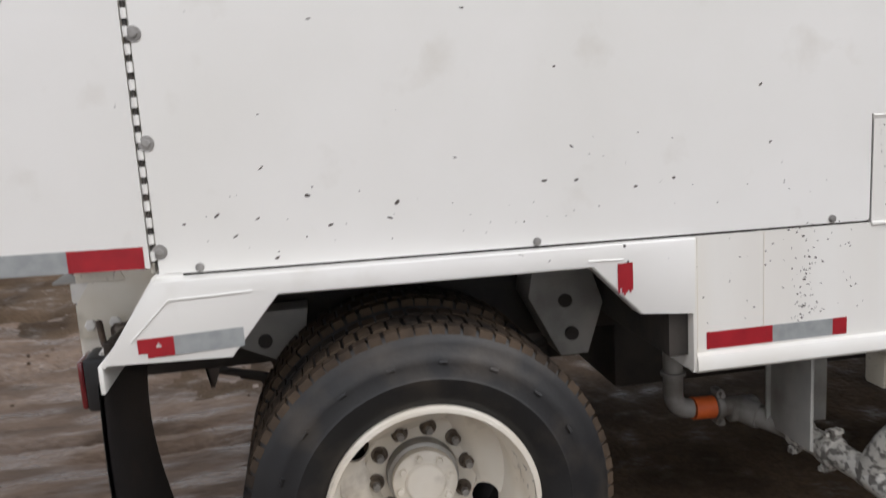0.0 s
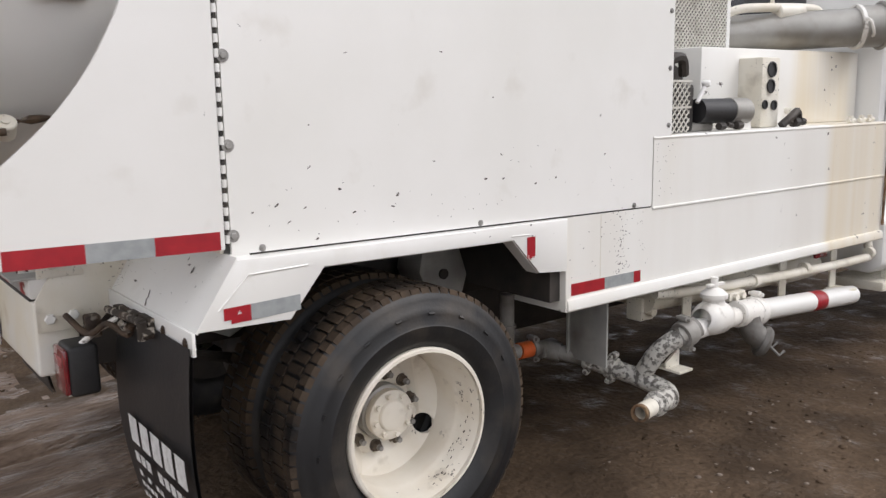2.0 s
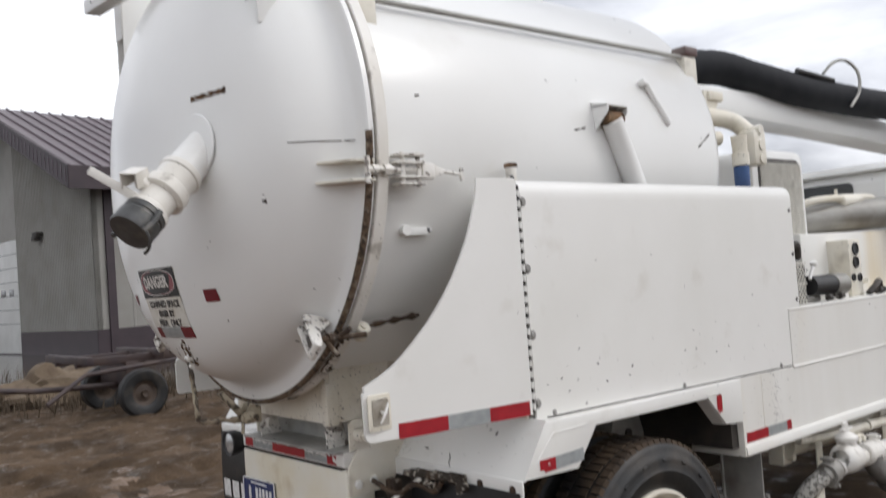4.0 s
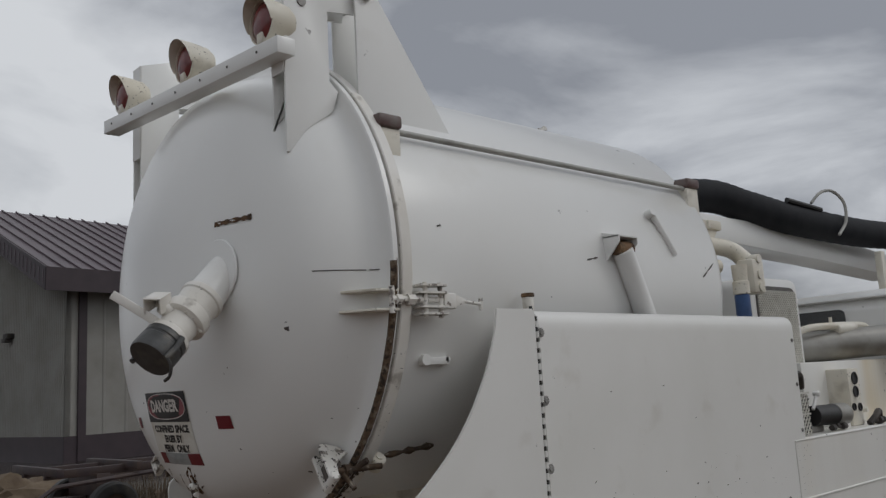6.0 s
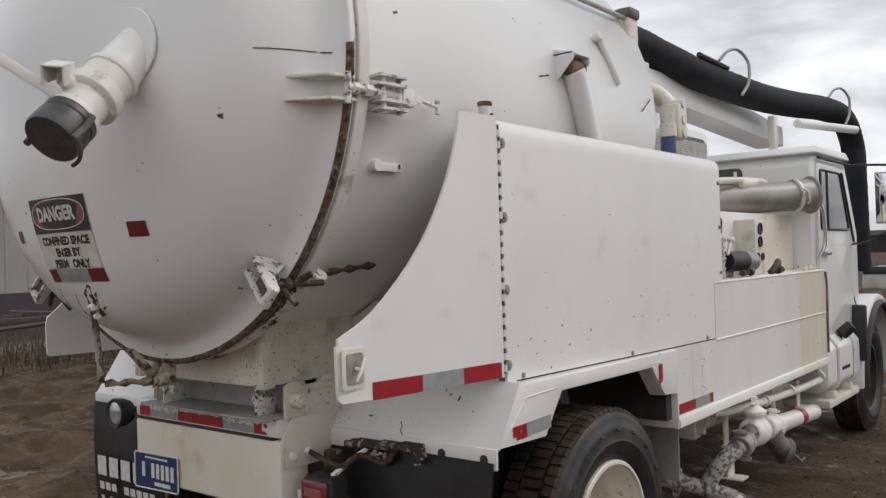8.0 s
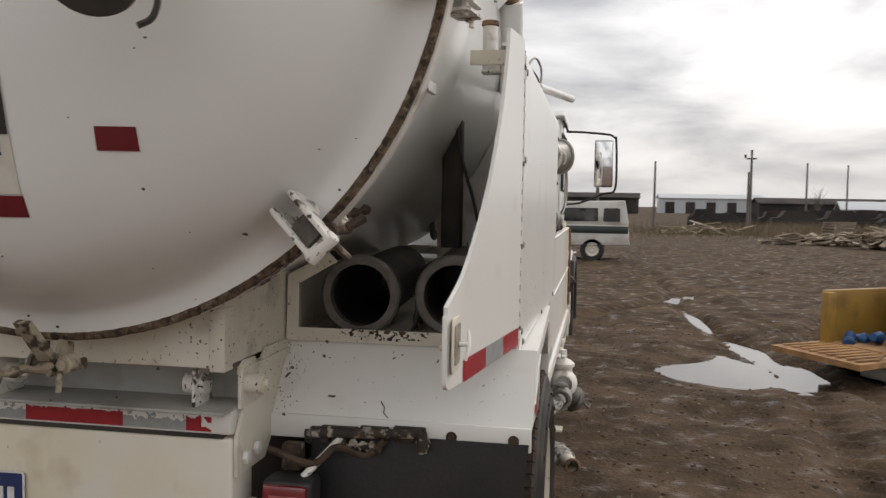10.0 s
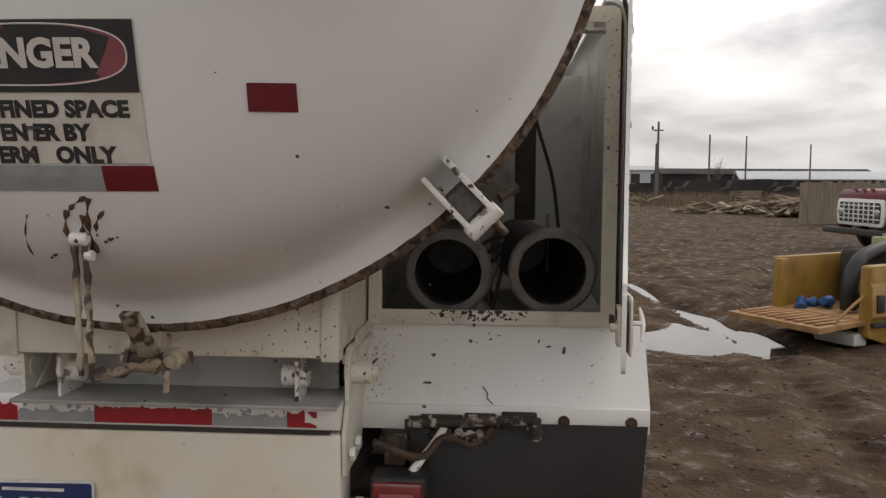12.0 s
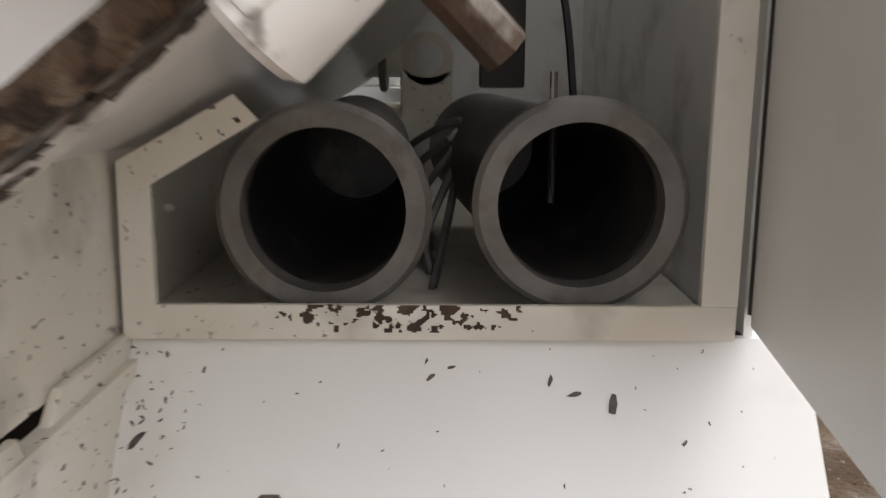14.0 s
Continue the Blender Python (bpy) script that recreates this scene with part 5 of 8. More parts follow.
for s in (0, 1):
    def my(y, s=s):
        return y if not s else 2 * CY - y
    ys = sorted((my(0.752), my(0.764)))
    bm = mesh()
    slab(bm, [(-1.06, 1.10), (-1.06, 1.22), (-1.03, 1.235), (-0.96, 1.235), (-0.90, 1.10)], "y", ys[0], ys[1], 0.002)
    lug = part("pivot_lug", bm, paint_dirty, sub, "pivot lug with pin")
    bm = mesh()
    rod(bm, (-1.015, my(0.77), 1.165), (-1.015, my(0.70), 1.165), 0.028, n=18, bevel=0.003)
    rod(bm, (-1.015, my(0.70), 1.165), (-1.015, my(0.685), 1.165), 0.017, n=6)
    part("pivot_pin", bm, paint_dirty, lug)
    bm = mesh()
    ys = sorted((my(0.875), my(0.885)))
    slab(bm, [(-1.10, 1.10), (-1.10, 1.21), (-1.02, 1.235), (-0.98, 1.10)], "y", ys[0], ys[1], 0.002)
    rod(bm, (-1.05, my(0.86), 1.165), (-1.05, my(0.925), 1.165), 0.030, n=16)
    part("inner_lug", bm, paint_chipped, lug)
    bm = mesh()
    ys = sorted((my(0.758), my(0.770)))
    slab(bm, [(-1.072, 0.905), (-1.072, 1.02), (-1.02, 1.10), (-0.86, 1.245), (-0.66, 1.245), (-0.80, 1.04), (-0.80, 0.975), (-0.87, 0.905)], "y", ys[0], ys[1], 0.002)
    plate = part("side_plate", bm, paint_dirty, sub, "bolted white side plate")
    nut = part("plate_bolt", bolt_mesh(mesh(), (-1.03, my(0.758), 0.952), (0, -1 if not s else 1, 0), 0.020, 0.018, 0.0), paint, plate)
    again(nut, (-0.95, PLACE[nut.name].y, 0.957))
bm = mesh()
box(bm, -1.078, -0.93, 0.772, 1.765, 0.738, 1.016, 0.012, 3)
bumper = part("rear_bumper", bm, bumper_paint, truck, "yellowed white box bumper")
bm = mesh()
slab(bm, [(-1.066, 1.026), (-1.080, 1.028), (-1.085, 1.036), (-1.085, 1.092), (-1.076, 1.104), (-0.93, 1.106), (-0.93, 1.026)], "y", 0.772, 1.745, 0.003)
upper = part("bumper_cap", bm, paint, bumper, "white bumper cap with conspicuity tape")
for a, b, m in ((0.831, 0.909, red_tape), (0.909, 1.106, grey_tape), (1.106, 1.421, red_tape), (1.421, 1.630, grey_tape), (1.630, 1.716, red_tape)):
    bm = mesh()
    grid_sheet(bm, lambda u, v: (-1.0866, a + (b - a) * u, 1.035 + 0.052 * v), 40, 16)
    bmesh.ops.delete(bm, geom=[f for f in bm.faces if (f.calc_center_median().z > 1.078 - 0.012 * max(0, noise.noise(Vector((f.calc_center_median().y * 60, 1.5, 0)))) - (0.012 if m is grey_tape else 0) and noise.noise(Vector((f.calc_center_median().y * 70, f.calc_center_median().z * 60, 0))) > -0.25)
                                or (f.calc_center_median().y < 0.863 and noise.noise(Vector((f.calc_center_median().y * 45, f.calc_center_median().z * 45, 9))) > 0.10)], context="FACES")
    part("tape", bm, m, upper)
bm = mesh()
box(bm, -1.082, -1.05, 0.80, 1.74, 1.015, 1.0275)
part("bumper_gap", bm, dark_steel, bumper)
# number plate: plain bars
bm = mesh()
slab(bm, rounded([(1.430, 0.718), (1.765, 0.708), (1.765, 0.866), (1.430, 0.872)], 0.012), "x", -1.087, -1.083)
plate = part("number_plate", bm, plate_blue, bumper, "blue number plate in a pale border")
bm = mesh()
ring = rounded([(1.430, 0.718), (1.765, 0.708), (1.765, 0.866), (1.430, 0.872)], 0.012)
sweep(bm, [(-1.088, y, z) for y, z in ring + ring[:1]], 0.0035, 6, caps=False)
part("plate_border", bm, letter_white, plate)
bm = mesh()
for k in range(7):
    y = 1.462 + k * 0.037
    if k != 5:
        box(bm, -1.0895, -1.0865, y, y + 0.022, 0.762, 0.826)
part("plate_bar", bm, letter_white, plate)["kind"] = "stuff"
bm = mesh()
box(bm, -1.0892, -1.0865, 1.49, 1.61, 0.730, 0.746)
box(bm, -1.0892, -1.0865, 1.51, 1.68, 0.845, 0.853)
part("plate_bar", bm, letter_white, plate)["kind"] = "stuff"

# tail lamps, round lamp, flaps
for s in (0, 1):
    def my(y, s=s):
        return y if not s else 2 * CY - y
    lo, hi = sorted((my(0.556), my(0.706)))
    bm = mesh()
    box(bm, -1.025, -0.925, lo, hi, 0.708, 0.888, 0.016, 3)
    lamp = part("tail_lamp", bm, black, truck, "red tail lamp in a black housing")
    bm = mesh()
    box(bm, -1.043, -1.023, lo + 0.008, hi - 0.008, 0.717, 0.879, 0.009, 2)
    part("lens", bm, red_lens, lamp, "red lens")
    bm = mesh()
    box(bm, -1.046, -1.042, lo + 0.03, hi - 0.03, 0.815, 0.850, 0.002)
    part("reflector", bm, surface("pale_reflector", (0.35, 0.10, 0.10), (0.30, 0.08, 0.08), 0.2, scale=30.0), lamp)
    bm = mesh()
    box(bm, -1.00, -0.97, min(my(0.70), my(0.78)), max(my(0.70), my(0.78)), 0.775, 0.785)
    rod(bm, (-1.01, my(0.735), 0.745), (-1.01, my(0.735), 0.825), 0.012, n=8)
    sweep(bm, curve([(-0.99, my(0.655), 0.718), (-1.0, my(0.69), 0.68), (-1.0, my(0.74), 0.69), (-0.99, my(0.765), 0.74)], 5), 0.006, 6)
    sweep(bm, [(-0.97, my(0.60), 0.885), (-0.92, my(0.55), 0.94), (-0.86, my(0.52), 0.975)], 0.011, 8)
    part("lamp_bracket", bm, paint_chipped, lamp)
bm = mesh()
lathe(bm, [(0, 0.08), (0.05, 0.075), (0.066, 0.04), (0.070, 0.0), (0.066, -0.006), (0.06, 0.0), (0, 0.0)], (-1.060, 1.975, 1.010), (1, 0, 0), 28)
rod(bm, (-1.0, 1.975, 1.010), (-0.83, 2.02, 1.01), 0.014, n=8)
work = part("work_lamp", bm, black, truck, "round black work lamp")
bm = mesh()
lathe(bm, [(0, -0.012), (0.03, -0.009), (0.058, 0.0), (0, 0.002)], (-1.058, 1.975, 1.010), (1, 0, 0), 28)
part("lens", bm, clear_lens, work, "clear lens")


def flap_x(v, u, bulge):
    return -0.828 - bulge * math.sin(v * math.pi) * (0.4 + 0.6 * u) + 0.02 * v * v


for s, (y0, y1) in enumerate(((-0.050, 0.62), (1.90, 2.585))):
    bm = mesh()
    for o in (0.0, 0.012):
        grid_sheet(bm, lambda u, v: (flap_x(v, u if not s else 1 - u, 0.035) + o, y0 + (y1 - y0) * u + 0.02 * math.sin(v * 3) * (1 - u), 0.985 - 0.68 * v), 10, 16)
    flap = part("mud_flap", bm, flap_rubber, truck, "black rubber mud flap with worn white print")
    # the print: bars in place of the trader's name
    bm = mesh()

    def bar_at(u0, u1, v0, v1):
        if not s:
            u0, u1, v0, v1 = u0 - 0.07, u1 - 0.07, v0 + 0.11, v1 + 0.11
        grid_sheet(bm, lambda a, b: (flap_x(v0 + (v1 - v0) * b, 0.5, 0.035) - 0.016, y0 + (y1 - y0) * (u0 + (u1 - u0) * a), 0.985 - 0.68 * (v0 + (v1 - v0) * b)), 4, 3)
    rnd = random.Random(5)
    for k in range(5):
        bar_at(0.10 + k * 0.165, 0.10 + k * 0.165 + 0.125, 0.40, 0.55)
    for k in range(9):
        if k != 5:
            bar_at(0.12 + k * 0.086, 0.12 + k * 0.086 + 0.066, 0.60, 0.66)
    for v in (0.71, 0.77, 0.83):
        for k in range(12):
            if rnd.random() < 0.85:
                bar_at(0.14 + k * 0.062, 0.14 + k * 0.062 + 0.048, v, v + 0.03)
    part("print_bar", bm, letter_white, flap, "worn white print, unreadable")["kind"] = "stuff"
# rusty spring hinge on the flap rail
bm = mesh()
for k, (y, w) in enumerate(((0.31, 0.10), (0.42, 0.09), (0.53, 0.12), (0.60, 0.05))):
    box(bm, -0.844 - 0.005 * (k % 2), -0.822, y - w / 2, y + w / 2, 0.968 + 0.008 * (k % 2), 1.018 - 0.006 * k, 0.005)
rod(bm, (-0.859, 0.27, 1.005), (-0.864, 0.63, 0.985), 0.014, n=10)
rod(bm, (-0.869, 0.265, 0.97), (-0.829, 0.265, 0.97), 0.020, n=8)
rod(bm, (-0.864, 0.265, 1.01), (-0.864, 0.265, 0.95), 0.016, n=10)
for k in range(12):
    p = Vector((-0.859, 0.40 + 0.015 * k, 0.955 + 0.003 * (k % 3)))
    rod(bm, p, p + Vector((-0.012, 0.004, -0.01 + 0.02 * (k % 2))), 0.012, n=6)
part("flap_hinge", bm, surface("mud_caked_rust", (0.035, 0.027, 0.02), (0.40, 0.36, 0.30), 0.8, scale=26.0, mix=(0.55, 0.62), dirt=((0.07, 0.042, 0.025), 20.0, 0.5, 0.62, 0.7), bump=0.3), lip, "mud-caked rusty spring hinge")
for s in (1,):
    bm = mesh()
    slab(bm, [(SX0, SZ0), (SX1, SZ1), (SX1 + 0.006, SZ1 - 0.006), (SX0, SZ0 - 0.012)], "y", 2 * CY - 0.62, 2 * CY + 0.205)
    box(bm, -0.822, -0.810, 2 * CY - 0.56, 2 * CY + 0.205, 0.958, 1.031, 0.003)
    slab(bm, [(-0.656, 1.226), (-0.806, 1.030), (-0.496, 1.019), (-0.360, 1.178), (0.480, 1.168), (0.628, 1.010), (0.782, 1.004), (0.782, 1.226)], "y", 2 * CY + 0.195, 2 * CY + 0.207)
    part("far_fender", bm, paint, truck, "white far fender with a sloping rear plate")

# ---------------------------------------------------------------- wheels
def holed_disc(bm, y, r0, r1, count, hole_r, hole_c, c, sgn, dish=0.0):
    """A disc from r0 to r1 with round hand holes right through it."""
    n = 96
    for s in range(count):
        a0 = 2 * math.pi * s / count - 0.48
        half = math.pi / count
        edge = []
        m = n // 4
        for k in range(m):
            edge.append((r1, a0 - half + 2 * half * k / m))
        for k in range(m):
            edge.append((r1 + (r0 - r1) * k / m, a0 + half))
        for k in range(m):
            edge.append((r0, a0 + half - 2 * half * k / m))
        for k in range(m):
            edge.append((r0 + (r1 - r0) * k / m, a0 - half))
        hx, hz = hole_c * math.cos(a0), hole_c * math.sin(a0)
        outer_v, hole_v, back_v = [], [], []
        for rad, a in edge:
            px, pz = rad * math.cos(a), rad * math.sin(a)
            ang = math.atan2(pz - hz, px - hx)
            dep = sgn * dish * (rad - r0) / (r1 - r0)
            outer_v.append(bm.verts.new((c[0] + px, y + dep, c[1] + pz)))
            qx, qz = hx + hole_r * math.cos(ang), hz + hole_r * math.sin(ang)
            rr = math.hypot(qx, qz)
            dep = sgn * dish * (rr - r0) / (r1 - r0)
            hole_v.append(bm.verts.new((c[0] + qx, y + dep, c[1] + qz)))
            back_v.append(bm.verts.new((c[0] + qx, y + dep + sgn * 0.014, c[1] + qz)))
        for k in range(n):
            q = (k + 1) % n
            bm.faces.new((outer_v[k], outer_v[q], hole_v[q], hole_v[k]))
            bm.faces.new((hole_v[k], hole_v[q], back_v[q], back_v[k]))


def wheel(name, x, y_face, sgn, parent, rim_in=True, label="", radius=0.522, zc=0.520):
    """A truck wheel; y_face: its outer face; sgn: +1 when it goes on towards larger y."""
    c = (x, zc)

    def L(prof, n=72, closed=False):
        return lathe(mesh(), [(a, sgn * b) for a, b in prof], (x, y_face, zc), (0, 1, 0), n, closed)
    R = radius
    tyre = part(name, L([(0.296, 0.050), (0.306, 0.030), (0.33, 0.014), (0.365, 0.003), (0.385, -0.002), (0.392, 0.002), (R - 0.095, 0.003), (R - 0.075, 0.006), (R - 0.070, 0.010), (R - 0.045, 0.016), (R - 0.024, 0.024), (R - 0.009, 0.042),
                         (R - 0.009, 0.240), (R - 0.024, 0.256), (R - 0.10, 0.277), (0.33, 0.266), (0.306, 0.25), (0.296, 0.23)], closed=True), rubber, parent, label or "worn black truck tyre with mud on the shoulder")
    bm = mesh()
    count = 74
    rnd = random.Random(int(y_face * 100) + 9)
    for i in range(count):
        a = 2 * math.pi * i / count
        for (w0, w1, off) in ((0.026, 0.080, 0.0), (0.096, 0.178, 0.5), (0.194, 0.252, 0.0)):
            w = 0.0172 + rnd.uniform(-0.002, 0.002)
            b = mesh()
            box(b, -w, w, w0, w1, R - 0.026, R - rnd.uniform(0.001, 0.004))
            for v in b.verts:
                if v.co.z > R - 0.01 and (abs(v.co.y - w0) < 1e-4 and w0 < 0.05):
                    v.co.y += 0.010
                elif abs(v.co.y - w0) < 1e-4 and w0 < 0.05:
                    v.co.y -= 0.004
                    v.co.z -= 0.006
            rotm = Matrix.Rotation(a + off * 2 * math.pi / count + rnd.uniform(-0.004, 0.004), 4, "Y")
            for v in b.verts:
                p = rotm @ Vector((v.co.x, 0, v.co.z))
                v.co = Vector((x + p.x, y_face + sgn * v.co.y, zc + p.z))
            join(bm, b)
    part("tread", bm, tread_mat, tyre, "muddy tread blocks")
    bm = mesh()
    for i in range(9):
        a = 0.5 + i * 0.33
        for dr in (0.0,):
            px, pz = x + (0.43 + dr) * math.cos(a), zc + (0.43 + dr) * math.sin(a)
            rod(bm, (px, y_face + sgn * 0.004, pz), (px + 0.022 * math.sin(a), y_face + sgn * 0.001, pz - 0.022 * math.cos(a)), 0.006, n=6)
    part("sidewall_mark", bm, rubber, tyre)["kind"] = "stuff"
    if not rim_in:
        # dark steel here puts the shade behind the outer wheels into the rim colour
        part("rim", L([(0.27, 0.03), (0.300, 0.03), (0.300, 0.25), (0.16, 0.25), (0.16, 0.24), (0.27, 0.24)], closed=True), dark_steel, tyre)
        return tyre
    bm = L([(0.286, 0.012), (0.297, 0.013), (0.303, 0.020), (0.303, 0.034), (0.296, 0.046), (0.290, 0.040), (0.287, 0.030), (0.284, 0.040), (0.278, 0.056), (0.272, 0.080), (0.270, 0.120), (0.262, 0.136), (0.256, 0.150), (0.254, 0.200), (0.250, 0.250),
            (0.256, 0.252), (0.262, 0.20), (0.266, 0.15), (0.280, 0.13), (0.284, 0.07), (0.294, 0.060)], closed=True)
    holed_disc(bm, y_face + sgn * 0.292, 0.178, 0.256, 2, 0.040, 0.217, c, sgn, -0.045)
    rim = part("rim", bm, paint_rim, tyre, "cream-white steel rim with chipped edge", sharp=30)
    bm = L([(0.0, 0.300), (0.104, 0.300), (0.110, 0.290), (0.172, 0.286), (0.180, 0.293), (0.180, 0.303), (0.0, 0.308)], 48)
    part("rim_face", bm, paint_rim, tyre)
    bm = L([(0.0, 0.302), (0.108, 0.302), (0.108, 0.246), (0.102, 0.242), (0.0, 0.242)], 40)
    part("hub", bm, tube_grey, tyre, "greasy grey hub")
    bm = L([(0.0, 0.190), (0.012, 0.190), (0.052, 0.190), (0.058, 0.194), (0.062, 0.202), (0.092, 0.204), (0.097, 0.208), (0.097, 0.240), (0.090, 0.246), (0.0, 0.246)], 40)
    cap = part("hub_cap", bm, paint_rim, tyre, "white axle flange")
    for i in range(8):
        a = 2 * math.pi * i / 8 + 0.2
        part("flange_bolt", bolt_mesh(mesh(), (x + 0.079 * math.cos(a), y_face + sgn * 0.204, zc + 0.079 * math.sin(a)), (0, -sgn, 0), 0.011, 0.015, 0.014), paint_rim, cap)
    for i in range(10):
        a = 2 * math.pi * i / 10 + 0.12
        px, pz = x + 0.143 * math.cos(a), zc + 0.143 * math.sin(a)
        if i == 0:
            b = mesh()
            rod(b, (px, y_face + sgn * 0.289, pz), (px, y_face + sgn * 0.281, pz), 0.026, n=16)
            lathe(b, [(0, 0), (0.020, 0), (0.020, 0.016), (0.016, 0.022), (0, 0.022)], (px, y_face + sgn * 0.283, pz), (0, -sgn, 0), 6)
            first = part("wheel_nut", b, rust_nut, rim, "grimy wheel nut")
            b = rod(mesh(), (px, y_face + sgn * 0.264, pz), (px, y_face + sgn * 0.240, pz), 0.011, n=10, bevel=0.002)
            stud = part("wheel_stud", b, zinc, rim)
        else:
            again(first, (px, PLACE[first.name].y, pz))
            again(stud, (px, PLACE[stud.name].y, pz))
    return tyre


def rim_chips(x, y_face, zc, parent, seed):
    """Flakes lost from the barrel, most of them on its lower front side."""
    rnd = random.Random(seed)
    bm = mesh()
    for k in range(130):
        a = rnd.gauss(-0.55, 0.55)
        d = rnd.uniform(0.045, 0.24)
        rad = 0.2775 - 0.022 * (d - 0.05) / 0.19 - 0.0012
        if 0.075 < d < 0.125:
            rad = 0.2685
        w, h = rnd.uniform(0.0015, 0.008) * rnd.uniform(0.5, 1.3), rnd.uniform(0.0015, 0.005)
        vs = []
        for i in range(6):
            t = 2 * math.pi * i / 6
            q = rnd.uniform(0.6, 1.2)
            aa, dd = a + w * q * math.cos(t) / 0.27, d + h * q * math.sin(t)
            vs.append(bm.verts.new((x + rad * math.cos(aa), y_face + dd, zc + rad * math.sin(aa))))
        bm.faces.new(vs)
    tagged(part("rim_chip", bm, chip_dark, parent, "dark flakes of lost paint"), kind="stuff")


paint_rim = surface("cream_rim_paint", (0.72, 0.68, 0.60), (0.64, 0.58, 0.48), 0.42, scale=5.0, dirt=((0.17, 0.12, 0.075), 9.0, 0.60, 0.75, 0.5), bump=0.04,
                    chips=((0.05, 0.04, 0.035), 34.0, 0.22, 0.55, 0.60))
rust_nut = surface("grimy_nut", (0.16, 0.13, 0.10), (0.08, 0.06, 0.045), 0.6, 0.4, scale=30.0, bump=0.1)
rim_chips(0.0, -0.070, 0.520, wheel("outer_tyre", 0.0, -0.070, 1, truck), 17)
wheel("inner_tyre", 0.0, 0.265, 1, truck, False)
wheel("outer_tyre", 0.0, 2 * CY + 0.070, -1, truck)
wheel("inner_tyre", 0.0, 2 * CY - 0.265, -1, truck, False)
wheel("front_tyre", 5.35, 0.085, 1, truck, False, radius=0.52, zc=0.50)
wheel("front_tyre", 5.35, 2 * CY - 0.085, -1, truck, False, radius=0.52, zc=0.50)

# ---------------------------------------------------------------- chassis
bm = mesh()
for y in (0.80, 1.50):
    box(bm, -0.95, 5.8, y, y + 0.08, 0.74, 0.98, 0.004)
rail = part("frame_rail", bm, dark_steel, truck, "dark chassis rails")
bm = mesh()
rod(bm, (0, 0.33, 0.52), (0, 2 * CY - 0.33, 0.52), 0.085, n=20)
lathe(bm, [(0, -0.22), (0.10, -0.20), (0.19, -0.09), (0.20, 0.0), (0.19, 0.09), (0.10, 0.20), (0, 0.22)], (0, CY, 0.52), (0, 1, 0), 24)
part("rear_axle", bm, dark_steel, truck, "dark rear axle")
for y in (0.70, 1.60):
    bm = mesh()
    for k in range(6):
        f = 0.62 - 0.07 * k
        sweep(bm, curve([(-f, y, 0.70 + 0.1 * f - 0.018 * k), (0, y, 0.63 - 0.018 * k), (f, y, 0.70 + 0.1 * f - 0.018 * k)], 5), 0.014, 6)
    part("leaf_spring", bm, dark_steel, truck, "dark leaf spring pack")
bm = mesh()
slab(bm, [(-0.55, 0.97), (-0.57, 0.87), (-0.42, 0.80), (-0.32, 0.85), (-0.30, 0.97)], "y", 0.62, 0.74, 0.004)
part("spring_hanger", bm, paint_grey, truck, "grey spring hanger bracket")
bm = mesh()
slab(bm, [(0.48, 1.08), (0.45, 0.94), (0.56, 0.72), (0.66, 0.72), (0.72, 0.90), (0.66, 1.08)], "y", 0.56, 0.74, 0.004)
hanger = part("spring_hanger", bm, paint_grey, truck, "grey spring hanger bracket")
for p in ((0.60, 0.56, 0.80), (0.58, 0.56, 0.92), (-0.45, 0.62, 0.87)):
    part("hanger_bolt", rod(mesh(), p, (p[0], p[1] - 0.012, p[2]), 0.024, n=14), dark_steel, hanger)
bm = mesh()
slab(bm, [(-0.38, 0.80), (-0.28, 0.80), (-0.36, 0.62)], "y", 0.50, 0.51)
part("spring_guard", bm, dark_steel, hanger)
bm = mesh()
box(bm, -0.55, 1.30, 0.20, 2.2, 1.19, 1.222)
box(bm, 0.80, 3.50, 0.35, 0.80, 1.10, 1.15)
box(bm, 0.72, 0.80, 0.02, 0.70, 0.86, 1.19)
part("underbody", bm, dark_steel, truck, "dark underside of the body")
# plain far-side sheets, out of view, added to stop light leaking underneath
bm = mesh()
box(bm, -0.64, 1.46, 2 * CY - 0.012, 2 * CY, 1.236, 2.19, 0.003)
part("side_panel", bm, paint, truck, "white side panel with chips and a rolled top edge")
bm = mesh()
box(bm, 0.79, 3.512, 2 * CY - 0.012, 2 * CY, 0.815, 1.232, 0.003)
box(bm, 1.34, 3.512, 2 * CY - 0.012, 2 * CY, 1.232, 1.52, 0.003)
part("deck_skirt", bm, deck_paint, truck, "white deck skirt")
# dark boxes added only to keep the ground under the truck in shade
for x0, x1 in ((0.85, 2.0), (2.1, 3.4)):
    bm = box(mesh(), x0, x1, 1.75, 2 * CY - 0.03, 0.32, 0.815, 0.01)
    part("deck_light_block", bm, dark_steel, truck, "unseen dark box added under the deck to block light")
bm = box(mesh(), 0.9, 3.4, 0.95, 1.45, 0.42, 0.80, 0.03)
part("chassis_light_block", bm, dark_steel, truck, "dark box added under the chassis to block light")
bm = mesh()
sweep(bm, curve([(0.30, 0.45, 1.14), (0.34, 0.44, 1.09), (0.42, 0.44, 1.09), (0.46, 0.45, 1.14)], 5), 0.012, 8)
part("loose_hose", bm, black, hanger)
bm = mesh()
sweep(bm, curve([(-0.99, 0.70, 0.97), (-0.95, 0.58, 0.92), (-0.90, 0.52, 0.96), (-0.86, 0.44, 0.93), (-0.86, 0.38, 0.98)], 6), 0.011, 8)
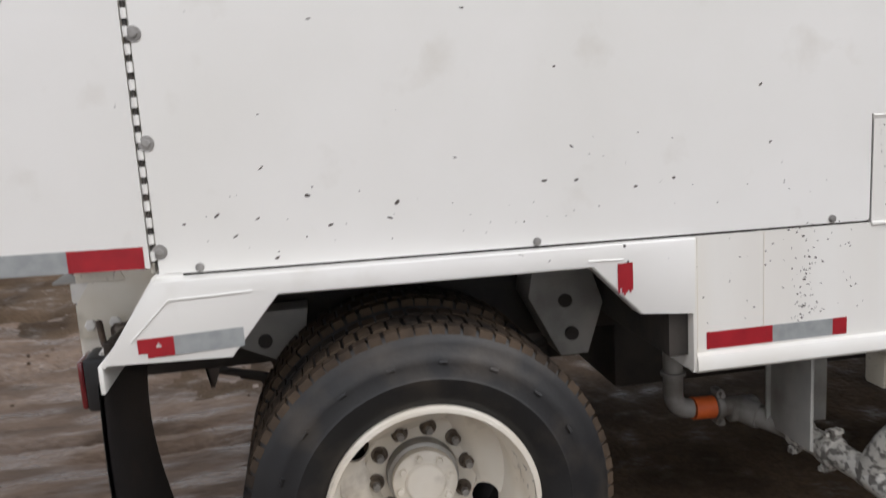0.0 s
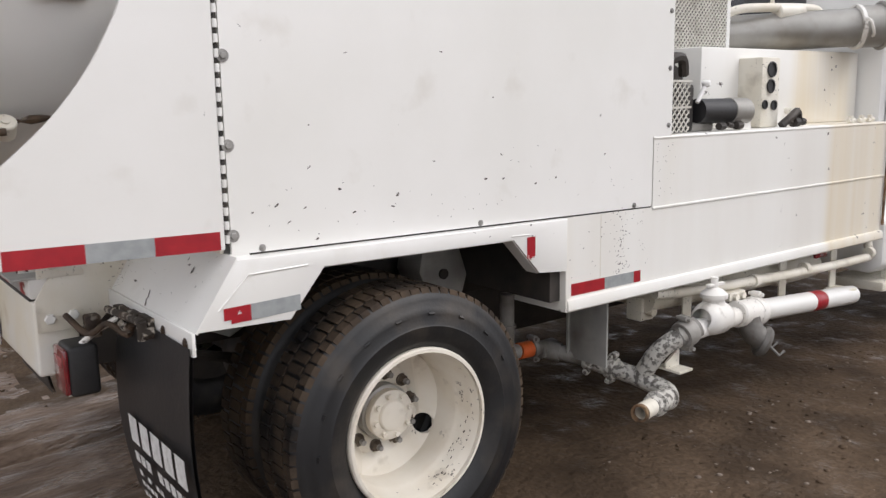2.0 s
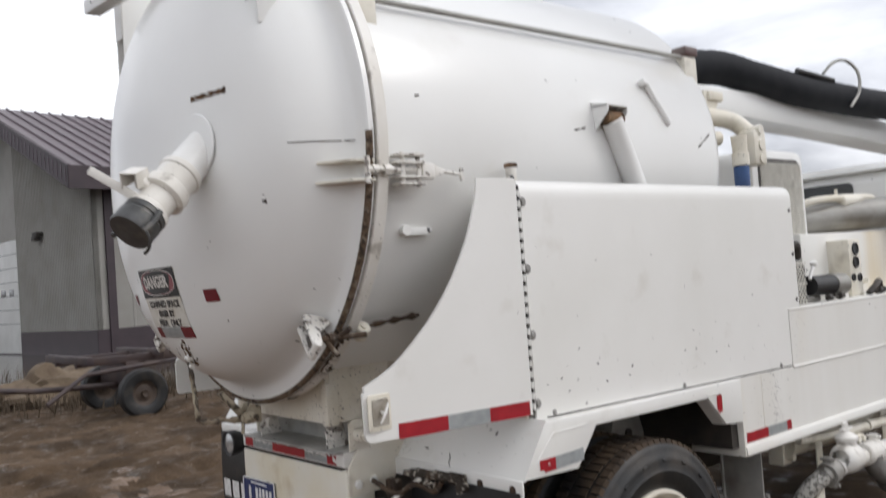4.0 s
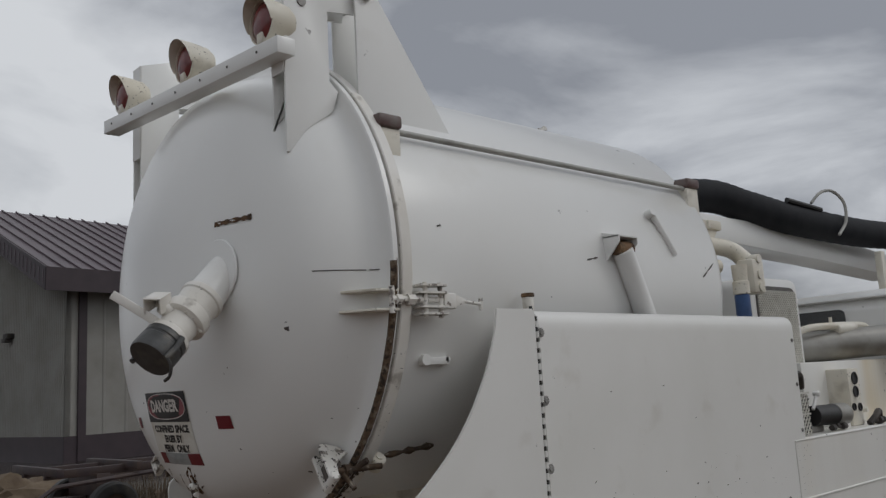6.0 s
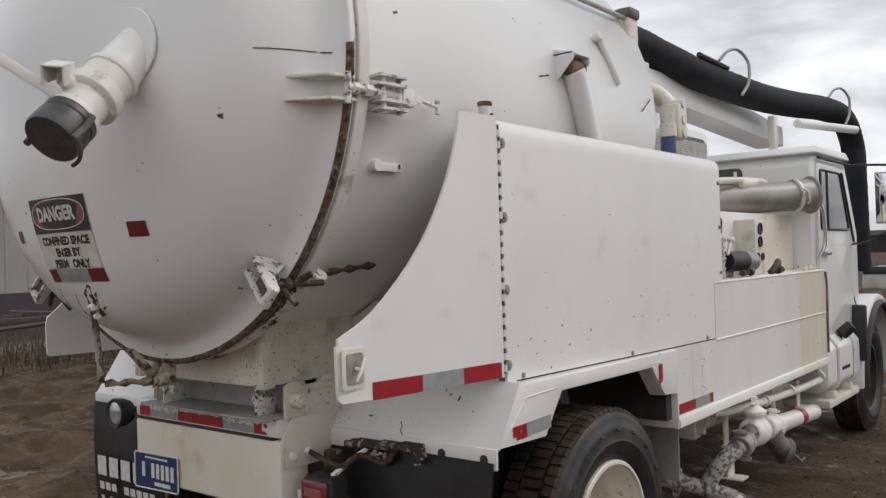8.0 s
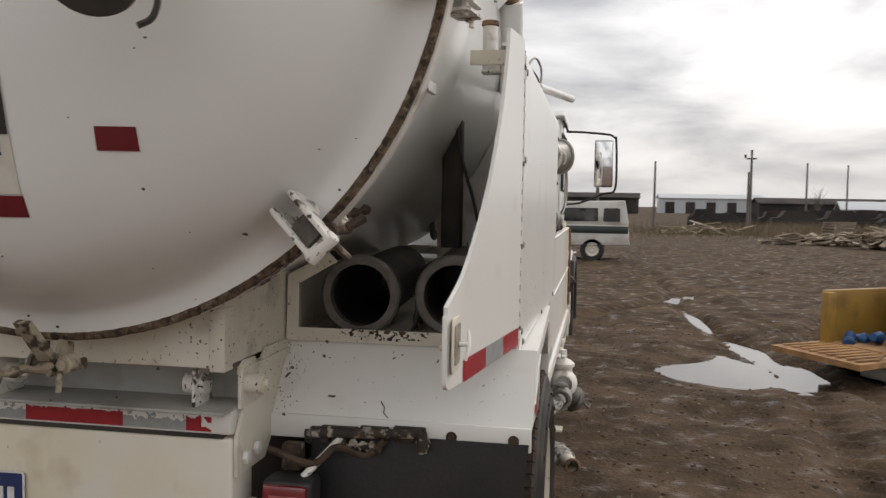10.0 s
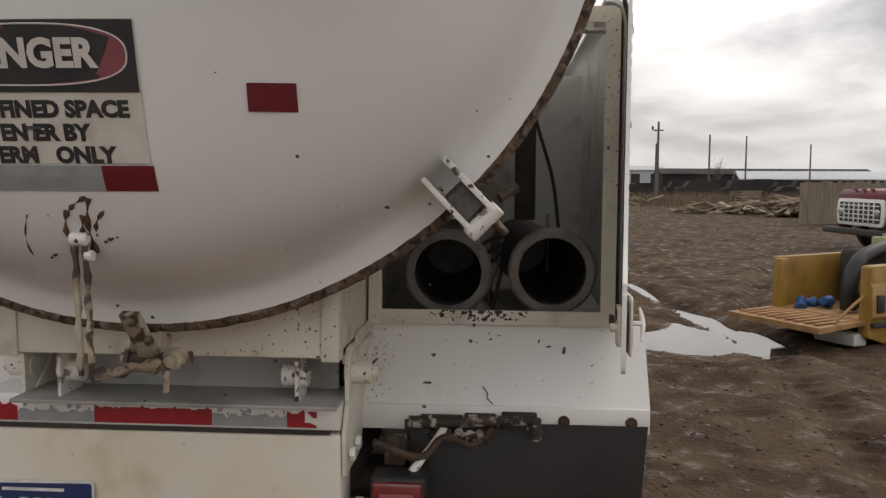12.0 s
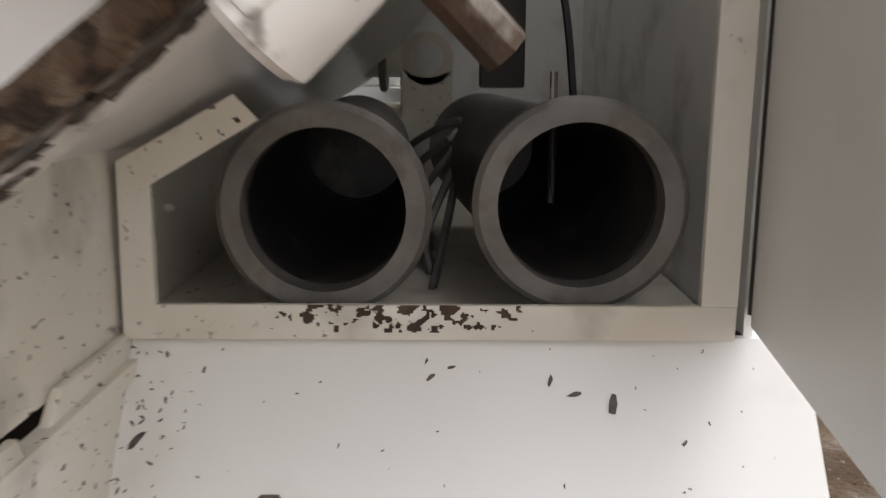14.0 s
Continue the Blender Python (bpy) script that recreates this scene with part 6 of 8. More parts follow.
box(bm, -0.94, -0.89, 0.62, 0.68, 0.89, 0.97, 0.008)
part("lamp_support", bm, rust_dark, truck, "rusty bracket and cable bundle behind the tail lamp")

# ---------------------------------------------------------------- pipework under the deck
PW = {"drop": (0.985, 0.58, 0.460), "tee": (1.250, 0.585, 0.430), "c1": (1.375, 0.39, 0.395), "c2": (1.425, 0.29, 0.365), "y": (1.455, 0.14, 0.345), "el": (1.49, -0.03, 0.300), "end": (1.12, -0.135, 0.325),
      "br": (1.468, 0.035, 0.515), "cb": (1.555, -0.045, 0.590), "v": (1.74, -0.05, 0.632), "t": (2.06, -0.03, 0.600), "far": (3.36, 0.07, 0.475)}
PW = {k: Vector(v) for k, v in PW.items()}


def toward(a, b, d):
    return a + (b - a).normalized() * d


def clamp(bm, p, way, rad, wide=0.035, ears=True):
    """A grooved coupling: two half shells with bolted ears."""
    d = Vector(way).normalized()
    lathe(bm, [(rad * 0.9, -wide), (rad * 1.22, -wide), (rad * 1.30, -wide * 0.7), (rad * 1.30, wide * 0.7), (rad * 1.22, wide), (rad * 0.9, wide)], p, d, 20, closed=True)
    if ears:
        _, u, w = frame_of(d)
        for s in (-1, 1):
            o = Vector(p) + w * rad * 1.5 * s
            rod(bm, o - u * 0.04, o + u * 0.04, 0.010, n=8)
            rod(bm, o - u * 0.022, o + u * 0.022, 0.018, n=8)


bm = mesh()
rod(bm, (0.985, 0.58, 0.76), (0.985, 0.58, 0.52), 0.036, n=20)
elbow(bm, PW["drop"], (0, 0, 1), (1, 0, -0.05), 0.07, 0.036)
for z in (0.60,):
    lathe(bm, [(0.034, -0.008), (0.046, -0.006), (0.046, 0.006), (0.034, 0.008)], (0.985, 0.58, z), (0, 0, 1), 18)
main = part("suction_pipe", bm, pipe_grey, truck, "dusty grey suction pipe")
bm = mesh()
rod(bm, PW["drop"] + Vector((0.075, 0, -0.004)), PW["drop"] + Vector((0.155, 0, -0.008)), 0.042, n=20)
part("sleeve", bm, orange, main, "bright orange sleeve")
bm = mesh()
rod(bm, PW["drop"] + Vector((0.16, 0, -0.008)), PW["tee"] + Vector((0.05, 0, 0)), 0.034, n=20)
clamp(bm, PW["drop"] + Vector((0.175, 0, -0.008)), (1, 0, 0), 0.035, 0.012)
rod(bm, PW["tee"] + Vector((-0.05, 0.0, 0.0)), PW["tee"] + Vector((0.065, 0, 0)), 0.046, n=20, bevel=0.006)
rod(bm, PW["tee"], toward(PW["tee"], PW["c1"], 0.08), 0.048, n=20)
rod(bm, PW["tee"], PW["c1"], 0.040, n=20)
part("tee", bm, pipe_grey, main)
bm = mesh()
rod(bm, toward(PW["c1"], PW["tee"], 0.03), PW["c2"], 0.046, n=22)
clamp(bm, PW["c1"], PW["c2"] - PW["c1"], 0.043, 0.024)
clamp(bm, PW["c2"], PW["y"] - PW["c2"], 0.043, 0.026)
part("coupling", bm, pipe_paint, main, "flaking coupling")
bm = mesh()
rod(bm, PW["c2"], PW["y"], 0.045, n=22)
rod(bm, PW["y"], toward(PW["el"], PW["y"], 0.04), 0.046, n=22)
elbow(bm, PW["el"], PW["y"] - PW["el"], PW["end"] - PW["el"], 0.075, 0.048)
mid = toward(PW["el"], PW["end"], 0.20)
rod(bm, toward(PW["el"], PW["end"], 0.07), mid, 0.051, n=20, bevel=0.006)
rod(bm, mid, toward(PW["el"], PW["end"], 0.26), 0.046, n=8)
for d in (0.075, 0.20):
    lathe(bm, [(0.045, -0.01), (0.058, -0.008), (0.058, 0.008), (0.045, 0.01)], toward(PW["el"], PW["end"], d), PW["end"] - PW["el"], 20)
elbow(bm, PW["br"], PW["y"] - PW["br"], PW["cb"] - PW["br"], 0.07, 0.045)
rod(bm, PW["y"], toward(PW["br"], PW["y"], 0.05), 0.045, n=20)
rod(bm, toward(PW["br"], PW["cb"], 0.06), PW["cb"], 0.045, n=20)
part("branch", bm, pipe_paint, main, "paint-flaked branch pipe")
bm = pipe(mesh(), toward(PW["el"], PW["end"], 0.255), PW["end"], 0.040, 0.031, 24)
part("nozzle", bm, paint_dirty, main, "cream pipe end")
bm = pipe(mesh(), toward(PW["end"], PW["el"], 0.02), toward(PW["el"], PW["end"], (PW["end"] - PW["el"]).length + 0.004), 0.0415, 0.030, 24)
part("nozzle_rim", bm, rust, main, "rusty pipe mouth")
bm = mesh()
clamp(bm, PW["cb"], PW["v"] - PW["cb"], 0.050, 0.036)
rod(bm, toward(PW["cb"], PW["br"], 0.05), toward(PW["cb"], PW["v"], 0.08), 0.053, n=22)
part("band_clamp", bm, pipe_grey, main, "dark band clamp")
bm = mesh()
rod(bm, PW["cb"], PW["t"], 0.048, n=22)
lathe(bm, [(0.05, -0.10), (0.066, -0.09), (0.082, -0.05), (0.085, 0.0), (0.082, 0.05), (0.066, 0.09), (0.05, 0.10)], PW["v"] + Vector((0.02, 0, 0)), PW["t"] - PW["v"], 24)
rod(bm, PW["v"] + Vector((0.02, 0, 0)), PW["v"] + Vector((0.02, 0.0, 0.105)), 0.062, 0.05, n=20)
lathe(bm, [(0, 0), (0.065, 0), (0.065, 0.02), (0.04, 0.04), (0.018, 0.05), (0.018, 0.10), (0, 0.10)], PW["v"] + Vector((0.02, 0, 0.10)), (0, 0, 1), 20)
box(bm, PW["v"].x - 0.03, PW["v"].x + 0.09, PW["v"].y - 0.012, PW["v"].y + 0.012, PW["v"].z + 0.155, PW["v"].z + 0.170, 0.004)
rod(bm, toward(PW["t"], PW["v"], 0.09), PW["t"] + Vector((0.10, 0.003, -0.01)), 0.068, n=22, bevel=0.008)
clamp(bm, toward(PW["t"], PW["far"], 0.10), PW["far"] - PW["t"], 0.060, 0.03)
valve2 = part("gate_valve", bm, paint_worn, truck, "chipped white gate valve")
bm = mesh()
rod(bm, toward(PW["t"], PW["far"], 0.08), PW["far"], 0.056, n=24, bevel=0.012)
part("long_pipe", bm, paint, valve2, "white pipe along the chassis")
bm = mesh()
lathe(bm, [(0.0565, -0.07), (0.0575, -0.068), (0.0575, 0.068), (0.0565, 0.07)], PW["far"] + (PW["t"] - PW["far"]).normalized() * 0.52, PW["far"] - PW["t"], 24)
part("tape", bm, red_tape, valve2)
bm = mesh()
o = PW["t"]
elbow(bm, o + Vector((0.0, -0.03, -0.10)), (0, 0.15, 1), (0.5, -0.5, -0.35), 0.08, 0.060)
lathe(bm, [(0, -0.02), (0.075, -0.02), (0.085, 0.0), (0.075, 0.02), (0, 0.02)], o + Vector((0.055, -0.075, -0.145)), (0.6, -0.6, -0.4), 20)
for s in (-1, 1):
    q = o + Vector((0.07, -0.08, -0.145)) + Vector((0.5, 0.5, 0)) * 0.1 * s
    sweep(bm, [q, q + Vector((0.03, -0.04, -0.05)), q + Vector((0.06, -0.05, -0.03))], 0.008, 6)
part("capped_outlet", bm, flange_grey, valve2, "grey capped outlet with cam arms")
bm = mesh()
box(bm, 2.00, 2.14, 0.02, 0.10, 0.655, 0.70, 0.006)
for k in (2.04, 2.10):
    rod(bm, (k, 0.02, 0.678), (k, 0.0, 0.678), 0.018, n=6)
part("pipe_saddle", bm, paint_dirty, valve2)
bm = mesh()
sweep(bm, curve([(1.50, 0.10, 0.765), (1.70, 0.08, 0.745), (2.2, 0.06, 0.725), (3.0, 0.05, 0.70), (3.52, 0.06, 0.69)], 8), 0.026, 12)
sweep(bm, [(3.52, 0.06, 0.69), (3.535, 0.07, 0.74), (3.53, 0.09, 0.84)], 0.026, 12)
for x in (2.25, 2.75, 3.50):
    rod(bm, (x, 0.057, 0.735 - 0.01 * x / 2), (x + 0.035, 0.057, 0.734 - 0.01 * x / 2), 0.036, n=10)
part("air_line", bm, paint_dirty, truck, "grey-white air line under the deck")
bm = mesh()
rod(bm, (1.60, 0.25, 0.70), (3.2, 0.26, 0.66), 0.075, n=20)
part("return_pipe", bm, paint_dirty, truck, "grimy white return pipe")
bm = mesh()
box(bm, 1.30, 1.312, 0.22, 0.46, 0.405, 0.83, 0.002)
box(bm, 1.285, 1.52, 0.46, 0.472, 0.40, 0.83, 0.002)
part("hanger_plate", bm, paint_grey, truck, "flat grey-white hanger plate")
for x in (1.78, 2.66, 3.22):
    bm = mesh()
    box(bm, x, x + 0.07, 0.14, 0.15, 0.52, 0.84, 0.002)
    box(bm, x - 0.04, x + 0.10, 0.02, 0.15, 0.515, 0.53, 0.003)
    part("pipe_bracket", bm, paint_dirty, truck)
bm = mesh()
box(bm, 1.50, 1.60, -0.06, 0.08, 0.40, 0.412, 0.002)
slab(bm, [(1.50, 0.41), (1.60, 0.41), (1.60, 0.50), (1.50, 0.44)], "y", 0.02, 0.03)
part("support_foot", bm, paint_dirty, main)
bm = mesh()
box(bm, 1.58, 1.68, 0.24, 0.34, 0.58, 0.70, 0.01)
rod(bm, (1.63, 0.29, 0.70), (1.63, 0.29, 0.76), 0.02, n=10)
rod(bm, (1.63, 0.24, 0.63), (1.63, 0.20, 0.63), 0.022, n=10)
box(bm, 1.60, 1.66, 0.24, 0.30, 0.76, 0.79, 0.006)
part("solenoid", bm, paint_dirty, truck, "small grey-white valve block")
bm = mesh()
box(bm, 2.9, 3.3, 0.30, 0.60, 0.55, 0.82, 0.02)
box(bm, 1.75, 2.6, 0.40, 0.7, 0.60, 0.80, 0.02)
part("side_box", bm, paint_dirty, truck, "grimy white box under the deck")
bm = mesh()
box(bm, 2.84, 2.96, 0.03, 0.05, 0.77, 0.82, 0.004)
part("side_marker", bm, red_lens, truck, "small red side marker")

# ---------------------------------------------------------------- on the deck, ahead of the side panel
# expanded mesh guards
def lattice(bm, x0, x1, z0, z1, y, pitch, rad, lean=0.55):
    """Crossing wires of expanded mesh, cut to a rectangle."""
    w, h = x1 - x0, z1 - z0
    n = int((w + h * lean) / pitch) + 2
    for s in (-1, 1):
        for k in range(-1, n + 1):
            c = k * pitch
            pts = []
            for f in (0.0, 1.0):
                z = h * f
                x = c - lean * z if s < 0 else c - h * lean + lean * z
                pts.append((x, z))
            (xa, za), (xb, zb) = pts
            if xa == xb:
                continue
            t0, t1 = 0.0, 1.0
            for lim, sg in ((0.0, 1), (w, -1)):
                da, db = sg * (xa - lim), sg * (xb - lim)
                if da < 0 and db < 0:
                    t0, t1 = 1.0, 0.0
                elif da < 0:
                    t0 = max(t0, da / (da - db))
                elif db < 0:
                    t1 = min(t1, da / (da - db))
            if t1 - t0 > 0.02:
                A = (x0 + xa + (xb - xa) * t0, y, z0 + za + (zb - za) * t0)
                B = (x0 + xa + (xb - xa) * t1, y, z0 + za + (zb - za) * t1)
                sweep(bm, [A, B], rad, 4)


bm = mesh()
lattice(bm, 1.50, 1.66, 1.525, 1.635, 0.055, 0.034, 0.0042, 0.9)
lattice(bm, 1.50, 1.66, 1.645, 1.755, 0.055, 0.034, 0.0042, 0.9)
box(bm, 1.49, 1.67, 0.05, 0.06, 1.755, 1.765)
box(bm, 1.49, 1.67, 0.05, 0.06, 1.635, 1.645)
guard = part("belt_guard", bm, mesh_white, truck, "white expanded-mesh guard")
guard["kind"] = "stuff"
bm = mesh()
box(bm, 1.47, 1.75, 0.09, 0.35, 1.521, 1.75, 0.02)
sweep(bm, curve([(1.52, 0.10, 1.80), (1.56, 0.08, 1.86), (1.63, 0.08, 1.86), (1.67, 0.10, 1.79)], 5), 0.025, 8)
lathe(bm, [(0.05, 0), (0.13, 0), (0.13, 0.06), (0.05, 0.06)], (1.60, 0.20, 1.72), (0, -1, 0), 28)
part("belt_drive", bm, dark_steel, guard, "dark belt drive")
# blower cover with its rounded mesh grille
bm = mesh()
slab(bm, rounded([(2.00, 1.80), (2.66, 1.80), (2.66, 2.52), (2.00, 2.52)], [0, 0, 0.10, 0.10], 6), "y", 0.52, 1.7, 0.02)
cover = part("engine_cover", bm, paint_tank, truck, "white rounded engine cover")
# backing sheet whose dim tone carries the shade seen through the mesh
bm = mesh()
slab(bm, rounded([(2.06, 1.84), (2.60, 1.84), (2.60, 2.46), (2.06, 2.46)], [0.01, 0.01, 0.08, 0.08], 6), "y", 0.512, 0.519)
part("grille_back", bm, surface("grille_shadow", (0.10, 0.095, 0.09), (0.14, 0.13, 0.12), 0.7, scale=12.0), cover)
bm = mesh()
lattice(bm, 2.07, 2.59, 1.85, 2.43, 0.507, 0.030, 0.0052, 1.0)
part("grille", bm, mesh_white, cover, "fine diamond grille")
bm = mesh()
rod(bm, (1.53, 0.32, 2.14), (1.53, 0.32, 2.36), 0.045, n=22, bevel=0.006)
part("filter", bm, blue_paint, truck, "blue spin-on filter")
bm = mesh()
rod(bm, (1.53, 0.32, 2.36), (1.53, 0.32, 2.44), 0.05, n=20, bevel=0.004)
rod(bm, (1.53, 0.32, 2.44), (1.53, 0.32, 2.54), 0.042, 0.048, n=20)
part("filter_head", bm, paint_dirty, truck, "yellowed white filter head")
bm = mesh()
sweep(bm, curve([(1.15, 0.62, 2.70), (1.50, 0.55, 2.70), (1.76, 0.50, 2.68), (1.84, 0.42, 2.58)], 6), 0.055, 16)
rod(bm, (1.20, 0.60, 2.56), (1.60, 0.50, 2.56), 0.045, n=16)
box(bm, 1.74, 1.88, 0.34, 0.46, 2.38, 2.60, 0.02)
for z in (2.42, 2.50, 2.60):
    rod(bm, (1.81, 0.33, z), (1.81, 0.47, z), 0.03, n=12)
part("vacuum_pipe", bm, paint_dirty, truck, "yellowed white pipe from the tank")
# control cabinet, gauges, ducts
bm = mesh()
box(bm, 2.325, 2.49, 0.10, 0.30, 1.521, 1.882, 0.010)
cab_box = part("gauge_box", bm, paint_dirty, truck, "white gauge box")
for x, z, rr in ((2.405, 1.820, 0.036), (2.400, 1.735, 0.032), (2.352, 1.640, 0.021), (2.437, 1.636, 0.023)):
    bm = mesh()
    lathe(bm, [(rr, 0), (rr * 1.15, 0.004), (rr * 1.1, 0.010), (rr * 0.9, 0.010), (rr * 0.85, 0.003), (0, 0.003)], (x, 0.10, z), (0, -1, 0), 22)
    part("gauge", bm, black, cab_box, "round black gauge")
bm = mesh()
rod(bm, (1.78, 0.10, 1.62), (2.02, 0.08, 1.615), 0.058, 0.062, n=24)
part("rubber_boot", bm, black, truck, "black rubber boot")
bm = pipe(mesh(), (2.0, 0.081, 1.615), (2.13, 0.072, 1.612), 0.066, 0.056, 28)
part("duct_end", bm, tube_grey, truck, "open grey duct end")
bm = mesh()
rod(bm, (1.70, 0.30, 1.80), (1.70, 0.30, 1.92), 0.085, n=24, bevel=0.01)
part("oil_pot", bm, tube_grey, truck, "grey oil pot")
part("pot_tray", box(mesh(), 1.72, 1.92, 0.10, 0.24, 1.521, 1.565, 0.01), tube_grey, truck, "grey tray on the deck")
bm = mesh()
rod(bm, (1.80, 0.07, 1.74), (1.74, 0.07, 1.66), 0.010, n=10)
rod(bm, (1.81, 0.07, 1.735), (1.80, 0.07, 1.762), 0.022, n=14, bevel=0.006)
part("control_lever", bm, paint, truck, "white control lever")
bm = slab(mesh(), rounded([(2.06, 1.521), (2.16, 1.521), (2.14, 1.60), (2.09, 1.60)], 0.01), "y", 0.045, 0.057, 0.002)
part("lever_bracket", bm, paint, truck, "white lever bracket")
bm = mesh()
for k, (x, r_) in enumerate(((1.86, 0.018), (1.93, 0.012), (2.00, 0.020), (2.46, 0.016), (2.52, 0.026), (2.58, 0.020))):
    part("deck_fitting", rod(mesh(), (x, 0.03, 1.545 + 0.008 * (k % 2)), (x + 0.05, 0.035, 1.545), r_, n=8), dark_steel, truck, "greasy pipe fitting on the deck")
sweep(bm, curve([(2.44, 0.05, 1.53), (2.50, 0.03, 1.575), (2.57, 0.04, 1.60), (2.62, 0.06, 1.55)], 5), 0.022, 8)
part("deck_hose", bm, dark_steel, truck, "greasy short hose on the deck")
bm = mesh()
for x in (3.10, 3.22, 3.32):
    b2 = rod(mesh(), (x, 0.03, 1.535), (x + 0.07, 0.03, 1.54), 0.012, n=8)
    rod(b2, (x + 0.03, 0.03, 1.52), (x + 0.03, 0.03, 1.565), 0.014, n=8)
    part("deck_cock", b2, paint_dirty, truck, "small drain cock")
rod(bm, (2.80, 0.245, 1.60), (2.80, 0.20, 1.60), 0.018, n=10)
part("locker_plug", bm, paint_dirty, truck)
bm = mesh()
box(bm, 2.0, 3.59, 0.24, 0.80, 1.521, 1.935, 0.010)
locker = part("deck_locker", bm, deck_paint, truck, "white locker on the deck, run-stained")
DA, DB = Vector((2.58, 0.755, 2.03)), Vector((3.40, 0.155, 2.075))
along = (DB - DA).normalized()
bm = pipe(mesh(), DA, DB, 0.110, 0.10, 40)
duct = part("exhaust_duct", bm, tube_grey, truck, "large grey exhaust duct")
bm = pipe(mesh(), DB - along * 0.02, DB + along * 0.13, 0.122, 0.106, 40)
join(bm, pipe(mesh(), DB + along * 0.115, DB + along * 0.135, 0.142, 0.106, 40))
part("duct_collar", bm, tube_grey, duct, "open flanged duct end")
bm = mesh()
lathe(bm, [(0.112, -0.012), (0.130, -0.010), (0.130, 0.010), (0.112, 0.012)], DB - along * 0.02, along, 36)
part("duct_clamp", bm, paint_chipped, duct)
bm = mesh()
sweep(bm, curve([DB + Vector((-0.08, -0.06, 0.05)), DB + Vector((-0.10, -0.12, 0.02)), DB + Vector((-0.06, -0.12, -0.05)), DB + Vector((-0.03, -0.09, -0.06))], 5), 0.008, 6)
part("clamp_hook", bm, paint_chipped, duct)
bm = mesh()
rod(bm, (2.95, 0.42, 2.16), (3.12, 0.36, 2.165), 0.048, n=16, bevel=0.008)
sweep(bm, curve([(2.62, 0.60, 2.12), (2.70, 0.52, 2.17), (2.85, 0.45, 2.185), (3.2, 0.34, 2.185), (3.26, 0.32, 2.14)], 5), 0.026, 10)
rod(bm, (2.92, 0.43, 2.18), (2.92, 0.43, 2.25), 0.012, n=8)
part("duct_pipe", bm, paint_dirty, duct, "dusty white pipe over the duct")

# ---------------------------------------------------------------- boom with its hose, over the cab
bm = mesh()
slab(bm, [(1.45, 3.05), (1.45, 2.86), (2.6, 2.85), (4.05, 2.80), (5.7, 2.72), (5.7, 2.91), (4.05, 3.045), (2.6, 3.04)], "y", 0.92, 1.20, 0.008)
box(bm, 1.36, 1.60, 0.90, 1.30, 2.75, 3.06, 0.02)
boom = part("boom", bm, paint_tank, truck, "white boom beam over the cab")
bm = mesh()
box(bm, 1.55, 1.70, 0.50, 0.75, 2.80, 2.86, 0.01)
slab(bm, [(1.52, 2.62), (1.72, 2.86), (1.52, 2.86)], "y", 0.52, 0.54)
part("boom_rest", bm, paint_dirty, boom)
hose_pts = curve([(1.30, 1.12, 3.03), (2.3, 1.0, 3.20), (2.85, 0.93, 3.155), (3.45, 0.86, 3.09), (4.45, 0.76, 3.045), (5.3, 0.70, 3.07), (6.2, 0.64, 3.12), (6.75, 0.60, 3.07), (7.05, 0.58, 2.80), (7.02, 0.56, 2.4), (7.02, 0.55, 1.4)], 12)
bm = mesh()
sweep(bm, hose_pts, lambda i: 0.122 + (0.004 if i % 2 else 0.0), 28)
hose = part("suction_hose", bm, hose_black, boom, "thick black ribbed suction hose")
for c in ((3.85, 0.84, 3.12), (6.30, 0.63, 3.10)):
    bm = mesh()
    sweep(bm, curve([Vector(c) + Vector(o) for o in ((-0.20, -0.05, 0.12), (-0.10, -0.09, 0.21), (0.03, -0.13, 0.23), (0.14, -0.17, 0.14), (0.14, -0.17, -0.02), (0.0, -0.16, -0.15))], 8), 0.013, 8)
    part("air_tube", bm, paint_grey, hose, "looped pale air tube")
bm = mesh()
sweep(bm, [(3.25, 0.80, 3.225), (3.50, 0.77, 3.20), (3.72, 0.75, 3.180)], 0.022, 8)
part("hose_sleeve", bm, black, hose, "black rubber sleeve on the hose")
bm = mesh()
rod(bm, (4.0, 0.30, 2.70), (4.85, 0.05, 2.70), 0.035, n=14, bevel=0.004)
part("boom_cradle", bm, paint_tank, boom, "white boom cradle rod over the cab")
bm = mesh()
box(bm, 4.60, 4.68, 0.66, 0.72, 2.52, 2.88, 0.006)
part("boom_stop", bm, paint_dirty, boom)

# ---------------------------------------------------------------- cab
CABY = 0.10
bm = mesh()
slab(bm, rounded([(3.62, 1.0), (3.62, 2.33), (3.70, 2.44), (4.55, 2.44), (4.66, 2.40), (5.02, 1.80), (5.02, 1.0)], [0.02, 0.06, 0.05, 0.05, 0.05, 0.05, 0.02], 4), "y", CABY, 2 * CY - CABY, 0.05)
cab = part("cab", bm, paint_tank, truck, "white conventional cab")
bm = mesh()
slab(bm, rounded([(3.58, 2.405), (3.66, 2.47), (4.55, 2.475), (4.70, 2.41)], 0.03), "y", CABY - 0.035, 2 * CY - CABY + 0.035, 0.012)
part("roof", bm, paint_tank, cab, "white cab roof with drip rail")
bm = mesh()
slab(bm, rounded([(3.74, 0.97), (4.62, 0.97), (4.78, 1.30), (4.74, 1.80), (4.42, 2.345), (3.74, 2.345)], 0.04), "y", CABY - 0.012, CABY + 0.01, 0.006)
cab_door = part("cab_door", bm, paint_tank, cab, "white cab door")
bm = mesh()
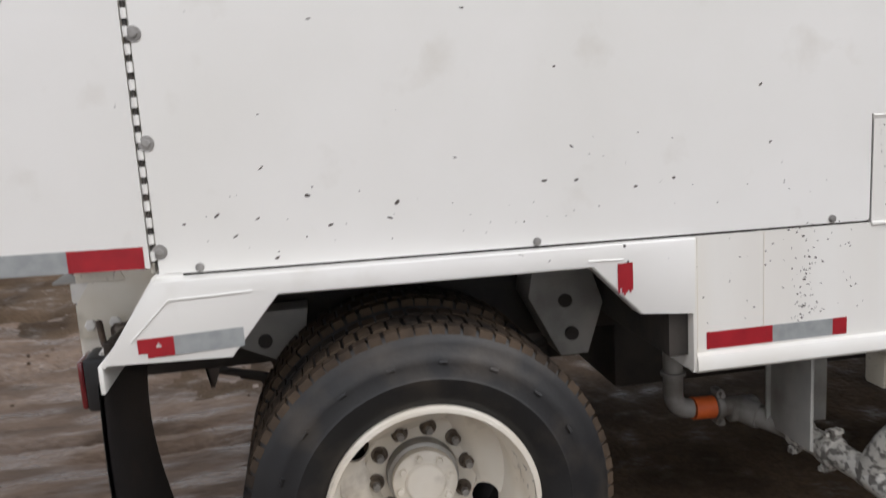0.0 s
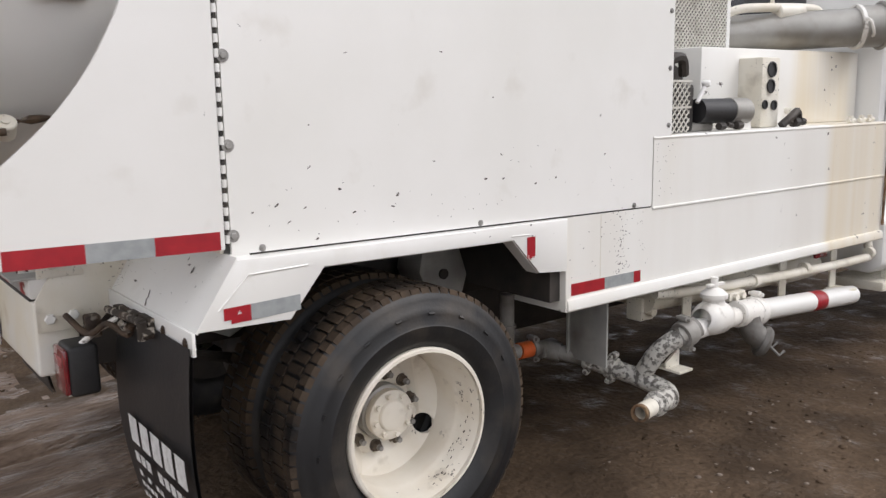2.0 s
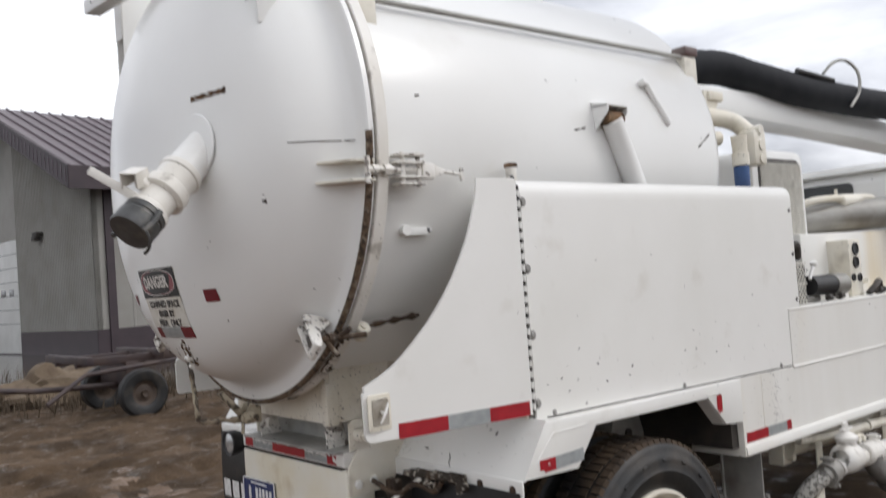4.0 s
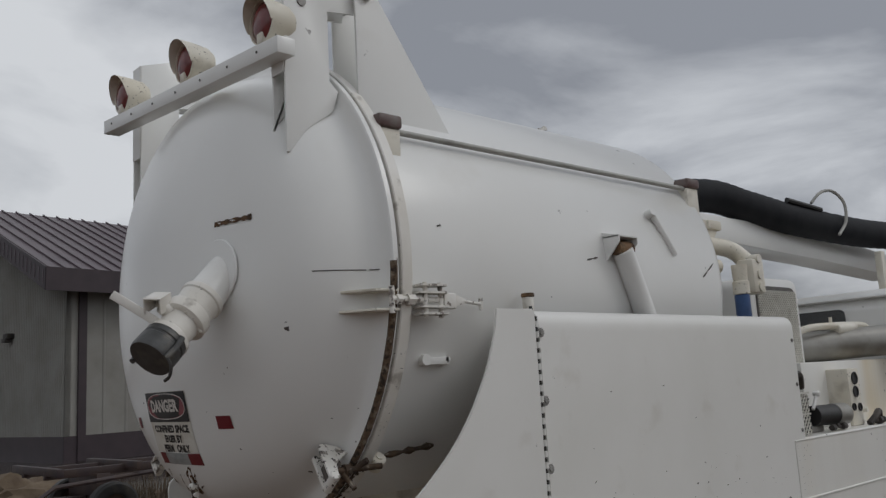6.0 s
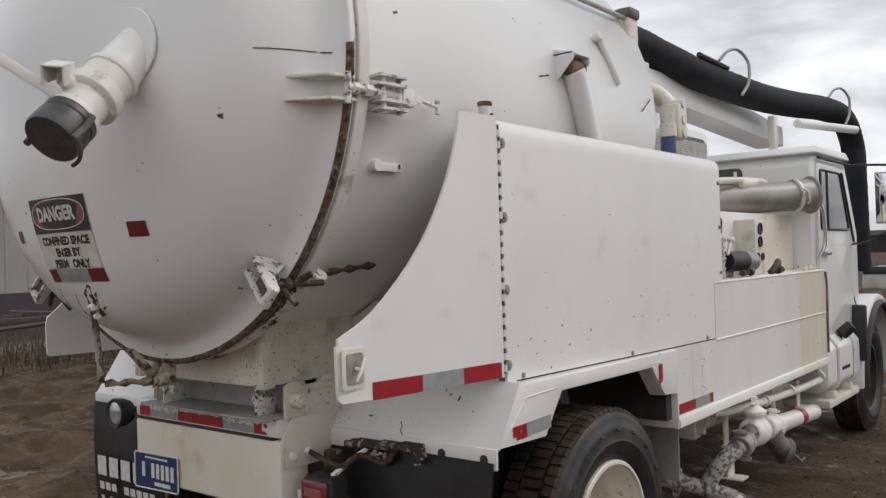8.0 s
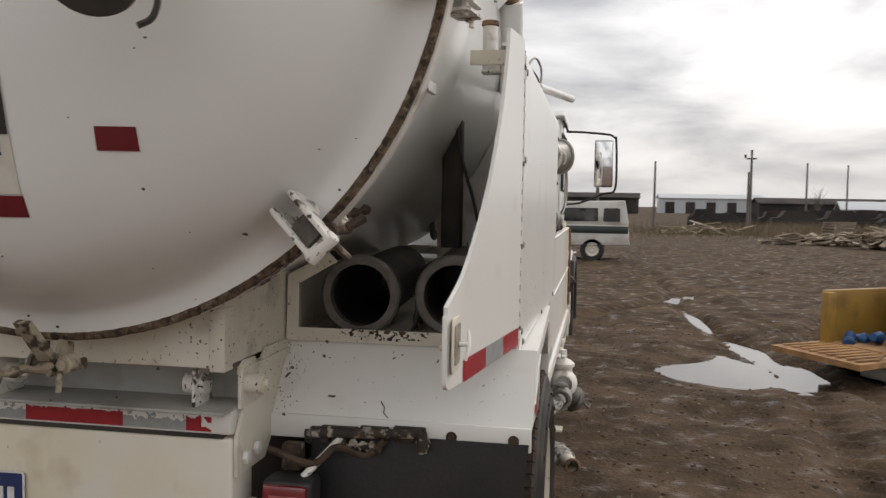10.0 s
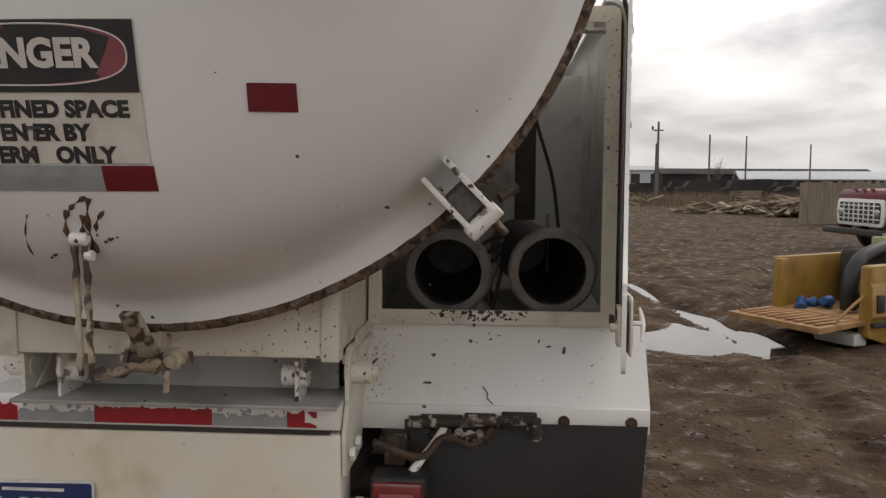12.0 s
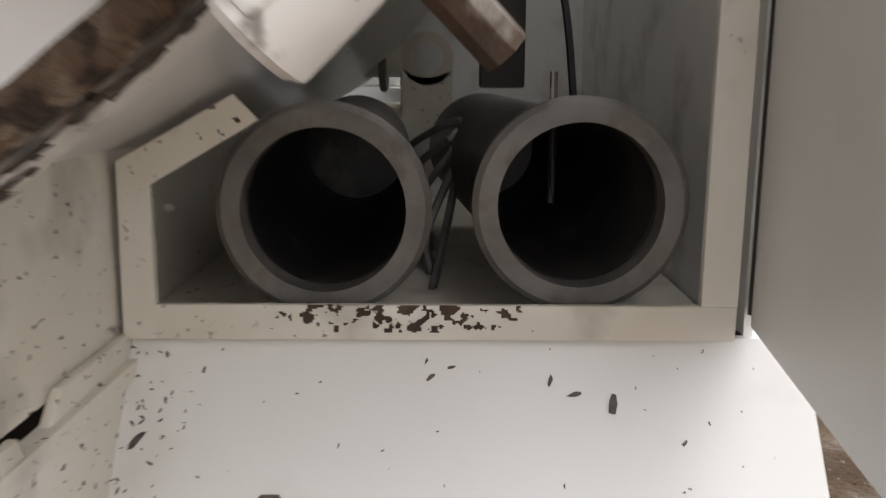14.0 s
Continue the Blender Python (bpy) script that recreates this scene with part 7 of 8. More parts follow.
slab(bm, rounded([(3.80, 1.825), (4.62, 1.825), (4.36, 2.29), (3.80, 2.29)], 0.03), "y", CABY - 0.020, CABY - 0.012)
part("door_glass", bm, glass, cab_door, "dark side window")
bm = mesh()
ring = rounded([(3.80, 1.825), (4.62, 1.825), (4.36, 2.29), (3.80, 2.29)], 0.03)
sweep(bm, [(x, CABY - 0.018, z) for x, z in ring + ring[:1]], 0.011, 6, caps=False)
sweep(bm, [(3.98, CABY - 0.02, 1.83), (3.98, CABY - 0.02, 2.29)], 0.010, 6)
part("window_seal", bm, black, cab_door)
bm = mesh()
box(bm, 3.80, 3.95, CABY - 0.05, CABY - 0.015, 1.62, 1.65, 0.006)
part("door_handle", bm, chrome, cab_door)
bm = mesh()
slab(bm, rounded([(0.62, 2.10), (1.76, 2.10), (1.76, 2.34), (0.62, 2.34)], 0.05), "x", 3.605, 3.618)
part("rear_window", bm, glass, cab, "dark rear window")
bm = mesh()
slab(bm, rounded([(0.30, 1.84), (2.08, 1.84), (2.0, 2.33), (0.38, 2.33)], 0.05), "x", 4.90, 4.92)
part("windscreen", bm, glass, cab)
bm = mesh()
slab(bm, rounded([(5.0, 1.05), (6.35, 1.05), (6.35, 1.62), (5.0, 1.76)], 0.06), "y", 0.45, 1.94, 0.05)
part("bonnet", bm, paint_tank, cab, "white bonnet")
bm = mesh()
arc_pts = [(5.35 - 0.66 * math.cos(radians(a)), 0.52 + 0.72 * math.sin(radians(a))) for a in range(-5, 186, 10)]
arc_in = [(5.35 - 0.60 * math.cos(radians(a)), 0.52 + 0.64 * math.sin(radians(a))) for a in range(185, -6, -10)]
slab(bm, arc_pts + arc_in, "y", 0.02, 0.50, 0.015)
wing_f = part("front_fender", bm, paint_tank, cab, "white front fender")
bm = mesh()
sweep(bm, [(x, 0.012, z) for x, z in arc_in], 0.03, 8)
box(bm, 4.66, 4.72, -0.02, 0.45, 0.70, 1.18, 0.02)
part("fender_trim", bm, black, wing_f, "black fender flare")
bm = mesh()
slab(bm, rounded([(0.02, 0.62), (0.02, 0.90), (0.10, 1.0), (0.58, 1.0), (0.58, 0.58), (0.10, 0.56)], 0.07), "x", 3.62, 4.60, 0.03)
fuel = part("fuel_tank", bm, paint_tank, truck, "white fuel tank under the cab")
for x in (3.86, 4.36):
    bm = mesh()
    ring = rounded([(0.012, 0.61), (0.012, 0.905), (0.095, 1.01), (0.59, 1.01), (0.59, 0.57), (0.095, 0.55)], 0.07)
    sweep(bm, [(x, y, z) for y, z in ring + ring[:1]], 0.014, 8, caps=False)
    box(bm, x - 0.03, x + 0.03, 0.04, 0.12, 0.49, 0.56, 0.006)
    part("tank_strap", bm, paint_dirty, fuel)
bm = mesh()
rod(bm, (4.15, 0.06, 0.97), (4.19, -0.02, 1.05), 0.05, n=16, bevel=0.01)
part("filler_cap", bm, black, fuel, "black filler cap")
bm = mesh()
for k in range(4):
    rod(bm, (4.02 + 0.06 * k, 0.022, 0.72), (4.02 + 0.06 * k, 0.010, 0.72), 0.014, n=10)
part("tank_port", bm, black, fuel)
bm = mesh()
box(bm, 3.70, 4.62, 0.04, 0.40, 0.44, 0.50, 0.01)
part("step", bm, paint_dirty, fuel, "white cab step")
# mirror on its bracket
bm = mesh()
sweep(bm, curve([(4.70, CABY - 0.02, 2.38), (4.55, -0.10, 2.36), (4.42, -0.30, 2.33), (4.40, -0.36, 2.30)], 6), 0.010, 8)
sweep(bm, curve([(4.40, -0.365, 2.31), (4.40, -0.375, 2.1), (4.40, -0.365, 1.84), (4.44, -0.26, 1.80), (4.60, -0.06, 1.72), (4.74, CABY - 0.01, 1.70)], 6), 0.010, 8)
sweep(bm, [(3.72, CABY - 0.03, 2.38), (4.70, CABY - 0.03, 2.38)], 0.011, 8)
sweep(bm, [(4.44, CABY - 0.02, 2.30), (4.78, CABY - 0.02, 1.72)], 0.010, 8)
arm = part("mirror_arm", bm, dark_steel, cab)
bm = mesh()
box(bm, 4.385, 4.415, -0.345, -0.18, 1.86, 2.28, 0.012)
mir = part("wing_mirror", bm, chrome, cab, "tall wing mirror")
bm = mesh()
box(bm, 4.380, 4.386, -0.335, -0.19, 1.875, 2.265, 0.002)
part("mirror_glass", bm, mirror, mir)
bm = mesh()
sweep(bm, curve([(3.66, CABY - 0.03, 2.05), (3.70, CABY - 0.06, 1.95), (3.71, CABY - 0.06, 1.72), (3.68, CABY - 0.03, 1.62)], 6), 0.014, 8)
part("grab_handle", bm, chrome, cab)

# ---------------------------------------------------------------- ground
def value_noise(x, y, seed):
    """Smooth noise over the plan, by lattice values."""
    xi, yi = np.floor(x).astype(np.int64), np.floor(y).astype(np.int64)
    xf, yf = x - xi, y - yi

    def h(a, b):
        v = np.sin((a * 127.1 + b * 311.7 + seed * 74.7) % 6283.0) * 43758.5453
        return v - np.floor(v)
    u, v = xf * xf * (3 - 2 * xf), yf * yf * (3 - 2 * yf)
    return (h(xi, yi) * (1 - u) + h(xi + 1, yi) * u) * (1 - v) + (h(xi, yi + 1) * (1 - u) + h(xi + 1, yi + 1) * u) * v - 0.5


def ground_z(x, y):
    x, y = np.asarray(x, float), np.asarray(y, float)
    near = 1 - smooth01(25, 60, np.hypot(x, y))
    z = 0.10 * value_noise(x * 0.35, y * 0.35, 1) + near * (0.32 + 0.68 * smooth01(1.0, 3.0, y)) * (0.060 * value_noise(x * 1.3, y * 1.3, 2) + 0.030 * value_noise(x * 3.7, y * 3.7, 3) + 0.026 * np.abs(value_noise(x * 7, y * 7, 4)) + 0.016 * value_noise(x * 13, y * 13, 6) + 0.012 * value_noise(x * 19, y * 19, 5))
    # wheel ruts that curve through the yard
    for (ox, oy, ang, amp, w) in ((6, -3, -0.25, 0.05, 1.1), (9, 1, -0.55, 0.05, 1.5), (12, -2, 0.15, 0.05, 1.9), (0, 4.2, 0.10, 0.06, 1.0), (0, 6, 0.15, 0.06, 1.0), (-1, 7.9, 0.15, 0.06, 1.0), (0, 9.6, -0.1, 0.05, 1.0), (3, -2.6, 0.05, 0.025, 1.0), (7, -4.6, -0.12, 0.05, 1.0)):
        s = (x - ox) * math.sin(ang) - (y - oy) * math.cos(ang) + 0.6 * np.sin(0.25 * x + ox)
        along = (x - ox) * math.cos(ang) + (y - oy) * math.sin(ang)
        z = z + near * 0.016 * np.exp(-(s / 0.17) ** 4) * np.sin(along * 26 + np.abs(s) * 22)
        z = z - near * amp * np.exp(-(s / 0.16) ** 2) + near * amp * 0.6 * (np.exp(-((s - 0.3) / 0.14) ** 2) + np.exp(-((s + 0.3) / 0.14) ** 2))
    # hollows that hold water
    for (px, py, rx, ry, d) in ((5.9, -1.75, 0.75, 0.95, 0.100), (3.85, -1.3, 0.28, 0.60, 0.055), (7.4, -1.9, 0.9, 0.6, 0.08), (9.6, -1.75, 1.3, 0.16, 0.075), (13.5, -1.9, 1.8, 0.3, 0.07), (-1.45, 1.42, 0.32, 0.14, 0.22), (-1.0, 2.0, 0.5, 0.07, 0.2), (-1.5, 2.25, 0.6, 0.06, 0.2), (8.2, -0.2, 1.6, 0.5, 0.08), (11, 2.0, 3.0, 1.0, 0.10), (17, 3.5, 4.0, 1.2, 0.1), (7.0, 3.0, 2.5, 0.7, 0.09)):
        z = z - d * np.exp(-(((x - px) / rx) ** 2 + ((y - py) / ry) ** 2) ** 1.5)
    z = z + near * 0.075 * (np.abs(value_noise(x * 1.1, y * 3.1, 8)) + 0.5 * np.abs(value_noise(x * 2.6, y * 6.3, 9)) - 0.2) * smooth01(2.4, 3.2, y)
    flat = np.exp(-(((x - 2.0) / 4.6) ** 4 + ((y - 1.1) / 1.75) ** 4))
    z = z * (1 - 0.75 * flat)
    return z + 0.012 - 0.38 * smooth01(12.5, 24, y) * (1 - smooth01(30, 60, x))


def spaced(lo, hi, fine_lo, fine_hi, step):
    mid = list(np.arange(fine_lo, fine_hi, step))
    out, s = [], step
    v = fine_lo
    while v > lo:
        s *= 1.12
        v -= s
        out.append(v)
    out = out[::-1]
    v, s = fine_hi, step
    tail = [v]
    while v < hi:
        s *= 1.12
        v += s
        tail.append(v)
    return np.array(out + mid + tail)


gx, gy = spaced(-1500, 2500, -4, 11, 0.036), spaced(-1500, 1500, -5, 12.5, 0.036)
X, Y = np.meshgrid(gx, gy, indexing="ij")
Z = ground_z(X, Y)
nx, ny = X.shape
idx = np.arange(nx * ny).reshape(nx, ny)
faces = np.stack([idx[:-1, :-1], idx[1:, :-1], idx[1:, 1:], idx[:-1, 1:]], -1).reshape(-1, 4)
me = bpy.data.meshes.new("ground")
me.from_pydata(np.stack([X, Y, Z], -1).reshape(-1, 3).tolist(), [], faces.tolist())
me.polygons.foreach_set("use_smooth", [True] * len(me.polygons))
mud = surface("wet_mud", (0.080, 0.054, 0.034), (0.140, 0.097, 0.064), 0.42, scale=0.8, mix=(0.36, 0.66), rough_to=0.95, spec=0.12, dirt=((0.036, 0.024, 0.015), 1.7, 0.44, 0.62, 0.75), bump=0.7, bump_scale=26.0, grain=0.5, relief=0.028, wet=(5.0, 0.50, 0.68, 0.30))
me.materials.append(mud)
# paler, slicker mud behind the truck, where it has been driven over
me.materials.append(surface("slick_mud", (0.135, 0.090, 0.061), (0.25, 0.178, 0.128), 0.36, scale=1.6, mix=(0.36, 0.66), rough_to=0.85, spec=0.3, stretch=(0.5, 1.6, 1), dirt=((0.060, 0.040, 0.026), 2.2, 0.48, 0.64, 0.7), bump=0.9, bump_scale=20.0, grain=0.5, relief=0.035, wet=(4.0, 0.46, 0.62, 0.22)))
slick = (X < -0.5 + 1.2 * value_noise(X * 1.7, Y * 1.7, 12) + 0.8 * value_noise(X * 6, Y * 6, 13)) & (Y < 6.0 + 3.0 * value_noise(X * 0.9, Y * 0.9, 14) + 1.0 * value_noise(X * 5, Y * 5, 15))
me.polygons.foreach_set("material_index", slick[:-1, :-1].reshape(-1).astype(np.int32))
ground = tagged(new("ground", me), "wet brown mud with ruts and gravel", "ground", kind="structure")
bm = mesh()
box(bm, -40, 60, -40, 40, -0.30, -0.066)
water = tagged(part("water", bm, surface("puddle_water", (0.055, 0.042, 0.032), (0.045, 0.036, 0.028), 0.06, scale=0.5, spec=0.35), None), "still muddy puddle water reflecting the sky", "puddle", kind="structure")


# clods and gravel strewn over the mud, crowded along the ruts
def strewn(name, count, lo, hi, squash, material, label, category, seed):
    rnd = random.Random(seed)
    seedm = bmesh.new()
    bmesh.ops.create_icosphere(seedm, subdivisions=1, radius=1.0)
    seedm.verts.ensure_lookup_table()
    sv = [v.co.copy() for v in seedm.verts]
    sf = [tuple(v.index for v in f.verts) for f in seedm.faces]
    seedm.free()
    verts, faces_ = [], []
    for k in range(count):
        if k % 3:
            x, y = rnd.uniform(1.0, 9.0), rnd.uniform(-3.6, 0.2) if k % 2 else rnd.uniform(2.6, 7.0)
        else:
            x, y = rnd.uniform(-4.5, 3.0), rnd.uniform(2.6, 12.0)
        r0 = lo + (hi - lo) * rnd.random() ** 3
        z = float(ground_z(x, y))
        i = len(verts)
        a, b, c = rnd.uniform(0.7, 1.3), rnd.uniform(0.7, 1.3), squash * rnd.uniform(0.7, 1.2)
        turn_ = rnd.uniform(0, 6.28)
        ca, sa = math.cos(turn_), math.sin(turn_)
        for v in sv:
            q = rnd.uniform(0.78, 1.18) * r0
            px, py = v.x * a * q, v.y * b * q
            verts.append((x + px * ca - py * sa, y + px * sa + py * ca, z + v.z * c * q + r0 * c * 0.25))
        faces_ += [tuple(i + j for j in f) for f in sf]
    me = bpy.data.meshes.new(name)
    me.from_pydata(verts, [], faces_)
    me.polygons.foreach_set("use_smooth", [True] * len(me.polygons))
    me.materials.append(material)
    return tagged(new(name, me), label, category, kind="stuff")


strewn("mud_clods", 7000, 0.005, 0.020, 0.45, mud, "brown clods of wet mud on the ground", "mud", 41)
strewn("gravel", 5000, 0.004, 0.018, 0.5, surface("pale_gravel", (0.24, 0.19, 0.15), (0.11, 0.082, 0.06), 0.7, scale=8.0), "small grey-brown gravel on the mud", "gravel", 42)

# ---------------------------------------------------------------- yard: materials
siding = surface("beige_steel_siding", (0.27, 0.26, 0.238), (0.225, 0.215, 0.193), 0.5, scale=0.8, dirt=((0.14, 0.12, 0.10), 0.9, 0.55, 0.8, 0.4), bump=0.02)
roof_purple = surface("plum_steel_roof", (0.098, 0.070, 0.082), (0.075, 0.053, 0.064), 0.42, scale=0.7, dirt=((0.16, 0.14, 0.14), 1.4, 0.55, 0.8, 0.4))
plum_trim = surface("plum_trim", (0.045, 0.030, 0.036), (0.035, 0.024, 0.029), 0.5, scale=2.0)
door_white = surface("white_roller_door", (0.62, 0.62, 0.60), (0.55, 0.55, 0.53), 0.5, scale=1.5)
yellow = surface("faded_yellow_paint", (0.36, 0.22, 0.045), (0.29, 0.165, 0.035), 0.42, scale=3.0, dirt=((0.12, 0.075, 0.03), 4.0, 0.52, 0.72, 0.6), bump=0.04)
orange_wood = surface("ribbed_tailgate", (0.42, 0.24, 0.10), (0.33, 0.17, 0.065), 0.6, scale=5.0, dirt=((0.14, 0.085, 0.045), 6.0, 0.5, 0.7, 0.6))
red_paint = surface("faded_red_truck_paint", (0.16, 0.022, 0.026), (0.115, 0.016, 0.020), 0.38, scale=1.5, dirt=((0.10, 0.06, 0.05), 2.0, 0.55, 0.8, 0.5))
grey_wood = surface("weathered_boards", (0.27, 0.225, 0.17), (0.20, 0.165, 0.125), 0.8, scale=2.2, stretch=(3, 3, 0.5), dirt=((0.07, 0.06, 0.05), 1.5, 0.5, 0.75, 0.5), bump=0.1)
pallet_wood = surface("pallet_wood", (0.40, 0.33, 0.25), (0.26, 0.205, 0.15), 0.8, scale=1.2, dirt=((0.08, 0.065, 0.05), 2.0, 0.48, 0.7, 0.6))
dead_grass = surface("dead_grass", (0.19, 0.145, 0.085), (0.12, 0.09, 0.055), 0.85, scale=1.1)
scrap_dark = surface("dark_scrap", (0.036, 0.034, 0.035), (0.060, 0.052, 0.048), 0.85, scale=0.25, mix=(0.4, 0.6), spec=0.1)
far_white = surface("far_white_wall", (0.48, 0.50, 0.52), (0.42, 0.44, 0.46), 0.6, scale=0.05)
green_dark = surface("dark_green_paint", (0.028, 0.040, 0.040), (0.022, 0.032, 0.032), 0.3, scale=2.0)
cream = surface("cream_car_paint", (0.60, 0.59, 0.55), (0.52, 0.50, 0.46), 0.35, scale=2.0, dirt=((0.25, 0.20, 0.15), 2.0, 0.5, 0.8, 0.5))
blue_tarp = surface("blue_tarp", (0.02, 0.10, 0.28), (0.015, 0.07, 0.2), 0.5, scale=9.0)
jug_green = surface("pale_green_jug", (0.34, 0.36, 0.16), (0.28, 0.30, 0.12), 0.4, scale=9.0)
pole_wood = surface("pole_wood", (0.12, 0.105, 0.09), (0.15, 0.13, 0.11), 0.85, scale=1.0)


def put(ob, x, y, rz, z=None):
    """Stands a finished thing, built round the origin, in its place in the yard."""
    ob.matrix_basis = pose(x, y, float(ground_z(x, y)) if z is None else z, 0, 0, rz)
    return ob


# ---------------------------------------------------------------- steel building
bld = thing("steel_building", (0, 0, 0), "beige ribbed steel building with a plum metal roof", "building")
EAVE, LONG, WIDE, PITCH = 5.71, 26.0, 15.0, 0.44
bm = mesh()
box(bm, 0, LONG, 0, 0.2, -0.10, EAVE)
wall_a = part("wall", bm, siding, bld)
bm = mesh()
slab(bm, [(0, -0.10), (WIDE, -0.10), (WIDE, EAVE), (WIDE / 2, EAVE + PITCH * WIDE / 2), (0, EAVE)], "x", 0, 0.2)
wall_b = part("wall", bm, siding, bld)
bm = mesh()
for k in range(100):
    y = 0.10 + k * 0.15
    if 7.0 < y < 11.2:
        continue
    top = EAVE + PITCH * min(y, WIDE - y) - 0.05
    slab(bm, [(0, y), (-0.03, y + 0.02), (-0.03, y + 0.05), (0, y + 0.07)], "z", -0.10, top)
part("rib", bm, siding, wall_b)["kind"] = "stuff"
bm = mesh()
for k in range(28):
    x = 0.5 + k * 0.9
    slab(bm, [(x, 0), (x + 0.03, -0.03), (x + 0.09, -0.03), (x + 0.12, 0)], "z", -0.10, EAVE)
part("rib", bm, siding, wall_a)["kind"] = "stuff"
bm = mesh()
box(bm, -0.03, LONG, -0.04, 0.2, -1.45, -0.10)
box(bm, -0.04, 0.2, 0, WIDE, -1.45, -0.10)
part("base_band", bm, plum_trim, bld, "plum base band")
bm = mesh()
box(bm, 0.45, 0.75, -0.10, 0.02, -1.0, EAVE)
part("downpipe", bm, plum_trim, bld)
bm = mesh()
slab(bm, [(-1.0, EAVE - 0.02), (-1.0, EAVE + 0.10), (WIDE / 2, EAVE + 0.12 + PITCH * (WIDE / 2 + 1.0)), (WIDE + 1.0, EAVE + 0.10), (WIDE + 1.0, EAVE - 0.02), (WIDE / 2, EAVE + PITCH * (WIDE / 2 + 1.0))], "x", -1.2, LONG + 1)
roof = part("roof", bm, roof_purple, bld, "standing-seam plum roof")
bm = mesh()
for k in range(46):
    x = -1.18 + k * 0.60
    slab(bm, [(-1.0, EAVE + 0.10), (-1.0, EAVE + 0.17), (WIDE / 2, EAVE + 0.19 + PITCH * (WIDE / 2 + 1.0)), (WIDE / 2, EAVE + 0.11 + PITCH * (WIDE / 2 + 1.0))], "x", x, x + 0.05)
part("roof_seam", bm, roof_purple, roof)["kind"] = "stuff"
bm = mesh()
box(bm, -1.25, LONG + 1, -1.08, -1.0, EAVE - 0.70, EAVE + 0.13)
slab(bm, [(-1.05, EAVE + 0.13), (WIDE / 2, EAVE + 0.16 + PITCH * (WIDE / 2 + 1.0)), (WIDE / 2, EAVE - 0.45 + PITCH * (WIDE / 2 + 1.0)), (-1.05, EAVE - 0.70)], "x", -1.27, -1.2)
part("fascia", bm, plum_trim, bld, "deep plum fascia")
bm = mesh()
for k in range(26):
    y = -0.9 + k * 0.33
    zz = EAVE + PITCH * (y + 1.0)
    box(bm, -1.285, -1.268, y, y + 0.05, zz - 0.5, zz + 0.02)
part("fascia_rib", bm, roof_purple, bld)["kind"] = "stuff"
bm = mesh()
box(bm, -1.2, LONG, -1.0, 0.0, EAVE - 0.05, EAVE - 0.01)
part("soffit", bm, plum_trim, bld)
bm = mesh()
box(bm, -0.05, 0.05, 7.05, 11.1, -1.0, 3.85, 0.01)
rdoor = part("roller_door", bm, door_white, bld, "white overhead door")
bm = mesh()
for k in range(6):
    box(bm, -0.058, -0.05, 7.05, 11.1, 0.25 + k * 0.6, 0.28 + k * 0.6)
for y in (7.5, 8.4):
    box(bm, -0.07, -0.05, y, y + 0.5, 1.45, 1.75, 0.01)
part("door_detail", bm, surface("dim_door_pane", (0.10, 0.11, 0.12), (0.3, 0.3, 0.3), 0.2, scale=2.0), rdoor)
bm = mesh()
box(bm, -0.30, 0, 4.3, 4.75, 3.75, 3.95, 0.03)
box(bm, -0.36, -0.10, 4.35, 4.70, 3.60, 3.76, 0.02)
part("wall_lamp", bm, dark_steel, bld, "dark wall lamp")
put(bld, 6.8, 29.9, 8.3, 0.98)

# ---------------------------------------------------------------- farm wagon
wag = thing("farm_wagon", (0, 0, 0), "rusty plum farm wagon running gear among weeds", "wagon")
wag_paint = surface("rusty_plum_steel", (0.034, 0.022, 0.025), (0.055, 0.034, 0.028), 0.6, scale=4.0, dirt=((0.08, 0.05, 0.032), 5.0, 0.55, 0.75, 0.4), bump=0.1)
bm = mesh()
for y in (0.25, 1.25):
    box(bm, -0.3, 5.6, y, y + 0.10, 0.86, 0.99, 0.006)
frame_w = part("side_rail", bm, wag_paint, wag)
for x in (-0.3, 0.9, 2.3, 3.7, 5.5):
    part("cross_rail", box(mesh(), x, x + 0.10, -0.25, 1.85, 0.92, 1.04, 0.006), wag_paint, wag)
for x in (0.5, 4.6):
    bm = mesh()
    box(bm, x, x + 0.12, -0.1, 1.7, 0.40, 0.54, 0.01)
    box(bm, x - 0.05, x + 0.17, 0.2, 1.4, 0.54, 0.88, 0.01)
    part("axle", bm, wag_paint, wag)
bm = mesh()
sweep(bm, [(0.5, 0.75, 0.48), (-0.8, 0.75, 0.55), (-1.9, 0.72, 0.72)], 0.045, 8)
sweep(bm, [(2.6, 0.2, 0.9), (-0.4, -0.45, 0.80), (-1.0, -0.6, 0.45)], 0.035, 8)
part("tongue", bm, wag_paint, wag)
for x in (0.56, 4.66):
    for y in (-0.18, 1.58):
        bm = lathe(mesh(), [(0.20, 0.02), (0.24, 0.0), (0.35, 0.0), (0.385, 0.03), (0.385, 0.17), (0.35, 0.20), (0.24, 0.20), (0.20, 0.18)], (x, y - 0.1, 0.385), (0, 1, 0), 32, True)
        w = part("wheel", bm, rubber, wag, "worn black tyre")
        bm = lathe(mesh(), [(0.0, 0.03), (0.05, 0.0), (0.06, 0.05), (0.14, 0.07), (0.20, 0.04), (0.215, 0.03), (0.205, 0.06), (0.14, 0.10), (0.0, 0.10)], (x, y - 0.1, 0.385), (0, 1, 0), 24)
        part("rim", bm, surface("rusty_wagon_rim", (0.045, 0.03, 0.022), (0.08, 0.056, 0.04), 0.7, scale=6.0), w, "rusty rim")
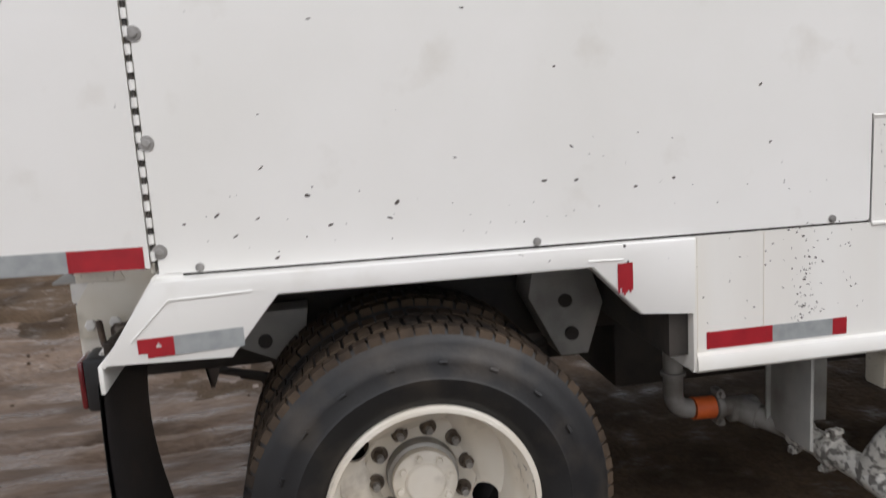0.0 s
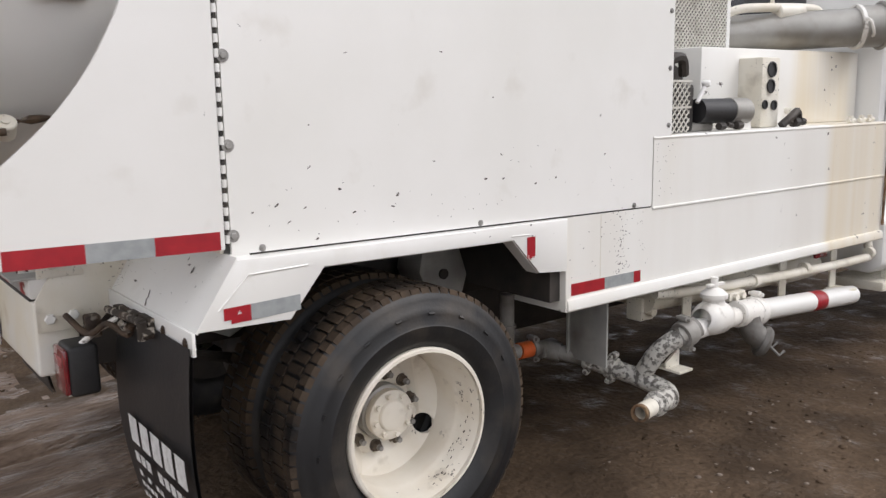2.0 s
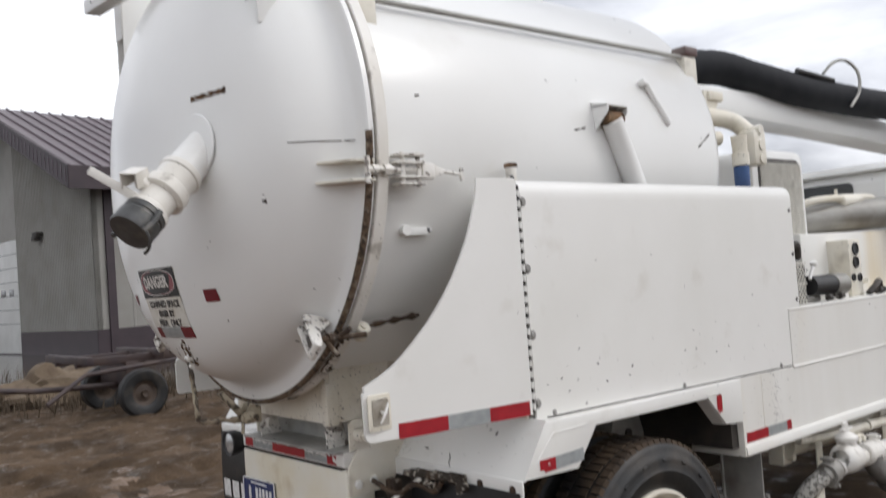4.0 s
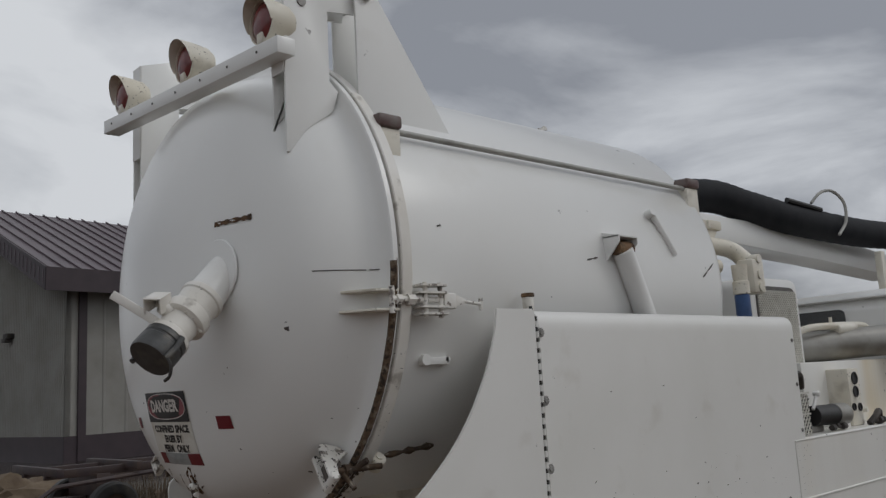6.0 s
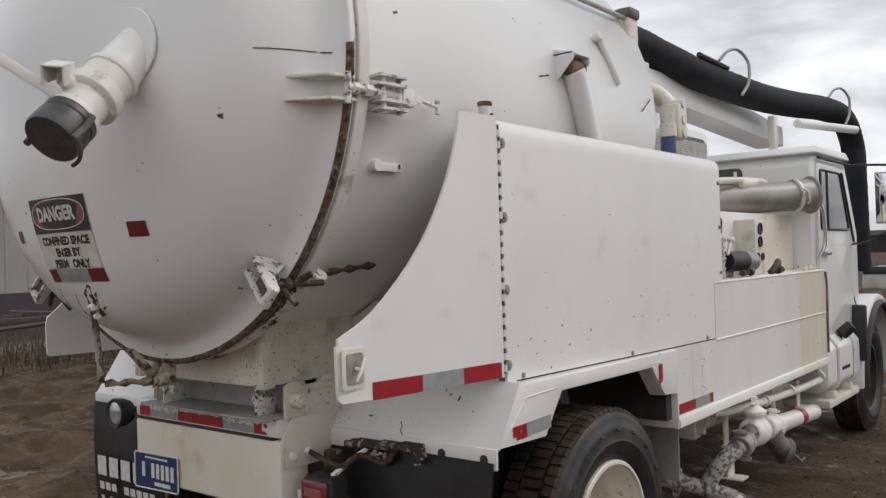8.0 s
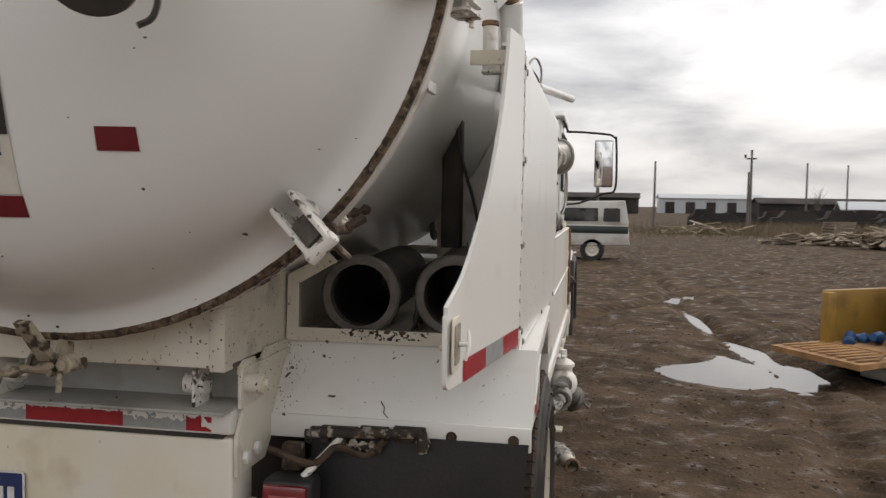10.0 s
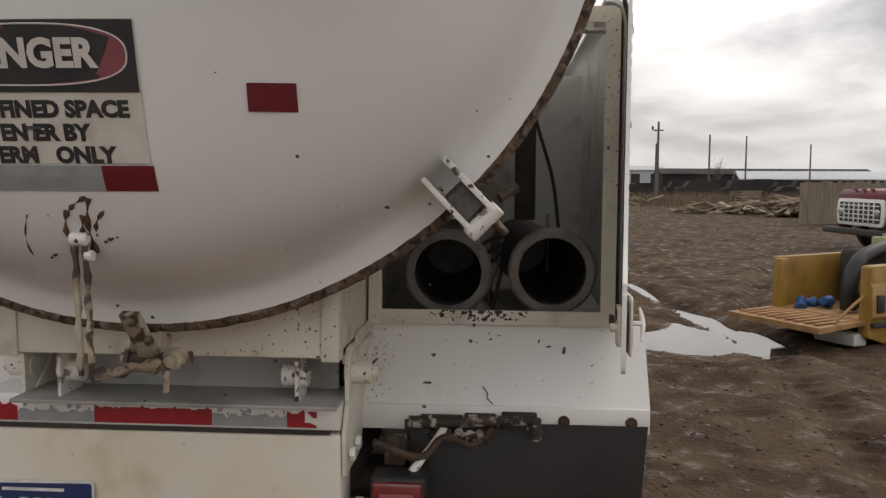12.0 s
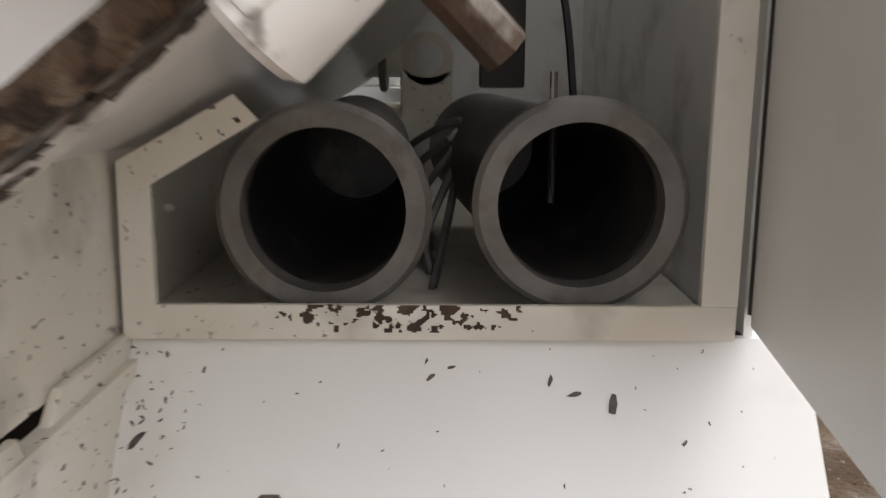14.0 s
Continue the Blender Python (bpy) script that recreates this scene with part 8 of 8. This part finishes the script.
put(wag, 1.15, 11.3, 2, -0.02)

# ---------------------------------------------------------------- weeds, as loose blades
def blades(name, spots, material, label, category, seed):
    rnd = random.Random(seed)
    verts, faces_ = [], []
    for (cx, cy, sx, sy, n, h) in spots:
        for k in range(n):
            x, y = rnd.gauss(cx, sx), rnd.gauss(cy, sy)
            z = float(ground_z(x, y)) - 0.02
            a, lean = rnd.uniform(0, 6.28), rnd.uniform(0.05, 0.6)
            hh, w = h * rnd.uniform(0.4, 1.1), 0.006 * rnd.uniform(0.7, 2.0) * (1 + h)
            dx, dy = math.cos(a), math.sin(a)
            i = len(verts)
            verts += [(x - dy * w, y + dx * w, z), (x + dy * w, y - dx * w, z), (x + dx * lean * hh * 0.5 + dy * w * 0.6, y + dy * lean * hh * 0.5 - dx * w * 0.6, z + hh * 0.6),
                      (x + dx * lean * hh * 0.5 - dy * w * 0.6, y + dy * lean * hh * 0.5 + dx * w * 0.6, z + hh * 0.6), (x + dx * lean * hh * 1.1, y + dy * lean * hh * 1.1, z + hh)]
            faces_ += [(i, i + 1, i + 2, i + 3), (i + 3, i + 2, i + 4)]
    me = bpy.data.meshes.new(name)
    me.from_pydata(verts, [], faces_)
    me.materials.append(material)
    return tagged(new(name, me), label, category, kind="stuff")


blades("weeds", [(0.6, 14.6, 1.4, 0.8, 900, 0.30), (3.5, 16.0, 2.2, 1.5, 1500, 0.35), (2.5, 21, 3.5, 2.0, 1600, 0.5), (8, 25, 4, 1.5, 1600, 0.55), (5.0, 13.4, 2.0, 0.8, 700, 0.25), (-2.5, 17, 2.5, 2.0, 900, 0.3)],
       surface("dark_dead_weeds", (0.095, 0.068, 0.042), (0.055, 0.040, 0.027), 0.9, scale=1.4), "tangled dead brown weeds beside the building", "weeds", 21)
blades("field_grass", [(56, -9.0, 5, 3.0, 4500, 0.7), (54, -3.0, 4, 2.5, 2000, 0.4), (64, -16, 6, 5, 3500, 0.8), (62, 10, 8, 8, 2000, 0.5)], dead_grass, "tan dead grass at the end of the yard", "grass", 22)
# the brushy heap beside the wagon
bm = mesh()
bmesh.ops.create_icosphere(bm, subdivisions=4, radius=1.0)
for v in bm.verts:
    n = noise.fractal(v.co * 2.0, 0.8, 2.0, 4)
    v.co = Vector((v.co.x * 1.3, v.co.y * 0.8, v.co.z * 0.62)) * (1 + 0.35 * n)
heap = tagged(part("dirt_mound", bm, surface("brown_brush", (0.10, 0.07, 0.045), (0.16, 0.12, 0.08), 0.9, scale=3.0, bump=0.8, bump_scale=14.0), None), "low mound of brown dirt and brush", "mound")
heap.location = (1.4, 15.2, 0.05)
blades("heap_stalks", [(1.4, 15.0, 0.8, 0.5, 500, 0.45)], surface("brown_stalks", (0.10, 0.072, 0.045), (0.06, 0.044, 0.03), 0.9, scale=1.4), "dead stalks over the brush heap", "brush", 23)

# ---------------------------------------------------------------- yellow pickup box lying in the yard
bed = thing("pickup_box", (0, 0, 0), "faded yellow pickup box with its tailgate down", "pickup box")
bm = mesh()
slab(bm, rounded([(0.0, 0.10), (0.0, 0.80), (0.02, 0.82), (2.3, 0.84), (2.3, 0.02), (0.25, 0.02)], 0.03), "y", -0.02, 0.10, 0.012)
slab(bm, [(-0.03, 0.27), (-0.06, 0.31), (-0.045, 0.60), (0.0, 0.68), (0.0, 0.27)], "x", 0.0, 2.3)
near_side = part("side_wall", bm, yellow, bed)
part("stripe", box(mesh(), 0.02, 2.3, -0.066, -0.02, 0.20, 0.25, 0.004), dark_steel, bed)
bm = mesh()
box(bm, 0.06, 0.17, -0.075, -0.015, 0.35, 0.53, 0.01)
part("lamp_socket", bm, black, bed)
bm = mesh()
slab(bm, rounded([(0.0, 0.24), (0.0, 0.80), (0.02, 0.82), (2.3, 0.84), (2.3, 0.10), (0.0, 0.10)], 0.02), "y", 1.12, 1.20, 0.01)
for z in (0.38, 0.55, 0.70):
    rod(bm, (-0.02, 1.10, z), (0.05, 1.10, z), 0.03, n=10)
box(bm, -0.03, 0.08, 1.06, 1.16, 0.12, 0.80, 0.01)
part("side_wall", bm, yellow, bed)
bm = mesh()
box(bm, 0.0, 2.3, 0.08, 1.13, 0.22, 0.27)
box(bm, 2.24, 2.3, 0.08, 1.13, 0.22, 0.82, 0.01)
part("bed_floor", bm, orange_wood, bed)
bm = mesh()
slab(bm, [(-0.66, 0.24), (0.0, 0.26), (0.0, 0.22), (-0.66, 0.18)], "y", 0.02, 1.20)
gate = part("tailgate", bm, orange_wood, bed, "ribbed tailgate, lowered")
for k in range(9):
    part("gate_rib", box(mesh(), -0.60, -0.04, 0.10 + k * 0.12, 0.145 + k * 0.12, 0.252, 0.268, 0.006), orange_wood, gate)
bm = mesh()
sweep(bm, curve([(-0.4, 0.06, 0.26), (-0.2, 0.05, 0.40), (0.02, 0.05, 0.52)], 5), 0.014, 6)
part("gate_strap", bm, orange_wood, gate)
bm = mesh()
box(bm, -0.10, 0.10, 0.06, 0.55, 0.0, 0.13, 0.02)
part("rear_bumper", bm, cream, bed, "rust-flecked pale bumper")
bm = mesh()
box(bm, 0.2, 2.2, 0.15, 1.1, -0.03, 0.18)
part("underframe", bm, dark_steel, bed)
put(bed, 5.55, -2.98, math.degrees(math.atan2(-0.835, 0.55)), 0.0)
BED = bed.matrix_basis.copy()
tyre = tagged(part("loose_tyre", lathe(mesh(), [(0.26, 0.03), (0.30, 0.0), (0.42, 0.0), (0.48, 0.05), (0.48, 0.22), (0.42, 0.27), (0.30, 0.27), (0.26, 0.24)], (0, 0, 0), (0, 0, 1), 40, True), rubber, None), "old black tyre leaning in the pickup box", "tyre")
tyre.matrix_basis = BED @ pose(1.15, 0.55, 0.42, 40, 0, -20)
bm = mesh()
sweep(bm, curve([(0.30, 0.45, 0.30), (0.30, 0.45, 0.55), (0.50, 0.50, 0.80), (0.95, 0.55, 0.93), (1.5, 0.6, 0.95), (2.0, 0.6, 0.88)], 8), 0.085, 12)
hose2 = tagged(part("fat_hose", bm, rubber, None), "thick black hose coiled in the pickup box", "hose")
hose2.matrix_basis = BED @ Matrix.Translation(hose2.location)
bm = mesh()
sweep(bm, curve([(0.0, 0, 0), (0.12, 0.10, 0.05), (0.30, 0.05, 0.03), (0.36, -0.08, 0.06), (0.2, -0.12, 0.08)], 6), lambda i: 0.05 + 0.02 * math.sin(i * 1.3), 8)
tarp = tagged(part("blue_tarp", bm, blue_tarp, None), "crumpled blue tarp on the bed floor", "tarp")
tarp.matrix_basis = BED @ pose(0.25, 0.85, 0.32)
bm = mesh()
box(bm, -0.13, 0.13, -0.09, 0.09, 0, 0.22, 0.03, 3)
rod(bm, (0.07, 0, 0.22), (0.07, 0, 0.26), 0.025, n=12)
jug = tagged(part("plastic_jug", bm, jug_green, None), "pale green plastic jug on top of the load", "jug")
jug.matrix_basis = BED @ pose(1.42, 0.9, 0.93, 0, 4, 20)
bm = mesh()
box(bm, 0.85, 2.2, 0.15, 1.05, 0.27, 0.90, 0.08, 3)
load = tagged(part("scrap_load", bm, scrap_dark, None), "dark scrap heaped in the pickup box", "scrap")
load.matrix_basis = BED @ Matrix.Translation(load.location)

# ---------------------------------------------------------------- red truck
def road_wheel(x, y, parent, rad=0.48, wide=0.26):
    bm = lathe(mesh(), [(rad * 0.55, 0.03), (rad * 0.62, 0.0), (rad * 0.9, 0.0), (rad, 0.04), (rad, wide - 0.04), (rad * 0.9, wide), (rad * 0.62, wide), (rad * 0.55, wide - 0.03)], (x, y, rad), (0, 1, 0), 32, True)
    w = part("wheel", bm, rubber, parent, "black tyre")
    bm = lathe(mesh(), [(0, 0.06), (rad * 0.2, 0.03), (rad * 0.3, 0.08), (rad * 0.55, 0.05), (rad * 0.58, 0.1), (0, 0.12)], (x, y, rad), (0, 1, 0), 24)
    part("rim", bm, paint_dirty, w)
    return w


red = thing("red_truck", (0, 0, 0), "faded red work truck with a white grille", "truck")
bm = mesh()
slab(bm, rounded([(0.0, 0.62), (0.0, 1.36), (0.08, 1.44), (1.75, 1.50), (1.75, 0.62)], [0.03, 0.08, 0.08, 0.02, 0]), "y", 0.06, 2.04, 0.07)
part("bonnet", bm, red_paint, red)
bm = mesh()
arch = [(0.95 - 0.60 * math.cos(radians(a)), 0.50 + 0.60 * math.sin(radians(a))) for a in range(0, 181, 15)]
slab(bm, [(0.02, 0.55), (0.02, 1.22), (1.75, 1.28), (1.75, 0.50)] + arch[::-1], "y", 0.0, 0.12, 0.01)
part("front_fender", bm, red_paint, red)
bm = mesh()
slab(bm, [(0.02, 0.55), (0.02, 1.22), (1.75, 1.28), (1.75, 0.50)] + arch[::-1], "y", 1.98, 2.10, 0.01)
part("front_fender", bm, red_paint, red)
bm = mesh()
slab(bm, rounded([(0.14, 0.62), (1.96, 0.62), (2.0, 0.92), (1.96, 1.24), (0.14, 1.24), (0.10, 0.92)], 0.10), "x", -0.05, 0.02, 0.012)
grille = part("grille", bm, paint, red, "white stamped grille")
part("grille_back", slab(mesh(), rounded([(0.24, 0.70), (1.86, 0.70), (1.88, 0.92), (1.86, 1.16), (0.24, 1.16), (0.22, 0.92)], 0.06), "x", -0.056, -0.051), black, grille)
for i in range(7):
    x0 = 0.44 + i * 0.20
    part("grille_bar", box(mesh(), -0.075, -0.056, x0, x0 + 0.035, 0.71, 1.15, 0.004), paint, grille)
for k in range(4):
    part("grille_bar", box(mesh(), -0.080, -0.058, 0.25, 1.85, 0.775 + k * 0.10, 0.80 + k * 0.10, 0.004), paint, grille)
for y in (0.32, 1.78):
    part("headlamp", lathe(mesh(), [(0, -0.03), (0.08, -0.02), (0.095, 0.0), (0.0, 0.0)], (-0.075, y, 0.93), (1, 0, 0), 20), clear_lens, grille)
part("bumper", box(mesh(), -0.32, -0.06, -0.05, 2.15, 0.42, 0.56, 0.02), dark_steel, red, "dark flat bumper")
for y in (0.7, 1.05, 1.4):
    part("roof_marker", box(mesh(), 0.0, 0.08, y - 0.04, y + 0.04, 1.43, 1.48, 0.01), brown_lens, red)
bm = mesh()
slab(bm, rounded([(1.72, 0.60), (1.72, 1.50), (2.15, 2.10), (2.30, 2.18), (3.25, 2.18), (3.35, 2.05), (3.35, 0.60)], 0.06), "y", 0.06, 2.04, 0.05)
rcab = part("cab", bm, red_paint, red)
bm = mesh()
slab(bm, [(1.755, 1.56), (2.14, 2.09), (2.13, 2.10), (1.745, 1.57)], "y", 0.18, 1.92)
part("windscreen", bm, surface("bright_glass", (0.30, 0.32, 0.33), (0.26, 0.28, 0.29), 0.05, 0.6, scale=2.0), rcab, "pale windscreen")
bm = mesh()
slab(bm, rounded([(2.05, 1.56), (3.1, 1.56), (3.1, 2.05), (2.32, 2.05)], 0.04), "y", 0.045, 0.06)
part("side_window", bm, glass, rcab)
bm = mesh()
box(bm, 3.4, 6.5, 0.0, 2.1, 0.95, 1.15, 0.02)
box(bm, 1.8, 6.4, 0.5, 1.6, 0.55, 0.80, 0.02)
part("flatbed", bm, dark_steel, red, "dark flat bed")
for x in (0.95, 5.0):
    for y in (0.02, 1.82):
        road_wheel(x, y, red)
put(red, 16.2, -7.22, math.degrees(math.atan2(-0.98, 0.2)), 0.0)

# ---------------------------------------------------------------- pickup with topper, far off
pk = thing("pickup_truck", (0, 0, 0), "cream and dark green pickup with a white topper", "pickup")
bm = mesh()
slab(bm, rounded([(0.0, 0.45), (0.05, 1.05), (1.3, 1.12), (5.1, 1.12), (5.15, 0.5)], 0.06), "y", 0, 1.9, 0.05)
part("body", bm, cream, pk)
part("side_band", box(mesh(), 0.05, 5.1, -0.012, 0.02, 0.86, 1.08, 0.004), green_dark, pk, "dark green band")
bm = mesh()
slab(bm, rounded([(1.25, 1.10), (1.65, 1.70), (2.75, 1.72), (2.85, 1.10)], 0.06), "y", 0.08, 1.82, 0.05)
pcab = part("cab", bm, green_dark, pk)
bm = mesh()
slab(bm, rounded([(1.5, 1.15), (1.75, 1.62), (2.2, 1.62), (2.2, 1.15)], 0.03), "y", 0.065, 0.08)
slab(bm, rounded([(2.26, 1.15), (2.26, 1.62), (2.66, 1.62), (2.74, 1.15)], 0.03), "y", 0.065, 0.08)
part("window", bm, glass, pcab)
bm = mesh()
slab(bm, rounded([(2.82, 1.10), (2.70, 1.80), (5.0, 1.86), (5.12, 1.10)], 0.07), "y", 0.02, 1.88, 0.05)
top = part("topper", bm, cream, pk, "white topper")
for x0, x1 in ((3.0, 4.2), (4.35, 4.85)):
    bm = slab(mesh(), rounded([(x0, 1.22), (x1, 1.22), (x1, 1.62), (x0 + 0.02, 1.62)], 0.04), "y", 0.0, 0.02)
    part("topper_window", bm, glass, top)
for x in (0.95, 4.05):
    for y in (0.0, 1.65):
        road_wheel(x, y, pk, 0.36, 0.24)
put(pk, 22.5, 4.0, -90, 0.0)

# ---------------------------------------------------------------- fence, lumber, poles, far sheds
bm = mesh()
rnd = random.Random(31)
for k in range(150):
    y = -9.3 - k * 0.15
    h = 1.62 + rnd.uniform(-0.07, 0.07)
    box(bm, 30 + rnd.uniform(-0.015, 0.015), 30.03, y - 0.14, y, float(ground_z(30, y)) - 0.05, h)
box(bm, 30.03, 30.10, -31.8, -9.2, 0.5, 0.6)
box(bm, 30.03, 30.10, -31.8, -9.2, 1.3, 1.4)
fence = tagged(part("fence", bm, grey_wood, None), "weathered grey board fence across the yard", "fence")


def lumber(name, x, y, n, spread, tall, seed, label):
    rnd = random.Random(seed)
    base = thing(name, (x, y, 0), label, "lumber")
    for k in range(n):
        L, w = rnd.uniform(1.0, 2.4), rnd.uniform(0.10, 0.22)
        b = box(mesh(), -L / 2, L / 2, -w / 2, w / 2, -0.025, 0.025)
        o = part("board", b, pallet_wood, base, at=(0, 0, 0))
        o.location = (rnd.gauss(0, spread * 0.4), rnd.gauss(0, spread), 0.05 + tall * rnd.random() ** 1.4)
        o.rotation_euler = (rnd.uniform(-0.35, 0.35), rnd.uniform(-0.3, 0.3), rnd.uniform(0, 3.1))
    return base


def pallets(x, y, n, rz):
    base = thing("pallet_stack", (0, 0, 0), "leaning stack of grey wooden pallets", "pallets")
    for k in range(n):
        bm = mesh()
        for i in range(7):
            box(bm, -0.6, 0.6, -0.5 + i * 0.155, -0.40 + i * 0.155, 0.10, 0.125)
        for i in (-0.5, 0, 0.46):
            box(bm, i - 0.0, i + 0.05, -0.5, 0.53, 0.0, 0.10)
        o = part("pallet", bm, pallet_wood, base, at=(0, 0, 0))
        o.location = (0.03 * math.sin(k * 2.3), 0.05 * math.sin(k * 1.7), 0.135 * k)
        o.rotation_euler = (0, 0.04 * math.sin(k), 0.10 * math.sin(k * 3.1))
    return put(base, x, y, rz)


lumber("lumber_pile", 38.5, -8.2, 60, 0.9, 0.4, 41, "low heap of scattered grey boards")
lumber("lumber_pile", 36.5, -11.2, 80, 0.8, 0.7, 42, "heap of broken boards and pallets")
lumber("lumber_pile", 52.0, -3.8, 30, 1.2, 0.6, 43, "small pile of pale boards")
pallets(40.0, -9.6, 8, 20)
pallets(37.8, -11.9, 5, -30)


def pole(x, y, h, rad, arm=False):
    p = thing("utility_pole" if arm else "fence_post", (x, y, float(ground_z(x, y))), "weathered wooden pole against the sky", "pole", "poles beyond the yard")
    part("shaft", rod(mesh(), (x, y, -0.3), (x, y, h), rad * 0.80, rad * 0.55, n=10), pole_wood, p)
    if arm:
        part("crossarm", box(mesh(), x - 0.06, x + 0.06, y - 0.4, y + 0.4, h - 0.8, h - 0.68), pole_wood, p)
        part("insulator", rod(mesh(), (x, y + 0.5, h - 0.7), (x, y + 0.5, h - 0.4), 0.09, n=8), pole_wood, p)
    return p


pole(72, -9.4, 6.6, 0.16, True)
pole(66, -8.5, 4.5, 0.13)
for x, y, h in ((82, -15.6, 6.0), (95, -22.0, 6.5), (100, -30.4, 5.8), (60, -24.4, 4.6), (62, -28.6, 5.0), (90, -38, 6.0), (70, -1.5, 5.5), (45, 2.0, 4.6)):
    pole(x, y, h, 0.14)
rnd = random.Random(51)
for k in range(26):
    x, y = rnd.uniform(62, 110), -6 - k * 1.6 + rnd.uniform(-1, 1)
    L, H = rnd.uniform(2.5, 6), rnd.uniform(0.9, 1.7)
    s = thing("scrap_vehicle", (x, y, 0), "dark scrapped vehicle far across the yard", "vehicle", "scrapped vehicles")
    part("body", slab(mesh(), rounded([(y - L / 2, 0.0), (y - L / 2, H * 0.6), (y - L * 0.2, H * 0.65), (y - L * 0.1, H), (y + L * 0.3, H), (y + L * 0.38, H * 0.6), (y + L / 2, H * 0.55), (y + L / 2, 0.0)], 0.1, 2), "x", x - 1, x + 1), scrap_dark, s)


def shed(x, y, length, high, rz, label, wall, roofm):
    s = thing("far_shed", (0, 0, 0), label, "shed")
    part("wall", slab(mesh(), [(-4, 0), (4, 0), (4, high), (0, high + 0.9), (-4, high)], "y", -length / 2, length / 2), wall, s)
    bm = slab(mesh(), [(-4.4, high - 0.1), (0, high + 0.95), (4.4, high - 0.1), (4.4, high + 0.05), (0, high + 1.15), (-4.4, high + 0.05)], "y", -length / 2 - 0.3, length / 2 + 0.3)
    part("roof", bm, roofm, s)
    for k in range(5):
        yy = -length * 0.4 + k * length * 0.2
        part("bay_door", box(mesh(), -4.06, -3.98, yy - 1.2, yy + 1.2, 0, high * 0.75), scrap_dark, s)
    return put(s, x, y, rz, 0.0)


shed(230, -18, 26, 4.0, 4, "low white shed far across the yard", far_white, far_white)
shed(120, -50, 46, 1.7, -6, "long low shed with a pale roof", scrap_dark, far_white)
shed(170, -42, 40, 2.6, 3, "dark low buildings on the skyline", scrap_dark, scrap_dark)
shed(190, 30, 60, 3.5, 0, "dark low buildings on the skyline", scrap_dark, scrap_dark)
# a few bare trees on the skyline
for tx, ty, th in ((110, -22, 5.0), (60, 8.0, 5.5), (64, 9.5, 4.5)):
    rnd = random.Random(int(tx + ty))
    t = thing("bare_tree", (tx, ty, 0), "small leafless tree on the skyline", "tree")
    part("trunk", rod(mesh(), (tx, ty, -0.2), (tx, ty, th * 0.45), 0.10, 0.06, n=8), pole_wood, t)
    bm = mesh()
    for k in range(46):
        p = Vector((tx, ty, th * rnd.uniform(0.2, 0.5)))
        d = Vector((rnd.gauss(0, 0.4), rnd.gauss(0, 0.5), 1)).normalized()
        q = p + d * th * rnd.uniform(0.25, 0.5)
        sweep(bm, [p, p.lerp(q, 0.5) + Vector((rnd.gauss(0, 0.1), rnd.gauss(0, 0.1), 0)), q], lambda i: 0.03 - 0.011 * i, 4)
    part("crown", bm, pole_wood, t)

# the east side of the yard lies turned a little about the corner of the truck
YARD = Matrix.Translation((-3.15, 0.42, 0)) @ Matrix.Rotation(radians(-2.65), 4, "Z") @ Matrix.Translation((3.22, -0.30, 0))
for ob in list(scene.objects):
    if ob.parent is None and ob.name.split(".")[0] in ("pickup_box", "loose_tyre", "fat_hose", "blue_tarp", "plastic_jug", "scrap_load", "red_truck", "fence", "lumber_pile", "pallet_stack",
                                                      "utility_pole", "fence_post", "scrap_vehicle", "far_shed", "field_grass", "bare_tree"):
        ob.matrix_basis = YARD @ ob.matrix_basis
